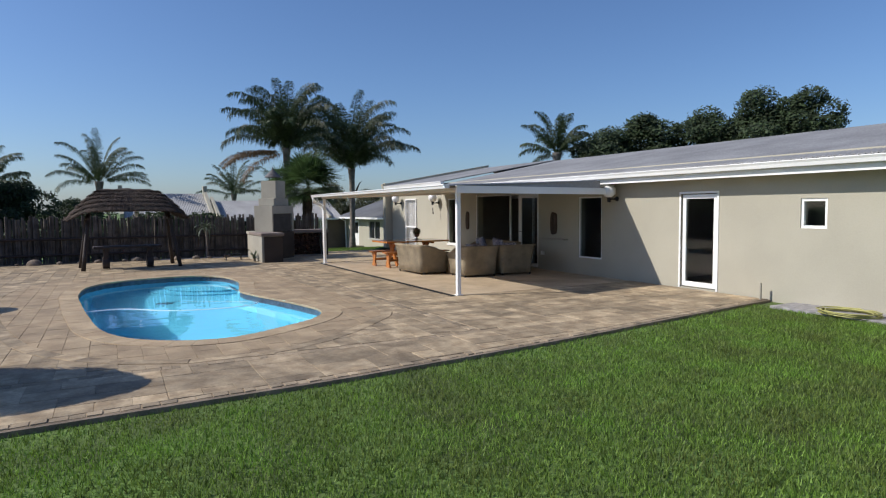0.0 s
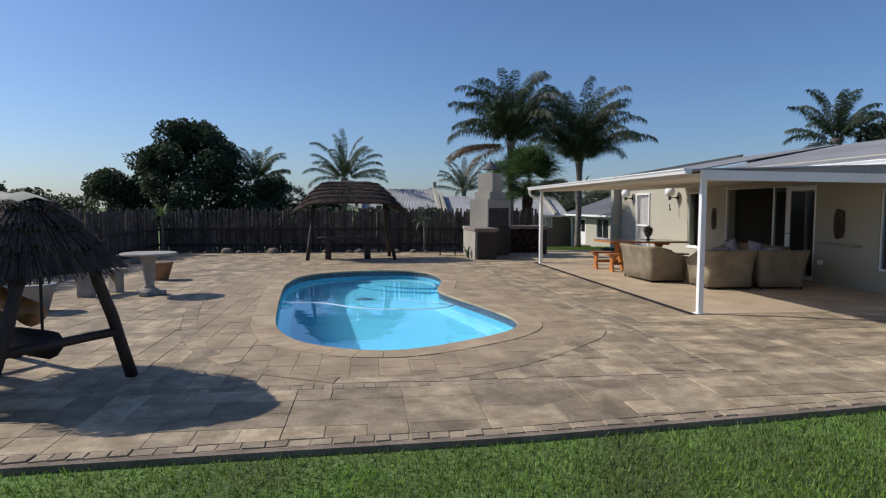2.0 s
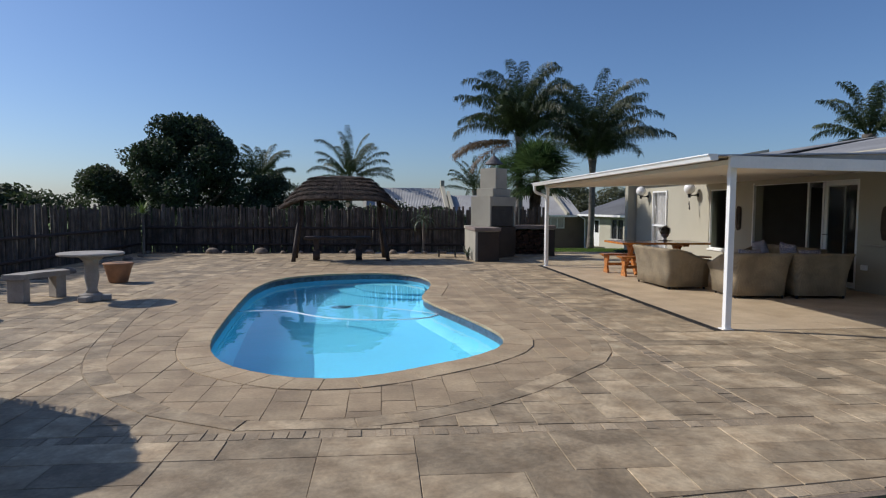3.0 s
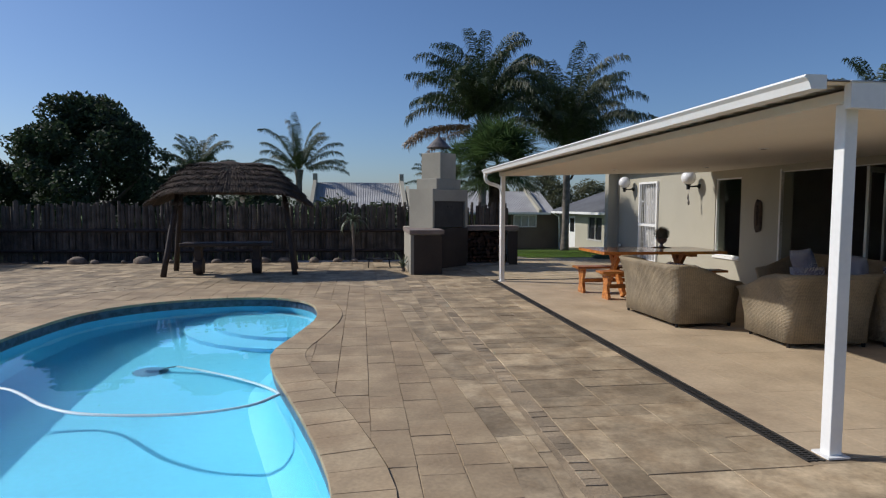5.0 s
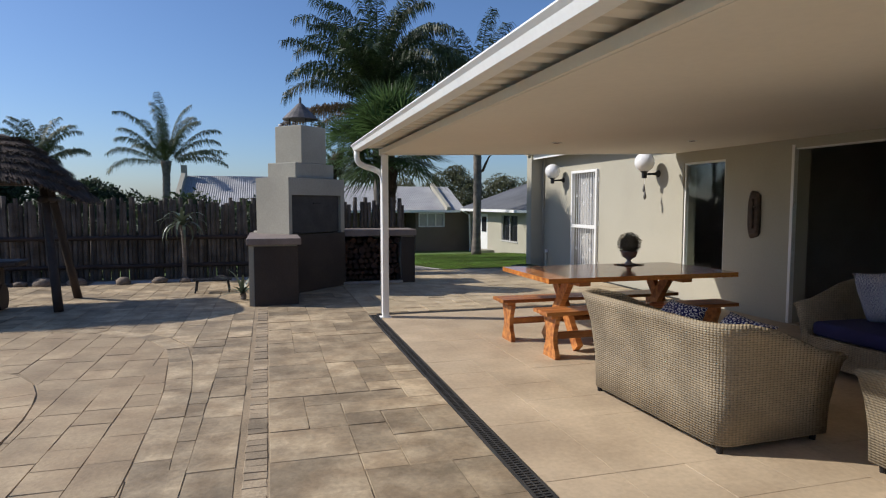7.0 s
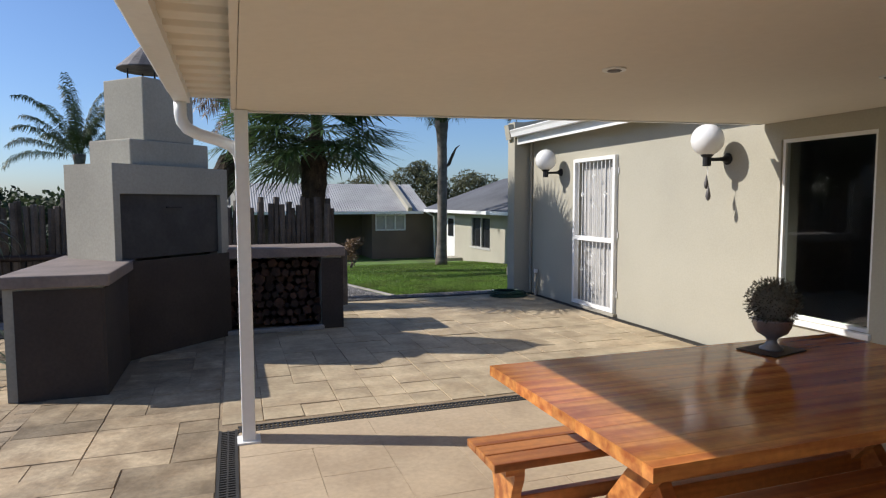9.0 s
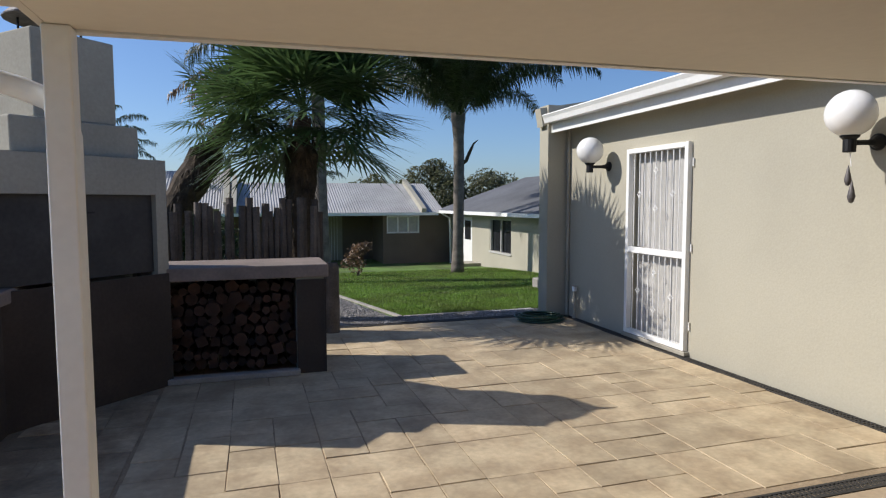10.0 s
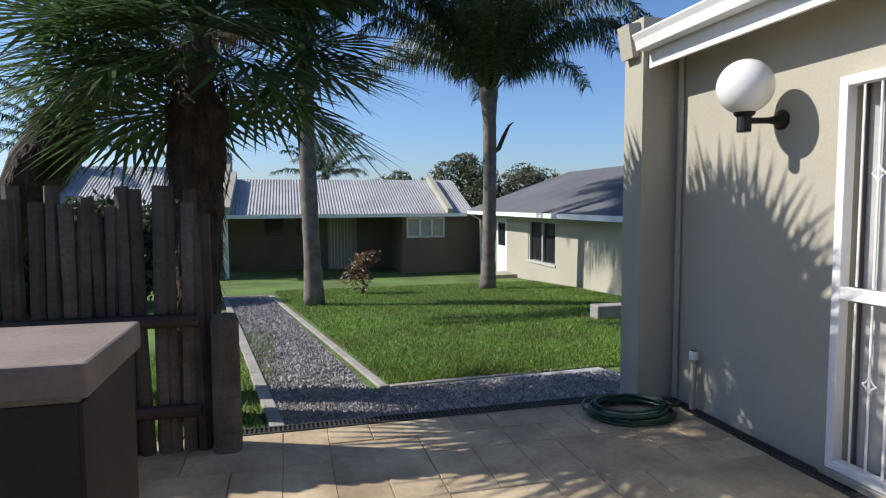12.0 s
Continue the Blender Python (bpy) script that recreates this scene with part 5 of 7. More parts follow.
hose_run("pool_hose", [(-1.82, 7.35, -0.80), (-1.5, 7.15, -0.80), (-1.1, 6.75, -0.68), (-0.75, 6.2, -0.42), (-0.55, 5.75, -0.2), (-0.52, 5.58, -0.142), (-0.72, 5.32, -0.142), (-1.18, 5.18, -0.142), (-1.86, 5.26, -0.142), (-2.3, 5.51, -0.142), (-2.93, 6.08, -0.142), (-3.58, 6.03, -0.142)], 0.022, HOSE_WHITE, "pale ribbed suction hose floating on the water")
dot = empty("float_toy", pose(-1.98, 1.85, -0.135), "small red plastic float beside the pool edge", "pool float")
bm = bmesh.new()
bmesh.ops.create_uvsphere(bm, u_segments=12, v_segments=8, radius=0.06)
part("float", bm, REDPLASTIC, dot, smooth=True)


# ---- rocks and low bed along the fence ----
def rock(x, y, z, s, seed):
    rnd = random.Random(seed)
    bm = bmesh.new()
    bmesh.ops.create_icosphere(bm, subdivisions=2, radius=s)
    for q in bm.verts:
        k = 1 + 0.25 * noise.noise(q.co * 3 / s * 0.5 + Vector((seed, 0, 0)))
        q.co = Vector((q.co.x * k * 1.2, q.co.y * k, q.co.z * k * 0.7))
    r = part("rock", bm, ROCK, smooth=True)
    r.matrix_basis = pose(x, y, z, 0, 0, rnd.uniform(0, 360))
    return tagged(r, "rounded brown rock edging the bed at the fence", "rock", "rocks along the fence")


tagged(part("gravel_edge", boxes(((-1.6, 16.62, -0.2), (4.1, 17.1, -0.003))), GRAVEL), "pale gravel strip between paving and fence", "gravel strip", kind="structure")
tagged(part("fence_bed", boxes(((-9.25, 16.62, -0.2), (-1.6, 17.38, -0.004)), ((-9.6, 3.0, -0.2), (-8.4, 16.6, -0.006))), SOIL), "narrow dark soil bed at the foot of the fence", "flower bed", kind="structure")
rnd = random.Random(31)
for k in range(17):
    rock(-8.6 + k * 0.58 + rnd.uniform(-0.15, 0.15), 16.62 + rnd.uniform(-0.05, 0.1), 0.03, rnd.uniform(0.05, 0.16) if k not in (3, 6) else 0.22, k)
for k in range(6):
    rock(-8.4 + rnd.uniform(-0.1, 0.1), 9.5 + k * 1.15, 0.03, rnd.uniform(0.07, 0.16), 40 + k)


def hanging_lantern(x, y, z):
    l = empty("lantern", pose(x, y, z), "small white and green lantern hanging under the thatch", "lantern")
    bm = bmesh.new()
    lathe(bm, [(0.02, -0.10), (0.05, -0.06), (0.055, 0.0), (0.03, 0.04)], 10)
    part("glass", bm, GLOBE, l, smooth=True)
    bm = bmesh.new()
    lathe(bm, [(0.06, 0.04), (0.05, 0.055), (0.01, 0.08)], 10)
    part("cap", bm, HOSE_GREEN, l)
    bm = bmesh.new()
    tube(bm, [(0, 0, 0.07), (0, 0, 0.25)], 0.004, 5)
    part("cord", bm, METAL, l)


hanging_lantern(-2.35, 14.2, 1.62)


def plant_stand(x, y):
    s = empty("iron_stand", pose(x, y, 0), "low black iron plant stand beside the barbecue", "plant stand")
    for k in range(5):
        part("slat", boxes(((-0.30, -0.16 + k * 0.07, 0.20), (0.30, -0.12 + k * 0.07, 0.215))), METAL, s)
    for a in (-0.26, 0.26):
        for b in (-0.13, 0.13):
            bm = bmesh.new()
            tube(bm, [(a, b, 0), (a * 0.9, b * 0.9, 0.2)], 0.012, 6)
            part("leg", bm, METAL, s)
    for a in (-0.26, 0.26):
        part("rail", boxes(((a - 0.01, -0.15, 0.19), (a + 0.01, 0.15, 0.20))), METAL, s)


plant_stand(0.62, 15.1)


def downlight(x, y):
    d = empty("downlight", pose(x, y, CZ + 0.034 * (x - 2.9)), "small round recessed ceiling light, switched off", "ceiling light", "downlights in the veranda ceiling")
    bm = bmesh.new()
    lathe(bm, [(0.055, -0.008), (0.055, -0.001), (0.03, -0.001)], 16)
    part("ring", bm, WHITE, d)
    bm = bmesh.new()
    lathe(bm, [(0.034, -0.0095), (0.03, -0.012)], 12)
    part("lens", bm, ASH, d)


for dx, dy in ((4.55, 10.6), (6.2, 10.5), (4.55, 6.6), (6.2, 6.6)):
    downlight(dx, dy)


# ---- palms and trees ----
def frond(v, f, base, a, lean, length, rnd, leaf=0.75, droop=1.3, pairs=34, width=0.022, hang=0.55, twist=0.0):
    """A feather frond: a bending rib with drooping leaflets on both sides."""
    d = Vector((math.cos(a), math.sin(a), 0))
    side = Vector((-d.y, d.x, 0))
    up = Vector((0, 0, 1))
    p = Vector(base)
    ang = lean
    pts = []
    for s in range(pairs + 1):
        t = s / pairs
        dirn = d * math.sin(ang) + up * math.cos(ang)
        pts.append((p.copy(), dirn))
        p = p + dirn * length / pairs
        ang += droop / pairs * (0.2 + 2.4 * t * t)
    for i in range(pairs):
        a0, a1 = pts[i][0], pts[i + 1][0]
        w = 0.03 * (1 - i / pairs) + 0.006
        k = len(v)
        v += [a0 - side * w, a0 + side * w, a1 + side * w * 0.97, a1 - side * w * 0.97]
        f.append((k, k + 1, k + 2, k + 3))
    for i in range(max(3, pairs // 7), pairs + 1):
        t = i / pairs
        q, dirn = pts[i]
        L = leaf * (0.5 + 0.6 * math.sin(math.pi * min(t * 0.85 + 0.08, 1))) * rnd.uniform(0.75, 1.15)
        for s in (1, -1):
            if rnd.random() < 0.06:
                continue
            out = (side * s * rnd.uniform(0.6, 0.9) + dirn * rnd.uniform(0.3, 0.6) + up * rnd.uniform(-0.35, 0.5)).normalized()
            m = q + (out - up * 0.18 * hang).normalized() * L * 0.42
            e = m + (out * rnd.uniform(0.25, 0.6) - up * hang * rnd.uniform(0.5, 1.0)).normalized() * L * 0.58
            wv = dirn.cross(out)
            wv = (dirn * 0.8 + wv * rnd.uniform(-0.6, 0.6)).normalized() * width
            k = len(v)
            v += [q - wv * 0.6, q + wv * 0.6, m + wv, m - wv, e]
            f += [(k, k + 1, k + 2, k + 3), (k + 3, k + 2, k + 4)]


def feather_palm(name, x, y, z, trunk_h, r, length, fronds, seed, label, leaf=0.75, dead=0, hang=0.55, pairs=34, thin=1.0, lean_lo=0.08, lean_hi=1.25, arch=0.8):
    rnd = random.Random(seed)
    p = empty(name, pose(x, y, z), label, "palm tree", "feather palms")
    bm = bmesh.new()
    n = 26
    pts, rad = [], []
    for k in range(n + 1):
        t = k / n
        pts.append((0.08 * math.sin(t * 2 + seed), 0.06 * math.sin(t * 3 + seed * 2), trunk_h * t))
        rad.append(r * (1.25 - 0.3 * min(t * 6, 1)) * (1 + (0.05 if k % 2 else 0)) * (1.0 if t < 0.86 else 1.0 + (t - 0.86) * 3.2))
    tube(bm, pts, rad, 12)
    part("trunk", bm, TRUNK, p, "ringed grey trunk", smooth=True)
    # old leaf bases
    top = Vector(pts[-1])
    v, f = [], []
    for k in range(fronds):
        a = k * 2.39996 + rnd.uniform(-0.25, 0.25)
        t = k / fronds
        frond(v, f, top + Vector((0.1 * math.cos(a), 0.1 * math.sin(a), -0.1 + rnd.uniform(-0.1, 0.2))), a, lean_lo + (lean_hi - lean_lo) * t ** 1.1 + rnd.uniform(-0.12, 0.12), length * rnd.uniform(0.85, 1.08) * (1.0 - 0.15 * t), rnd, leaf, rnd.uniform(1.1, 1.8) * arch, pairs, 0.022 * thin, hang)
    mesh("crown", v, f, FROND, p, "arching grey-green feather fronds")
    if dead:
        v, f = [], []
        for k in range(dead):
            a = rnd.uniform(2.4, 4.4)
            frond(v, f, top + Vector((0, 0, -0.2)), a, 1.55 + rnd.uniform(-0.1, 0.25), length * 0.85, rnd, leaf * 0.8, 0.9, pairs, 0.022 * thin, 0.9)
        mesh("dry_fronds", v, f, DRYLEAF, p, "dry brown hanging fronds")
    return p


feather_palm("palm_tree", 5.17, 25.15, ground_z(5.2, 25.2), 5.35, 0.16, 4.15, 46, 3, "tall feather palm with a smooth trunk on the rear lawn", leaf=0.62, dead=4, hang=1.3, pairs=150, thin=0.7, lean_lo=0.04, lean_hi=1.1, arch=1.1)
stub = feather_palm("palm_tree", 9.18, 26.9, ground_z(9.2, 26.9), 4.6, 0.16, 4.7, 46, 7, "feather palm with a grey ringed trunk on the rear lawn", leaf=0.64, hang=1.3, pairs=160, thin=0.7, lean_lo=0.04, lean_hi=1.0, arch=1.05)
bm = bmesh.new()
tube(bm, [(0.1, 0, 3.1), (0.28, -0.05, 3.25), (0.38, -0.08, 3.5), (0.50, -0.1, 3.75), (0.62, -0.1, 3.85)], [0.05, 0.055, 0.05, 0.03, 0.012], 8)
part("dry_stalk", bm, HAIRY, stub, "dry broken leaf stalk")
feather_palm("palm_tree", -3.7, 40.0, -0.9, 4.6, 0.2, 3.7, 22, 12, "feather palm standing beyond the fence", leaf=0.5, pairs=110, thin=0.8, hang=1.0, lean_hi=1.4)
feather_palm("palm_tree", -9.7, 40.5, -0.9, 4.4, 0.2, 2.9, 20, 15, "small feather palm beside the dark tree beyond the fence", leaf=0.5, pairs=110, thin=0.8, hang=1.0, lean_hi=1.4)
feather_palm("palm_tree", 6.9, 52.0, -1.0, 4.2, 0.2, 3.6, 20, 19, "distant feather palm behind the neighbouring roofs", leaf=0.5, pairs=90, thin=0.9, hang=1.0, lean_hi=1.4)
feather_palm("palm_tree", 20.7, 22.7, 0.0, 5.0, 0.2, 2.9, 20, 23, "feather palm rising behind the house roof", leaf=0.5, pairs=110, thin=0.8, hang=1.0, lean_hi=1.4)


def fan_palm(name, x, y, z, trunk_h, r, fans, size, seed, label, lean=(0, 0)):
    rnd = random.Random(seed)
    p = empty(name, pose(x, y, z), label, "palm tree", "fan palms")
    bm = bmesh.new()
    n = 16
    tube(bm, [(lean[0] * (k / n) ** 1.3, lean[1] * (k / n) ** 1.3, trunk_h * k / n) for k in range(n + 1)], [r * (1 + 0.12 * (k % 2) + 0.45 * max(0, k / n - 0.45)) * (1 if k < n - 2 else 0.5 if k < n else 0.2) for k in range(n + 1)], 12)
    part("trunk", bm, HAIRY, p, "shaggy brown fibrous trunk")
    top = Vector((lean[0], lean[1], trunk_h))
    # hanging fibres and old stalks
    v, f = [], []
    for k in range(420):
        t = rnd.uniform(0.25, 1.0)
        a = rnd.uniform(0, 6.28)
        rr = r * (1.05 + 0.45 * max(0, t - 0.45))
        c = Vector((lean[0] * t ** 1.3 + rr * math.cos(a), lean[1] * t ** 1.3 + rr * math.sin(a), trunk_h * t))
        d = Vector((math.cos(a), math.sin(a), 0))
        s = Vector((-d.y, d.x, 0)) * rnd.uniform(0.008, 0.022)
        i = len(v)
        v += [c - s, c + s, c + d * rnd.uniform(0.02, 0.10) + Vector((0, 0, -rnd.uniform(0.08, 0.22)))]
        f.append((i, i + 1, i + 2))
    mesh("fibre", v, f, HAIRY, p)
    v, f = [], []
    for k in range(fans):
        a = k * 2.39996 + rnd.uniform(-0.3, 0.3)
        t = k / fans
        el = math.radians(82 - 112 * t + rnd.uniform(-9, 9))
        stalk = size * rnd.uniform(0.55, 0.8)
        d = Vector((math.cos(a) * math.cos(el), math.sin(a) * math.cos(el), math.sin(el)))
        hub = top + d * stalk + Vector((0, 0, -0.08 * (1 - math.sin(el))))
        side = Vector((-math.sin(a), math.cos(a), 0))
        nrm = d.cross(side)
        if nrm.z < 0:
            nrm = -nrm
        i = len(v)
        v += [top - side * 0.012, top + side * 0.012, hub + side * 0.008, hub - side * 0.008]
        f.append((i, i + 1, i + 2, i + 3))
        fingers = 34
        for q in range(fingers):
            b = (q / (fingers - 1) - 0.5) * math.radians(250)
            L = size * rnd.uniform(0.72, 0.88) * (1 - 0.12 * abs(b) / 2.2)
            dd = d * math.cos(b) + side * math.sin(b)
            wv = (side * math.cos(b) - d * math.sin(b))
            fold = nrm * (0.012 if q % 2 else -0.012)
            m = hub + dd * L * 0.48 + fold - Vector((0, 0, 0.03 * L))
            e = hub + dd * L + nrm * rnd.uniform(-0.06, 0.02) - Vector((0, 0, rnd.uniform(0.06, 0.24) * L))
            w = size * 0.021
            i = len(v)
            v += [hub, m - wv * w, m + wv * w, e]
            f += [(i, i + 1, i + 2), (i + 1, i + 3, i + 2)]
    mesh("crown", v, f, FAN, p, "stiff dark green fan leaves")
    return p


fan_palm("fan_palm", 4.03, 18.10, -0.15, 2.82, 0.17, 62, 1.16, 5, "stout fan palm with a shaggy trunk behind the fence", lean=(0.12, 0.0))
fan_palm("fan_palm", 1.75, 19.45, -0.2, 2.9, 0.2, 14, 0.8, 6, "leaning fan palm with a shaggy trunk behind the fence", lean=(1.5, -0.2))


def leaf_cloud(blobs, count, size, rnd):
    """Many small leaf cards gathered in uneven clumps."""
    v, f = [], []
    wts = [b[3] ** 2 for b in blobs]
    for k in range(count):
        cx, cy, cz, br, sq = rnd.choices(blobs, wts)[0]
        d = Vector((rnd.gauss(0, 1), rnd.gauss(0, 1), rnd.gauss(0, 1))).normalized()
        rr = br * rnd.uniform(0.55, 1.0) ** 0.6
        rr *= 1 + 0.30 * noise.noise(Vector((cx, cy, cz)) + d * 2.3) + 0.18 * noise.noise(d * 6 + Vector((cz, cx, cy)))
        c = Vector((cx, cy, cz)) + Vector((d.x, d.y, d.z * sq)) * rr
        u = Vector((rnd.gauss(0, 1), rnd.gauss(0, 1), rnd.gauss(0, 1))).normalized()
        w = u.orthogonal().normalized()
        s = size * rnd.uniform(0.6, 1.3)
        i = len(v)
        v += [c - u * s, c + w * s * 0.5, c + u * s, c - w * s * 0.5]
        f.append((i, i + 1, i + 2, i + 3))
    return v, f


def tree(name, x, y, z, trunk_h, r, blobs, count, size, mat, seed, label, category="tree", group=""):
    rnd = random.Random(seed)
    t = empty(name, pose(x, y, z), label, category, group)
    bm = bmesh.new()
    tube(bm, [(0, 0, 0), (0.05, 0.02, trunk_h * 0.5), (0, 0.05, trunk_h)], [r * 1.3, r, r * 0.8], 9)
    for b in blobs[:7]:
        c = Vector(b[:3])
        tube(bm, [(0, 0.03, trunk_h * 0.85), c * 0.5 + Vector((0, 0, trunk_h * 0.35)), c], [r * 0.55, r * 0.35, r * 0.12], 6)
    part("trunk", bm, BARK, t)
    v, f = leaf_cloud(blobs, count, size, rnd)
    mesh("crown", v, f, mat, t)
    return t


def clumps(rx, ry, z0, z1, n, br, seed, flat=0.85):
    rnd = random.Random(seed)
    out = []
    for k in range(n):
        a = rnd.uniform(0, 6.28)
        q = rnd.random() ** 0.5
        zz = z0 + (z1 - z0) * rnd.random()
        m = math.sin(math.pi * min(max((zz - z0) / (z1 - z0) * 0.75 + 0.2, 0), 1))
        out.append((rx * q * m * math.cos(a), ry * q * m * math.sin(a), zz, br * rnd.uniform(0.7, 1.2), flat))
    return out


tree("dark_tree", -10.6, 27.0, -0.5, 1.8, 0.22, clumps(3.2, 2.4, 1.0, 5.9, 80, 0.74, 2), 42000, 0.085, LEAF, 1, "large dense dark evergreen tree beyond the fence")
for k, (hx, hy, rx, h, m) in enumerate(((-6.9, 27.5, 2.4, 3.3, LEAF), (-14.5, 27.0, 2.3, 3.4, HEDGE), (-17.8, 22.0, 2.6, 2.9, HEDGE), (-4.8, 30.0, 1.8, 2.5, LEAF), (-13.8, 18.5, 2.0, 2.3, HEDGE), (-1.2, 25.0, 1.8, 1.9, HEDGE), (1.0, 26.5, 1.6, 1.7, HEDGE))):
    tree("shrub", hx, hy, -0.5, 0.8, 0.1, clumps(rx, 1.4, 0.3, h, 34, 0.66, 20 + k), 13000, 0.085, m, 30 + k, "rounded dark green shrub beyond the fence", "shrub", "shrubs beyond the fence")
for k, (hx, hy, rx, h) in enumerate(((22.9, 20.9, 1.7, 6.1), (24.6, 19.2, 2.2, 6.5), (26.6, 17.0, 2.2, 6.6), (28.0, 14.6, 2.3, 7.7), (29.2, 12.9, 2.2, 7.3))):
    tree("shade_tree", hx, hy, 0, 3.2, 0.2, clumps(rx, 2.0, 3.3, h, 44, 0.82, 50 + k, 0.72), 24000, 0.10, SHADE_LEAF, 60 + k, "spreading flat-topped green tree behind the house", "tree", "trees behind the house")
for k, (hx, hy, rx, h) in enumerate(((13.0, 43.0, 3.2, 4.5), (16.6, 42.0, 3.0, 4.1), (10.0, 44.5, 2.6, 3.7), (20.5, 40.0, 2.8, 3.7), (24.0, 40.0, 2.8, 3.9))):
    tree("distant_tree", hx, hy, -0.9, 1.8, 0.15, clumps(rx, 2.2, 1.2, h, 48, 0.62, 70 + k, 0.8), 8000, 0.09, OLIVE if k < 3 else SHADE_LEAF, 80 + k, "loose olive-green tree behind the far house", "tree", "trees behind the far house")


def hedge_row(name, x0, x1, y, h, seed, label):
    rnd = random.Random(seed)
    blobs = []
    x = x0
    while x < x1:
        blobs.append((x, y + rnd.uniform(-0.2, 0.3), rnd.uniform(0.2, h - 0.4), rnd.uniform(0.4, 0.6), 0.9))
        x += 0.22
    v, f = leaf_cloud(blobs, 14000, 0.06, rnd)
    tagged(mesh(name, v, f, LEAF), label, "hedge", kind="stuff")


hedge_row("hedge", -9.0, 1.6, 18.35, 1.25, 77, "dark dense hedge growing behind the pole fence")


def rosette(name, x, y, z, stem_h, n, length, width, mat, seed, label, droop=0.55):
    rnd = random.Random(seed)
    p = empty(name, pose(x, y, z), label, "succulent")
    bm = bmesh.new()
    tube(bm, [(0, 0, 0), (0.02, 0.01, stem_h * 0.5), (0, 0, stem_h)], [0.05, 0.04, 0.045], 8)
    part("stem", bm, TRUNK, p)
    v, f = [], []
    for k in range(n):
        blade(v, f, Vector((0, 0, stem_h)), k * 2.4, 0.15 + 1.45 * k / n, length * rnd.uniform(0.85, 1.1), width, droop * rnd.uniform(0.7, 1.3), 6)
    mesh("leaves", v, f, mat, p)


rosette("tree_aloe", -0.02, 16.75, -0.05, 1.10, 26, 0.66, 0.035, ALOE, 3, "tree aloe with arching grey-green leaves before the fence", 0.75)
rosette("yucca", -8.75, 16.2, -0.03, 1.30, 46, 0.50, 0.022, YUCCA, 4, "slender yucca with a bright green leaf rosette", 0.2)
rosette("small_aloe", 1.12, 14.1, 0.0, 0.10, 14, 0.5, 0.03, ALOE, 5, "small dark aloe beside the barbecue", 0.3)
rosette("small_aloe", -8.9, 6.2, 0.0, 0.2, 16, 0.6, 0.03, ALOE, 7, "spiky aloe in the bed by the west fence", 0.3)


def utility_pole(x, y, top):
    u = empty("utility_pole", pose(x, y, -1.0), "dark wooden utility pole with a short crossarm beyond the trees", "utility pole")
    bm = bmesh.new()
    tube(bm, [(0, 0, 0), (0, 0, top + 1.0)], [0.12, 0.09], 10)
    part("pole", bm, BARK, u)
    part("crossarm", boxes(((-0.35, -0.05, top + 0.72), (0.35, 0.05, top + 0.80))), BARK, u)


utility_pole(-10.67, 34.0, 5.17)


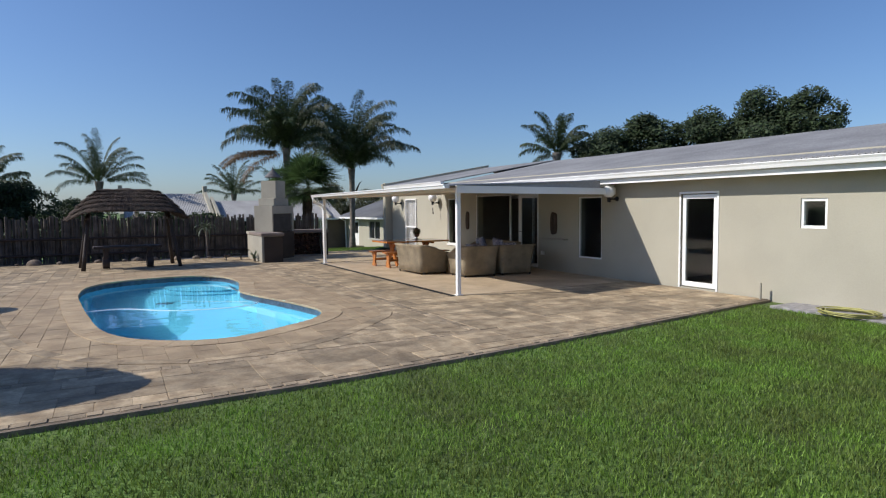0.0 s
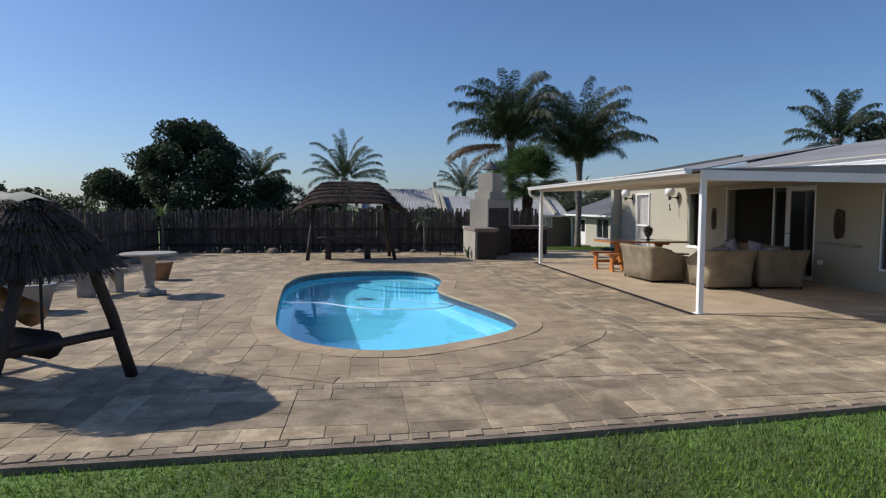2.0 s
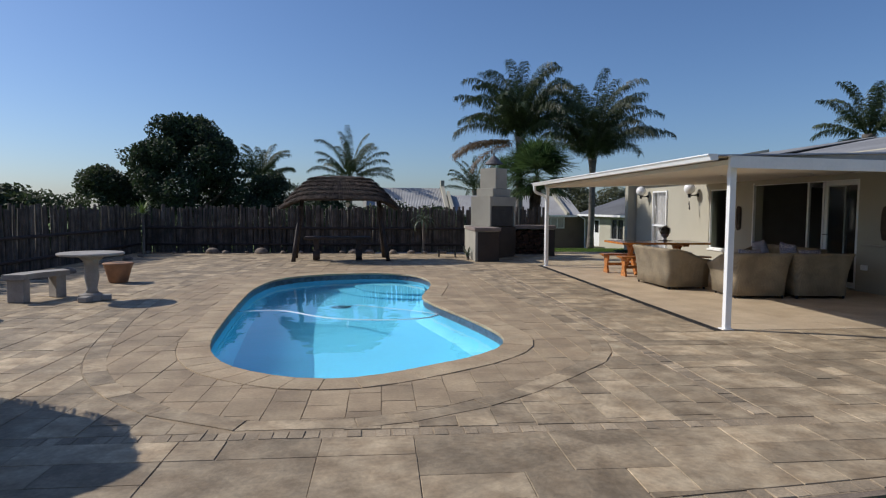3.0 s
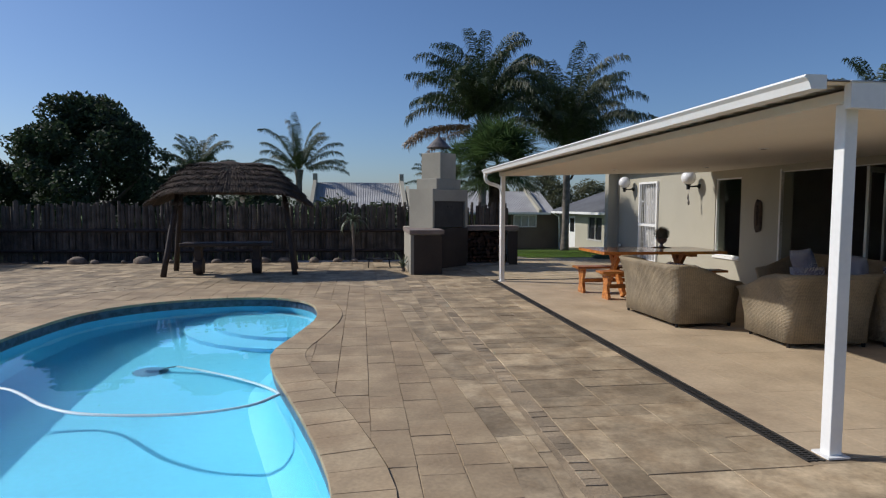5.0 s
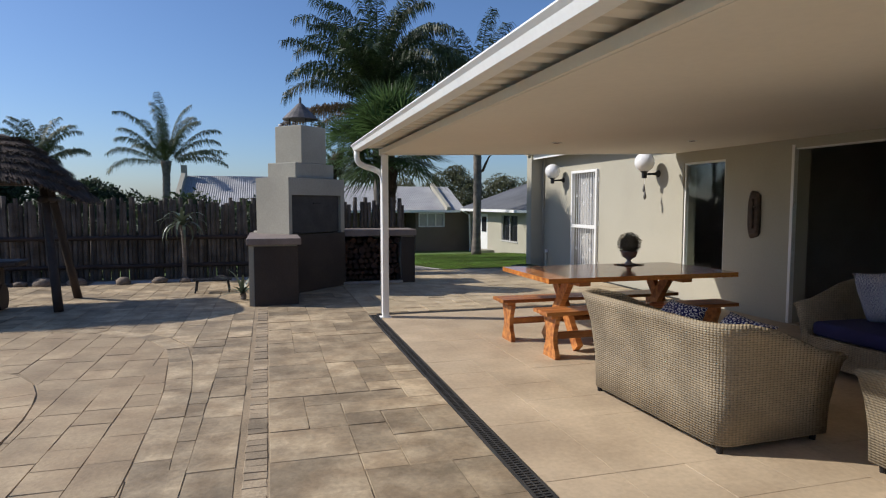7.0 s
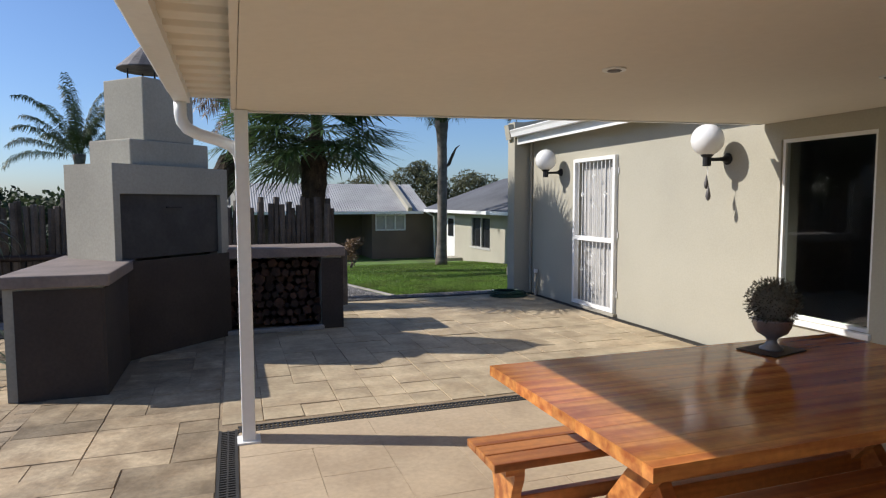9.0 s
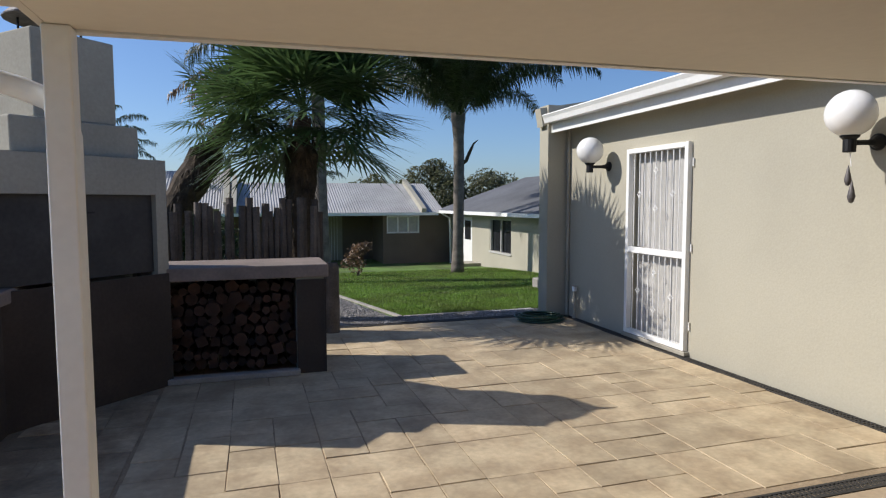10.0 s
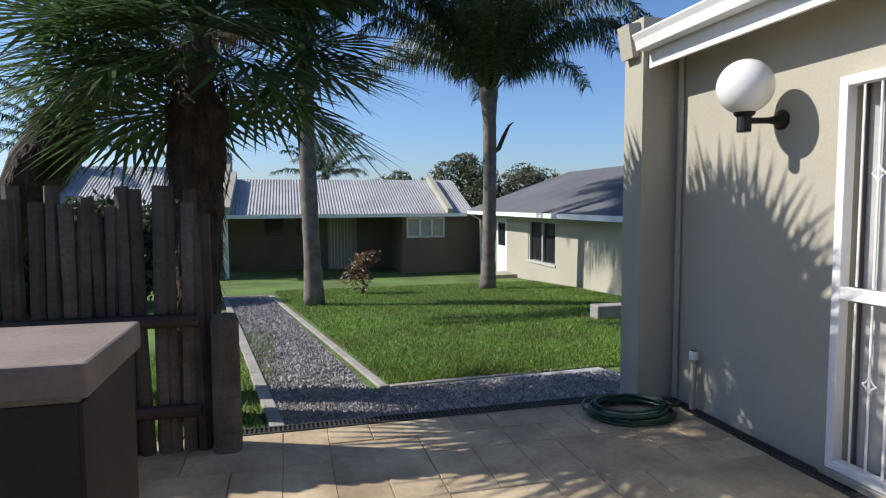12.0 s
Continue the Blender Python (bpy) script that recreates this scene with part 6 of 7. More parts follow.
# ---- houses behind ----
def far_house():
    h = empty("far_house", pose(11.2, 33.8, 0), "low taupe house with a grey corrugated roof across the rear lawn", "house")
    o = h.matrix_basis.translation
    fz = -1.3

    def loc(*pairs):
        return [(Vector(a) - o, Vector(b) - o) for a, b in pairs]

    def joined(pairs):
        """One solid of butted boxes, with the inner faces welded away."""
        bm = boxes(*pairs)
        bmesh.ops.remove_doubles(bm, verts=bm.verts, dist=1e-4)
        return bm
    # west-facing wing with door and window
    X = 11.2
    wy0, wy1, wz0, wz1 = 27.55, 29.35, -0.10, 1.0
    dy0, dy1, dz1 = 31.1, 32.15, 0.98
    gz = -0.62
    part("wall", joined(loc(((X, 23.0, fz), (X + 0.22, wy0, 1.20)), ((X, wy0, fz), (X + 0.22, wy1, wz0)), ((X, wy0, wz1), (X + 0.22, wy1, 1.20)), ((X, wy1, fz), (X + 0.22, dy0, 1.20)), ((X, dy0, dz1), (X + 0.22, dy1, 1.20)), ((X, dy1, fz), (X + 0.22, 33.8, 1.20)))), PLASTER, h, "sunlit taupe plaster wall")
    w = part("window", boxes(*loc(((X + 0.02, wy0, wz0), (X + 0.08, wy0 + 0.06, wz1)), ((X + 0.02, wy1 - 0.06, wz0), (X + 0.08, wy1, wz1)), ((X + 0.02, wy0 + 0.06, wz1 - 0.06), (X + 0.08, wy1 - 0.06, wz1)), ((X - 0.03, wy0 - 0.03, wz0 - 0.06), (X + 0.08, wy1 + 0.03, wz0)), ((X + 0.02, wy0 + 0.85, wz0), (X + 0.07, wy0 + 0.91, wz1)))), CURTAIN, h, "pale-framed window with a pale sill")
    part("pane", boxes(*loc(((X + 0.10, wy0 + 0.02, wz0), (X + 0.11, wy1 - 0.02, wz1)))), DARKGLASS, w)
    d = part("door", boxes(*loc(((X + 0.03, dy0, -0.80), (X + 0.08, dy1, dz1))), bevel=0.004), WHITE, h, "white half-glazed door")
    part("pane", boxes(*loc(((X + 0.01, dy0 + 0.22, 0.15), (X + 0.029, dy1 - 0.22, 0.85)))), DARKGLASS, d)
    part("step", boxes(*loc(((X - 0.7, dy0 - 0.9, -1.2), (X, dy0 - 0.02, -0.62)))), BRAAI, h)
    # long wing facing the lawn, its shade put into a darker wall colour
    Y = 33.8
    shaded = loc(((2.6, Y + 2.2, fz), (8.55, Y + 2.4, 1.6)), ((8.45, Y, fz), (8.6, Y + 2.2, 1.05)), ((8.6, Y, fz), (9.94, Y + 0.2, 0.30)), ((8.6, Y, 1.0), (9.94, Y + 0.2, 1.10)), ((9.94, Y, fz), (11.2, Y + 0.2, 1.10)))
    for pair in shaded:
        part("wall", boxes(pair), SHADED_PLASTER, h, "plaster wall under the porch roof, coloured dark brown for its shade")
    w = part("window", boxes(*loc(((8.6, Y + 0.03, 0.30), (8.66, Y + 0.10, 1.0)), ((9.88, Y + 0.03, 0.30), (9.94, Y + 0.10, 1.0)), ((9.03, Y + 0.03, 0.30), (9.09, Y + 0.10, 1.0)), ((9.45, Y + 0.03, 0.30), (9.51, Y + 0.10, 1.0)), ((8.66, Y + 0.03, 0.94), (9.88, Y + 0.10, 1.0)), ((8.66, Y + 0.03, 0.30), (9.88, Y + 0.10, 0.36)))), WHITE, h, "white-framed window with drawn curtains")
    part("pane", boxes(*loc(((8.62, Y + 0.12, 0.3), (9.92, Y + 0.14, 1.0)))), CURTAIN, w)
    d = part("door", boxes(*loc(((6.1, Y + 2.14, -1.1), (7.15, Y + 2.195, 0.98)))), BRAAI, h, "barred porch door")
    for k in range(7):
        part("bar", boxes(*loc(((6.2 + k * 0.12, Y + 2.10, -1.1), (6.215 + k * 0.12, Y + 2.115, 0.95)))), WHITE, d)
    part("window", boxes(*loc(((3.9, Y + 2.16, 0.35), (5.1, Y + 2.195, 0.98)))), DARKGLASS, h)
    part("post", boxes(*loc(((2.75, Y - 0.05, fz), (2.87, Y + 0.07, 1.05)))), WHITE, h)
    # unseen slab added below the roof to keep light off the porch wall
    part("porch_shade_slab", boxes(*loc(((2.6, Y - 0.3, 1.06), (8.45, Y + 2.2, 1.10)))), CEIL, h)
    # roofs, gutters, barge boards
    def sheet(u0, u1, run, mat, label):
        ob = corrugated("roof", u0, u1, run, mat, label, wave=0.10, amp=0.012)
        ob.parent = h
        ob.matrix_basis = Matrix.Translation(-o)
        for key in ("category", "kind"):
            if key in ob:
                del ob[key]
        return ob
    sheet((2.4, Y - 0.35, 1.14), (10.9, Y - 0.35, 1.14), (0, 3.2, 1.22), ROOF, "pale grey corrugated roof")
    sheet((10.75, 34.0, 1.22), (10.75, 22.6, 1.22), (3.9, 0, 1.35), ROOF_DARK, "dark grey corrugated roof")
    part("parapet", boxes(((-0.09, -0.1, 0.0), (0.09, 3.4, 0.2)), m=Matrix.Translation(Vector((10.0, Y - 0.35, 1.14)) - o) @ pose(0, 0, 0, 20.9, 0, 0)), PLASTER, h, "plastered parapet across the roof")
    part("parapet", boxes(((-0.09, -0.1, 0.0), (0.09, 3.4, 0.3)), m=Matrix.Translation(Vector((2.9, Y - 0.35, 1.14)) - o) @ pose(0, 0, 0, 20.9, 0, 0)), PLASTER, h)
    part("gutter", boxes(*loc(((2.4, Y - 0.47, 1.02), (10.6, Y - 0.36, 1.13)))), WHITE, h, "white gutter")
    part("gutter", boxes(*loc(((10.62, 22.6, 1.10), (10.74, 33.4, 1.21)))), WHITE, h, "white gutter")
    part("downpipe", tube(bmesh.new(), [Vector(p) - o for p in ((10.7, 33.3, 1.1), (11.05, 33.3, 0.9), (11.1, 33.3, -1.0))], 0.04, 8), WHITE, h)
    # taller wing at the left with a stepped parapet
    part("wall", boxes(*loc(((-2.2, 34.8, fz), (2.6, 35.0, 1.3)))), PLASTER, h)
    sheet((-2.4, 34.4, 1.30), (2.55, 34.4, 1.30), (0, 3.4, 1.55), ROOF, "pale corrugated roof of the taller wing")
    part("parapet", boxes(((-0.1, -0.1, 0.0), (0.1, 3.7, 0.32)), m=Matrix.Translation(Vector((2.62, 34.4, 1.30)) - o) @ pose(0, 0, 0, 24.5, 0, 0)), PLASTER, h)
    part("parapet", boxes(((-0.1, -0.1, 0.0), (0.1, 3.7, 0.32)), m=Matrix.Translation(Vector((-2.45, 34.4, 1.30)) - o) @ pose(0, 0, 0, 24.5, 0, 0)), PLASTER, h)
    for x in (2.62, -2.45):
        part("chimney", boxes(*loc(((x - 0.12, 37.3, 2.6), (x + 0.12, 37.75, 3.35)))), PLASTER, h)


# darkened stand-in for the house plaster where the far wing is shaded
SHADED_PLASTER = material("shaded_plaster", (0.17, 0.13, 0.10), 0.9, vary=0.15, scale=0.8, fine=40, bump=0.1)
DARKGLASS = material("dark_glass", (0.02, 0.022, 0.025), 0.08, vary=0.1, bump=0.0, spec=0.6)
far_house()


# ---- gravel path, kerbs, shrub and block at the rear lawn ----
def strip(name, pts, w, z_off, mat, label, category):
    v, f = [], []
    for i, (x, y) in enumerate(pts):
        a, b = Vector(pts[max(i - 1, 0)]), Vector(pts[min(i + 1, len(pts) - 1)])
        t = (b - a).normalized()
        nx, ny = -t.y, t.x
        for s in (-1, 1):
            px, py = x + nx * w / 2 * s, y + ny * w / 2 * s
            v.append((px, py, ground_z(px, py) + z_off))
    for i in range(len(pts) - 1):
        f.append((2 * i, 2 * i + 1, 2 * i + 3, 2 * i + 2))
    return tagged(mesh(name, v, f, mat), label, category, kind="structure")


path_pts = [(5.10 - 0.13 * k, 17.45 + k * 1.0) for k in range(11)]
strip("gravel_path", path_pts, 0.86, 0.012, GRAVEL, "grey gravel garden path across the rear lawn", "path")
strip("gravel_band", [(4.6, 17.95), (5.6, 17.98), (6.6, 18.06), (7.7, 18.16)], 1.05, 0.016, GRAVEL, "grey gravel band beside the paved yard", "gravel")


def stones(name, spots, n, size, seed, label):
    rnd = random.Random(seed)
    v, f = [], []
    for k in range(n):
        x, y = spots(rnd)
        z = ground_z(x, y) + 0.016
        s = size * rnd.uniform(0.6, 1.4)
        i = len(v)
        a = rnd.uniform(0, 6.28)
        for q in range(3):
            v.append((x + s * math.cos(a + q * 2.1), y + s * math.sin(a + q * 2.1), z - 0.004))
        v.append((x + rnd.uniform(-0.4, 0.4) * s, y + rnd.uniform(-0.4, 0.4) * s, z + s * rnd.uniform(0.6, 1.1)))
        f += [(i, i + 1, i + 3), (i + 1, i + 2, i + 3), (i + 2, i, i + 3)]
    tagged(mesh(name, v, f, GRAVEL), label, "gravel", kind="stuff")


def on_path(r):
    y = r.uniform(17.5, 27.3)
    return 5.10 - 0.13 * (y - 17.45) + r.uniform(-0.42, 0.42), y


stones("gravel_stones", on_path, 15000, 0.016, 2, "loose grey gravel stones on the path")
stones("gravel_stones", lambda r: (r.uniform(4.65, 7.7), r.uniform(17.46, 18.5)), 12000, 0.016, 3, "loose grey gravel stones beside the yard")


def kerb(name, a, b, w, h, label):
    n = max(1, int((Vector(b) - Vector(a)).length / 0.9))
    for k in range(n):
        p, q = Vector(a).lerp(Vector(b), k / n), Vector(a).lerp(Vector(b), (k + 1) / n)
        d = q - p
        zz = ground_z(p.x, p.y)
        ke = part("path_kerb", boxes(((0.004, -w / 2, -0.1), (d.length - 0.004, w / 2, h)), bevel=0.008), CONCRETE)
        ke.matrix_basis = pose(p.x, p.y, zz, 0, -math.degrees(math.atan2(ground_z(q.x, q.y) - zz, d.length)), math.degrees(math.atan2(d.y, d.x)))
        tagged(ke, label, "kerb", "kerb stones of the gravel path")


kerb("path_kerb", (4.66, 17.42), (3.36, 27.2), 0.10, 0.045, "low pale concrete kerb stone beside the gravel path")
kerb("path_kerb", (5.52, 18.55), (4.32, 27.2), 0.08, 0.025, "low pale concrete kerb stone beside the gravel path")
kerb("path_kerb", (5.58, 18.62), (7.9, 18.80), 0.07, 0.012, "low pale concrete kerb stone between gravel and lawn")
block = part("garden_block", boxes(((0, 0, -0.1), (0.8, 0.26, 0.2)), bevel=0.02), CONCRETE)
block.matrix_basis = pose(9.2, 21.6, ground_z(9, 21.6))
tagged(block, "low pale concrete planter block on the rear lawn", "planter block")
tree("dry_shrub", 6.3, 27.0, ground_z(6.3, 27), 0.4, 0.03, clumps(0.4, 0.4, 0.2, 0.95, 10, 0.22, 90), 900, 0.04, DRYLEAF, 91, "dry reddish shrub before the far house", "shrub")

# gate beside the fence: post, rails and short pickets
gp = empty("garden_gate_post", pose(4.36, 17.10, -0.15), "thick weathered gate post at the end of the fence", "post")
bm = bmesh.new()
tube(bm, [(0, 0, 0), (0, 0, 0.93), (0, 0, 0.97)], [0.085, 0.08, 0.06], 14)
part("post", bm, POLE, gp)


# ---- grass blades ----
def blades(name, n, area_of, h, seed, label, wide=0.0035):
    r = np.random.default_rng(seed)
    x, y = area_of(r, n)
    n = len(x)
    z = np.array([ground_z(a, b) for a, b in zip(x, y)])
    ang = r.uniform(0, 6.283, n)
    hh = h * r.uniform(0.5, 1.3, n)
    lean = r.uniform(0.1, 0.9, n) * hh
    la = r.uniform(0, 6.283, n)
    v = np.empty((n * 3, 3))
    v[0::3] = np.stack([x - wide * np.cos(ang), y - wide * np.sin(ang), z - 0.005], 1)
    v[1::3] = np.stack([x + wide * np.cos(ang), y + wide * np.sin(ang), z - 0.005], 1)
    v[2::3] = np.stack([x + lean * np.cos(la), y + lean * np.sin(la), z + hh], 1)
    me = bpy.data.meshes.new(name)
    me.from_pydata(v.tolist(), [], np.arange(n * 3).reshape(-1, 3).tolist())
    me.materials.append(BLADE)
    tagged(new(name, me), label, "grass", kind="stuff")


def front_area(r, n):
    x = r.uniform(-7, 7.0, n * 2)
    d = r.uniform(0, 1, n * 2) ** 0.8
    e = np.interp(x, (-9.5, -4.8, -2.6, -1.1, 1.2, 2.7, 4.0, 6.6, 7.6), (-1.30, -1.16, -1.05, -0.99, -0.75, -0.57, -0.36, 0.0, 0.13)) - 0.05
    y = e - d * 6.2
    return x[:n], y[:n]


def rear_area(r, n):
    x, y = r.uniform(4.4, 11.1, n * 2), 18.7 + 10.0 * r.uniform(0, 1, n * 2) ** 1.5
    k = x > 5.60 - 0.13 * (y - 18.55)
    return x[k][:n], y[k][:n]


blades("grass", 330000, front_area, 0.042, 4, "short kikuyu lawn blades before the paving", 0.005)
blades("grass", 110000, rear_area, 0.04, 5, "short sunlit lawn blades across the rear garden", 0.006)
blades("grass", 9000, lambda r, n: (r.uniform(3.2, 4.55, n), r.uniform(17.5, 22, n)), 0.05, 6, "lawn blades along the gravel path", 0.006)


# ---- paving pieces, last ----
def slab_mesh_data(poly, z, lift, inset=0.005, deep=0.03):
    """Verts and faces of one slab: chamfered top, sides down into the joint."""
    n = len(poly)
    cx, cy = sum(p[0] for p in poly) / n, sum(p[1] for p in poly) / n
    v = [(x, y, z - deep) for x, y in poly] + [(x, y, z + lift - 0.005) for x, y in poly]
    for x, y in poly:
        d = max(math.hypot(x - cx, y - cy), 1e-3)
        k = 1 - min(inset * 1.4 / d, 0.3)
        v.append((cx + (x - cx) * k, cy + (y - cy) * k, z + lift))
    f = [tuple(range(2 * n, 3 * n))]
    for i in range(n):
        j = (i + 1) % n
        f += [(i, j, n + j, n + i), (n + i, n + j, 2 * n + j, 2 * n + i)]
    return v, f


class Layer:
    """Collects slabs: some as objects of their own, the rest in one mesh."""

    def __init__(self, parent, name, mat, stretch, limit=300, inset=0.0025):
        self.inset = inset
        self.parent, self.name, self.mat, self.stretch, self.limit = parent, name, mat, stretch, limit
        self.v, self.f, self.made = [], [], 0

    def add(self, poly, z, lift):
        if len(poly) < 3 or area(poly) < 0.004:
            return
        v, f = slab_mesh_data(poly, z, lift, self.inset)
        cx, cy = sum(p[0] for p in poly) / len(poly), sum(p[1] for p in poly) / len(poly)
        x0, x1, y0, y1 = self.stretch
        if self.made < self.limit and x0 < cx < x1 and y0 < cy < y1:
            mesh(self.name, v, f, self.mat, self.parent)
            self.made += 1
        else:
            k = len(self.v)
            self.v += v
            self.f += [tuple(i + k for i in q) for q in f]

    def done(self):
        if self.f:
            ob = mesh(self.name + "_field", self.v, self.f, self.mat, self.parent)
            tagged(ob, kind="stuff")


def shrink(x0, y0, x1, y1, g, rnd, jit=0.004):
    j = lambda: rnd.uniform(-jit, jit)
    return [(x0 + g + j(), y0 + g + j()), (x1 - g + j(), y0 + g + j()), (x1 - g + j(), y1 - g + j()), (x0 + g + j(), y1 - g + j())]


def near_loop(loop, x, y):
    best, bi = 1e9, 0
    for i, (a, b) in enumerate(loop):
        d = (a - x) ** 2 + (b - y) ** 2
        if d < best:
            best, bi = d, i
    a, b = Vector(loop[bi - 1]), Vector(loop[(bi + 1) % len(loop)])
    t = (b - a).normalized()
    return loop[bi], (t.y, -t.x), math.sqrt(best)


def cut(poly, loop, keep_out, gap=0.006):
    """Trims a slab against a curve along its nearest tangent."""
    if len(poly) < 3:
        return []
    cx, cy = sum(p[0] for p in poly) / len(poly), sum(p[1] for p in poly) / len(poly)
    p, nrm, d = near_loop(loop, cx, cy)
    reach = max(math.hypot(q[0] - cx, q[1] - cy) for q in poly)
    within = inside(loop, cx, cy)
    if d > reach:
        return poly if within != keep_out else []
    s = 1 if keep_out else -1
    return clip(poly, p[0] + nrm[0] * s * gap, p[1] + nrm[1] * s * gap, nrm[0] * s, nrm[1] * s)


def ashlar(x0, y0, x1, y1, unit, seed, big=(1, 1, 2, 2, 3)):
    """A random rectangular laying pattern on a unit grid."""
    rnd = random.Random(seed)
    nx, ny = max(1, round((x1 - x0) / unit)), max(1, round((y1 - y0) / unit))
    ux, uy = (x1 - x0) / nx, (y1 - y0) / ny
    used = set()
    out = []
    for j in range(ny):
        for i in range(nx):
            if (i, j) in used:
                continue
            w, h = rnd.choice(big), rnd.choice((1, 1, 2, 2))
            while w > 1 and (i + w > nx or any((i + a, j) in used for a in range(w))):
                w -= 1
            while h > 1 and (j + h > ny or any((i + a, j + b) in used for a in range(w) for b in range(h))):
                h -= 1
            used.update((i + a, j + b) for a in range(w) for b in range(h))
            out.append((x0 + i * ux, y0 + j * uy, x0 + (i + w) * ux, y0 + (j + h) * uy))
    return out


rnd = random.Random(21)
slabs = Layer(paving, "slab", SLAB, (1.0, 2.8, 1.5, 14.0), 300)
pale = Layer(paving, "patio_slab", SLAB_PALE, (2.9, 7.5, 3.4, 12.5), 220, 0.0012)
north = Layer(paving, "yard_slab", SLAB_YARD, (3.0, 7.6, 12.3, 17.4), 200)
# broad laid border between the drain and the cobble strip, and the front band
for r in ashlar(1.49, 0.40, 2.74, 17.25, 0.235, 1, (1, 2, 2, 3)):
    if r[1] < 13.3 or r[0] > 1.95:
        slabs.add(shrink(*r, 0.002, rnd), 0, rnd.uniform(-0.002, 0.003))
for r in ashlar(-9.2, -1.6, 7.5, 0.25, 0.30, 2):
    q = shrink(*r, 0.002, rnd)
    cx = (r[0] + r[2]) / 2
    slope = (edge_y(r[2]) - edge_y(r[0])) / (r[2] - r[0])
    slabs.add(clip(q, cx, edge_y(cx) + 0.13, -slope, 1), 0, rnd.uniform(-0.002, 0.003))
for r in ashlar(1.49, 0.25, 7.5, 3.46, 0.29, 4):
    if r[1] >= 0.45 or r[0] > 1.5:
        if not (r[2] < 2.80 and r[1] > 0.44):
            slabs.add(shrink(*r, 0.002, rnd), 0, rnd.uniform(-0.002, 0.003))
for r in ashlar(2.865, 3.52, 7.5, 12.235, 0.42, 7, (1, 1, 2)):
    pale.add(shrink(*r, 0.0006, rnd, 0.0004), 0, rnd.uniform(-0.0008, 0.0008))
for r in ashlar(2.76, 12.42, 7.42, 17.3, 0.27, 8, (1, 1, 2)):
    north.add(shrink(*r, 0.003, rnd), 0, rnd.uniform(-0.003, 0.003))
# long courses round the pool, cut by the curved band and the coping
courses = Layer(paving, "course_slab", SLAB, (-0.6, 1.4, 0.5, 11.0), 280)
inner_courses = Layer(paving, "inner_slab", COURSE, (-0.6, 1.2, 0.7, 10.8), 260, 0.002)
BAND = offset(ARC, 0.2)
band = Layer(paving, "band_slab", SLAB, (-9, 9, -2, 18), 120)
acc, start, end = 0.0, 0, 0
step = 0.4
for i in range(len(ARC)):
    a, b = ARC[i], ARC[(i + 1) % len(ARC)]
    acc += math.hypot(a[0] - b[0], a[1] - b[1])
    if acc > step or i == len(ARC) - 1:
        j = (i + 1) % len(ARC)
        inn = offset(ARC, 0.003)
        q = [BAND[start], BAND[j], inn[j], inn[start]]
        cx, cy = sum(p[0] for p in q) / 4, sum(p[1] for p in q) / 4
        q = [(cx + (px - cx) * 0.992, cy + (py - cy) * 0.992) for px, py in q]
        if area(q) < 0:
            q.reverse()
        if cx < 1.3:
            band.add(clip(q, 0, 0.39, 0, 1), 0, rnd.uniform(-0.002, 0.004))
        start, acc, step = j, 0.0, rnd.choice((0.3, 0.45, 0.6))
band.done()
x = -9.2
while x < 1.30:
    w = rnd.uniform(0.25, 0.31)
    y = 0.44 - rnd.uniform(0, 0.3)
    while y < 16.6:
        h = rnd.choice((0.28, 0.30, 0.42, 0.45, 0.58))
        q = shrink(x, max(y, 0.39), min(x + w, 1.35), min(y + h, 16.6), 0.002, rnd)
        y += h
        courses.add(cut(q, BAND, True, 0.002), 0, rnd.uniform(-0.003, 0.003))
        q = cut(q, ARC, False, 0.004)
        if q:
            inner_courses.add(cut(q, COPE, True, 0.003), 0, rnd.uniform(-0.002, 0.002))
    x += w
# coping bricks
cope = Layer(paving, "coping_brick", COPING, (-5, 2, 0, 12), 300)
lens_ = [0.0]
for i in range(len(POOL)):
    a, b = POOL[i], POOL[(i + 1) % len(POOL)]
    lens_.append(lens_[-1] + math.hypot(a[0] - b[0], a[1] - b[1]))
cnt = int(lens_[-1] / 0.26)


def along(loop, s):
    s %= lens_[-1]
    i = int(np.searchsorted(lens_, s, side="right")) - 1
    i = min(i, len(POOL) - 1)
    t = (s - lens_[i]) / max(lens_[i + 1] - lens_[i], 1e-6)
    a, b = loop[i], loop[(i + 1) % len(loop)]
    return (a[0] + (b[0] - a[0]) * t, a[1] + (b[1] - a[1]) * t)


inner = offset(POOL, -0.035)
for k in range(cnt):
    s0, s1 = lens_[-1] * k / cnt + 0.002, lens_[-1] * (k + 1) / cnt - 0.002
    q = [along(COPE, s0), along(COPE, s1), along(inner, s1), along(inner, s0)]
    if area(q) < 0:
        q.reverse()
    cope.add(q, 0, 0.006 + rnd.uniform(-0.0015, 0.0015))
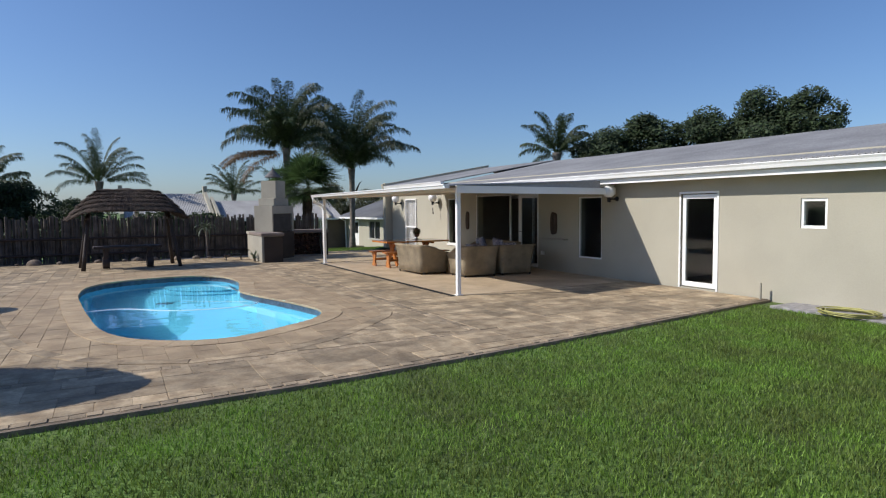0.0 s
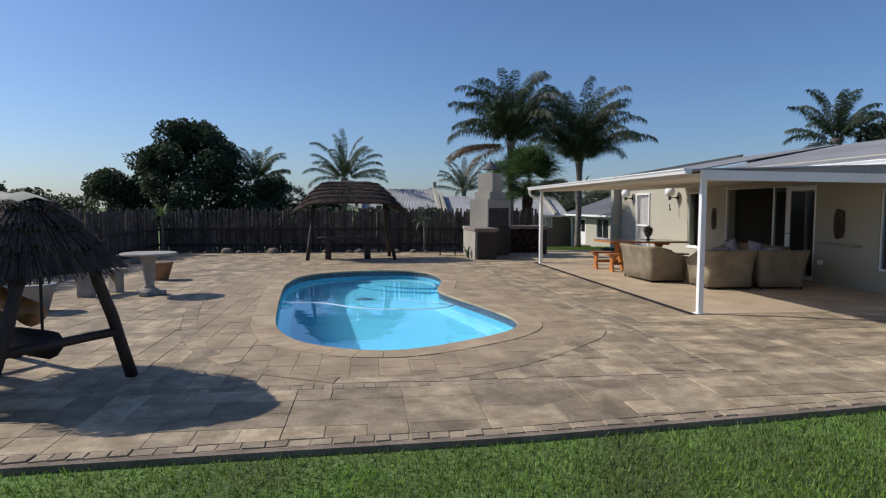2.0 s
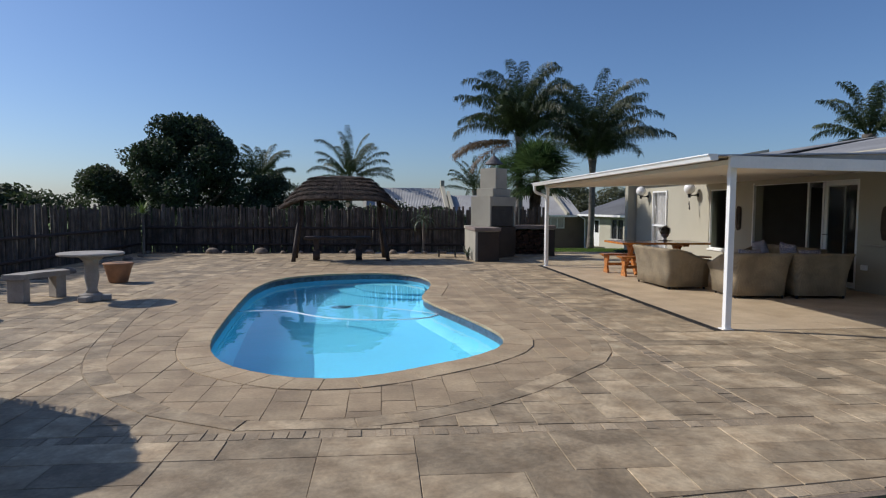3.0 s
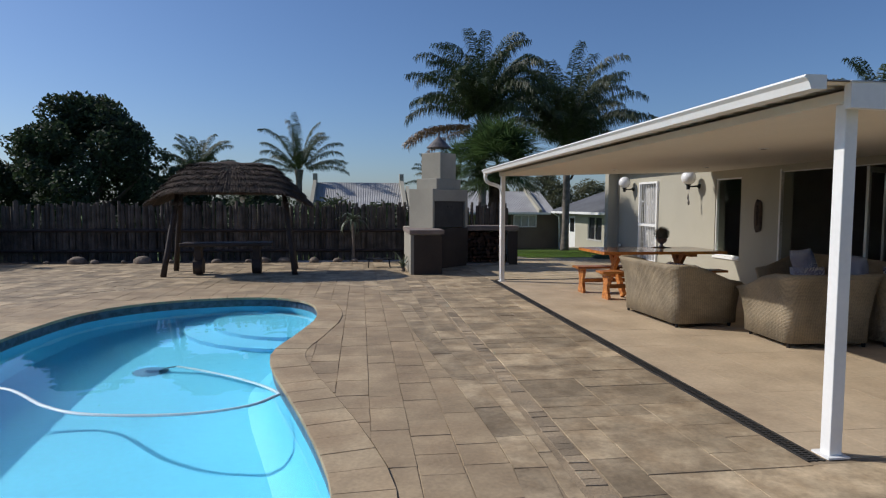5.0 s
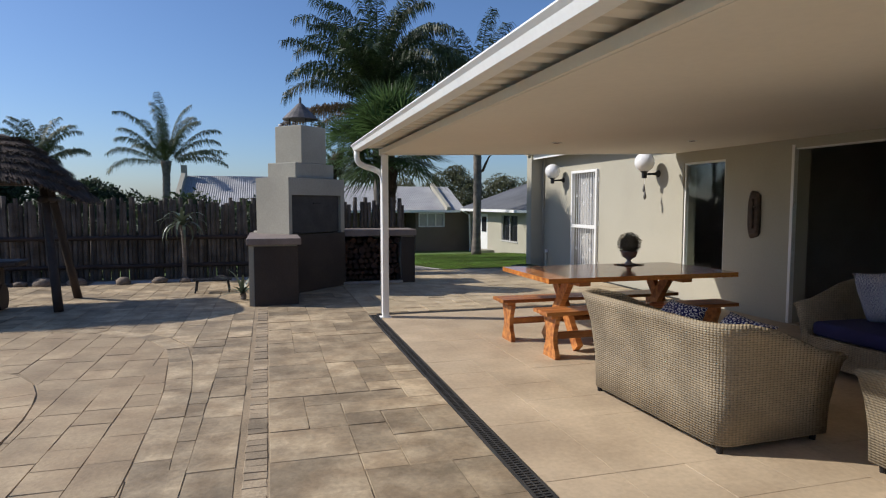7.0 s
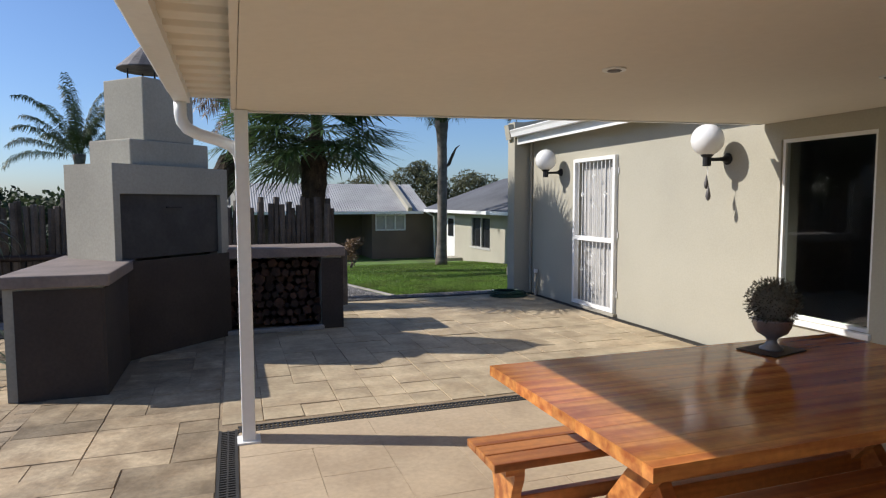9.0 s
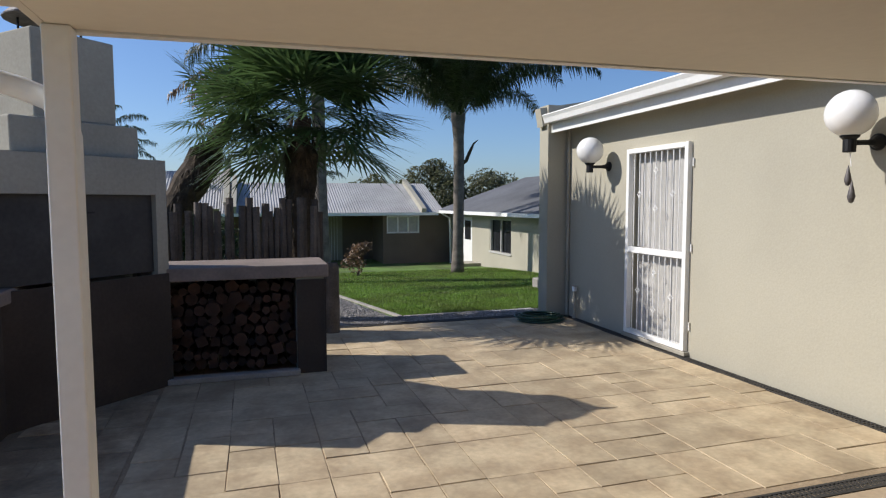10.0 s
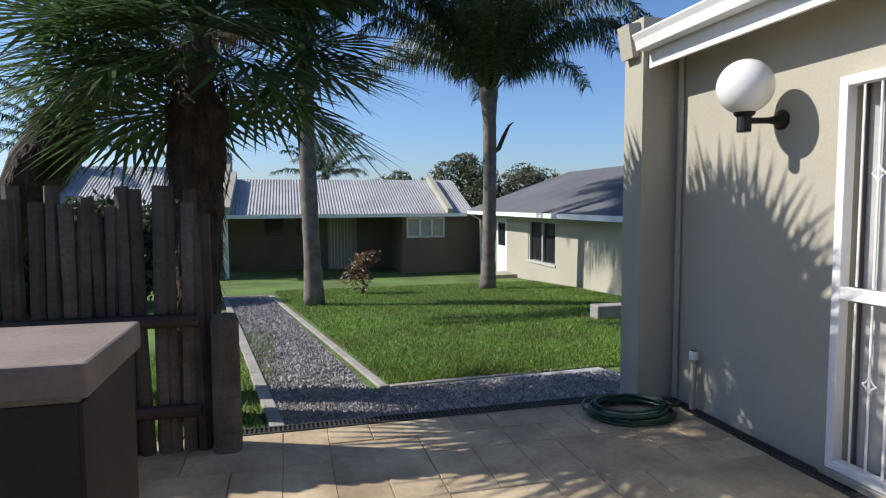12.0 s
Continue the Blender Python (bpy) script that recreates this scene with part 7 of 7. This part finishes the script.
# cobble strips
cob = Layer(paving, "cobble", COBBLE, (1.2, 1.6, 3.0, 14.0), 280)
y = 0.39
while y < 13.3:
    h = rnd.uniform(0.085, 0.11)
    for c in (1.355,):
        cob.add(shrink(c, y, c + 0.13, y + h, 0.004, rnd, 0.005), 0, rnd.uniform(-0.006, 0.002))
    y += h
x = -9.2
while x < 1.3:
    h = rnd.uniform(0.085, 0.11)
    for c in (0.255,):
        cob.add(shrink(x, c, x + h, c + 0.13, 0.004, rnd, 0.005), 0, rnd.uniform(-0.006, 0.002))
    x += h
x = -9.2
while x < 7.4:
    h = rnd.uniform(0.10, 0.16)
    y = edge_y(x + h / 2)
    cob.add([(p, q + 0.09 * (p - x)) for p, q in shrink(x, y, x + h, y + 0.12, 0.006, rnd, 0.006)], 0, rnd.uniform(-0.004, 0.006))
    x += h
for lay in (slabs, pale, north, courses, inner_courses, cope, cob):
    lay.done()


# ---- drain channels with slotted gratings ----
def drain(name, a, b, width=0.105):
    a, b = Vector((*a, 0)), Vector((*b, 0))
    d = b - a
    L = d.length
    root = empty(name, Matrix.Translation(a) @ Matrix.Rotation(math.atan2(d.y, d.x), 4, "Z"), "black slotted drain channel set into the paving", "drain", "drain channels", "structure")
    part("channel", boxes(((0, -width / 2, -0.06), (L, width / 2, -0.018))), GRATE, root)
    part("rim", boxes(((0, -width / 2 - 0.006, -0.04), (L, -width / 2 + 0.012, 0.003))), GRATE, root)
    part("rim", boxes(((0, width / 2 - 0.012, -0.04), (L, width / 2 + 0.006, 0.003))), GRATE, root)
    part("rim", boxes(((0, -0.005, -0.03), (L, 0.005, 0.001))), GRATE, root)
    me = None
    n = int(L / 0.03)
    v, f = [], []
    for k in range(n):
        x = k * 0.03 + 0.008
        i = len(v)
        v += [(x + p, q, r) for p in (0, 0.014) for q in (-width / 2 + 0.012, width / 2 - 0.012) for r in (-0.03, 0.002)]
        f += [tuple(i + c for c in q) for q in ((0, 2, 3, 1), (4, 5, 7, 6), (1, 3, 7, 5), (0, 1, 5, 4), (2, 6, 7, 3))]
    ob = mesh("grating_bar", v, f, GRATE, root, "black slotted grating bars")
    tagged(ob, kind="stuff")
    return root


drain("drain_1", (2.80, 3.50), (2.80, 12.30))
drain("drain_2", (2.86, 12.295), (7.46, 12.30))
drain("drain_3", (7.47, 12.4), (7.47, 17.3), 0.09)
drain("drain_4", (4.30, 17.36), (7.1, 17.42))
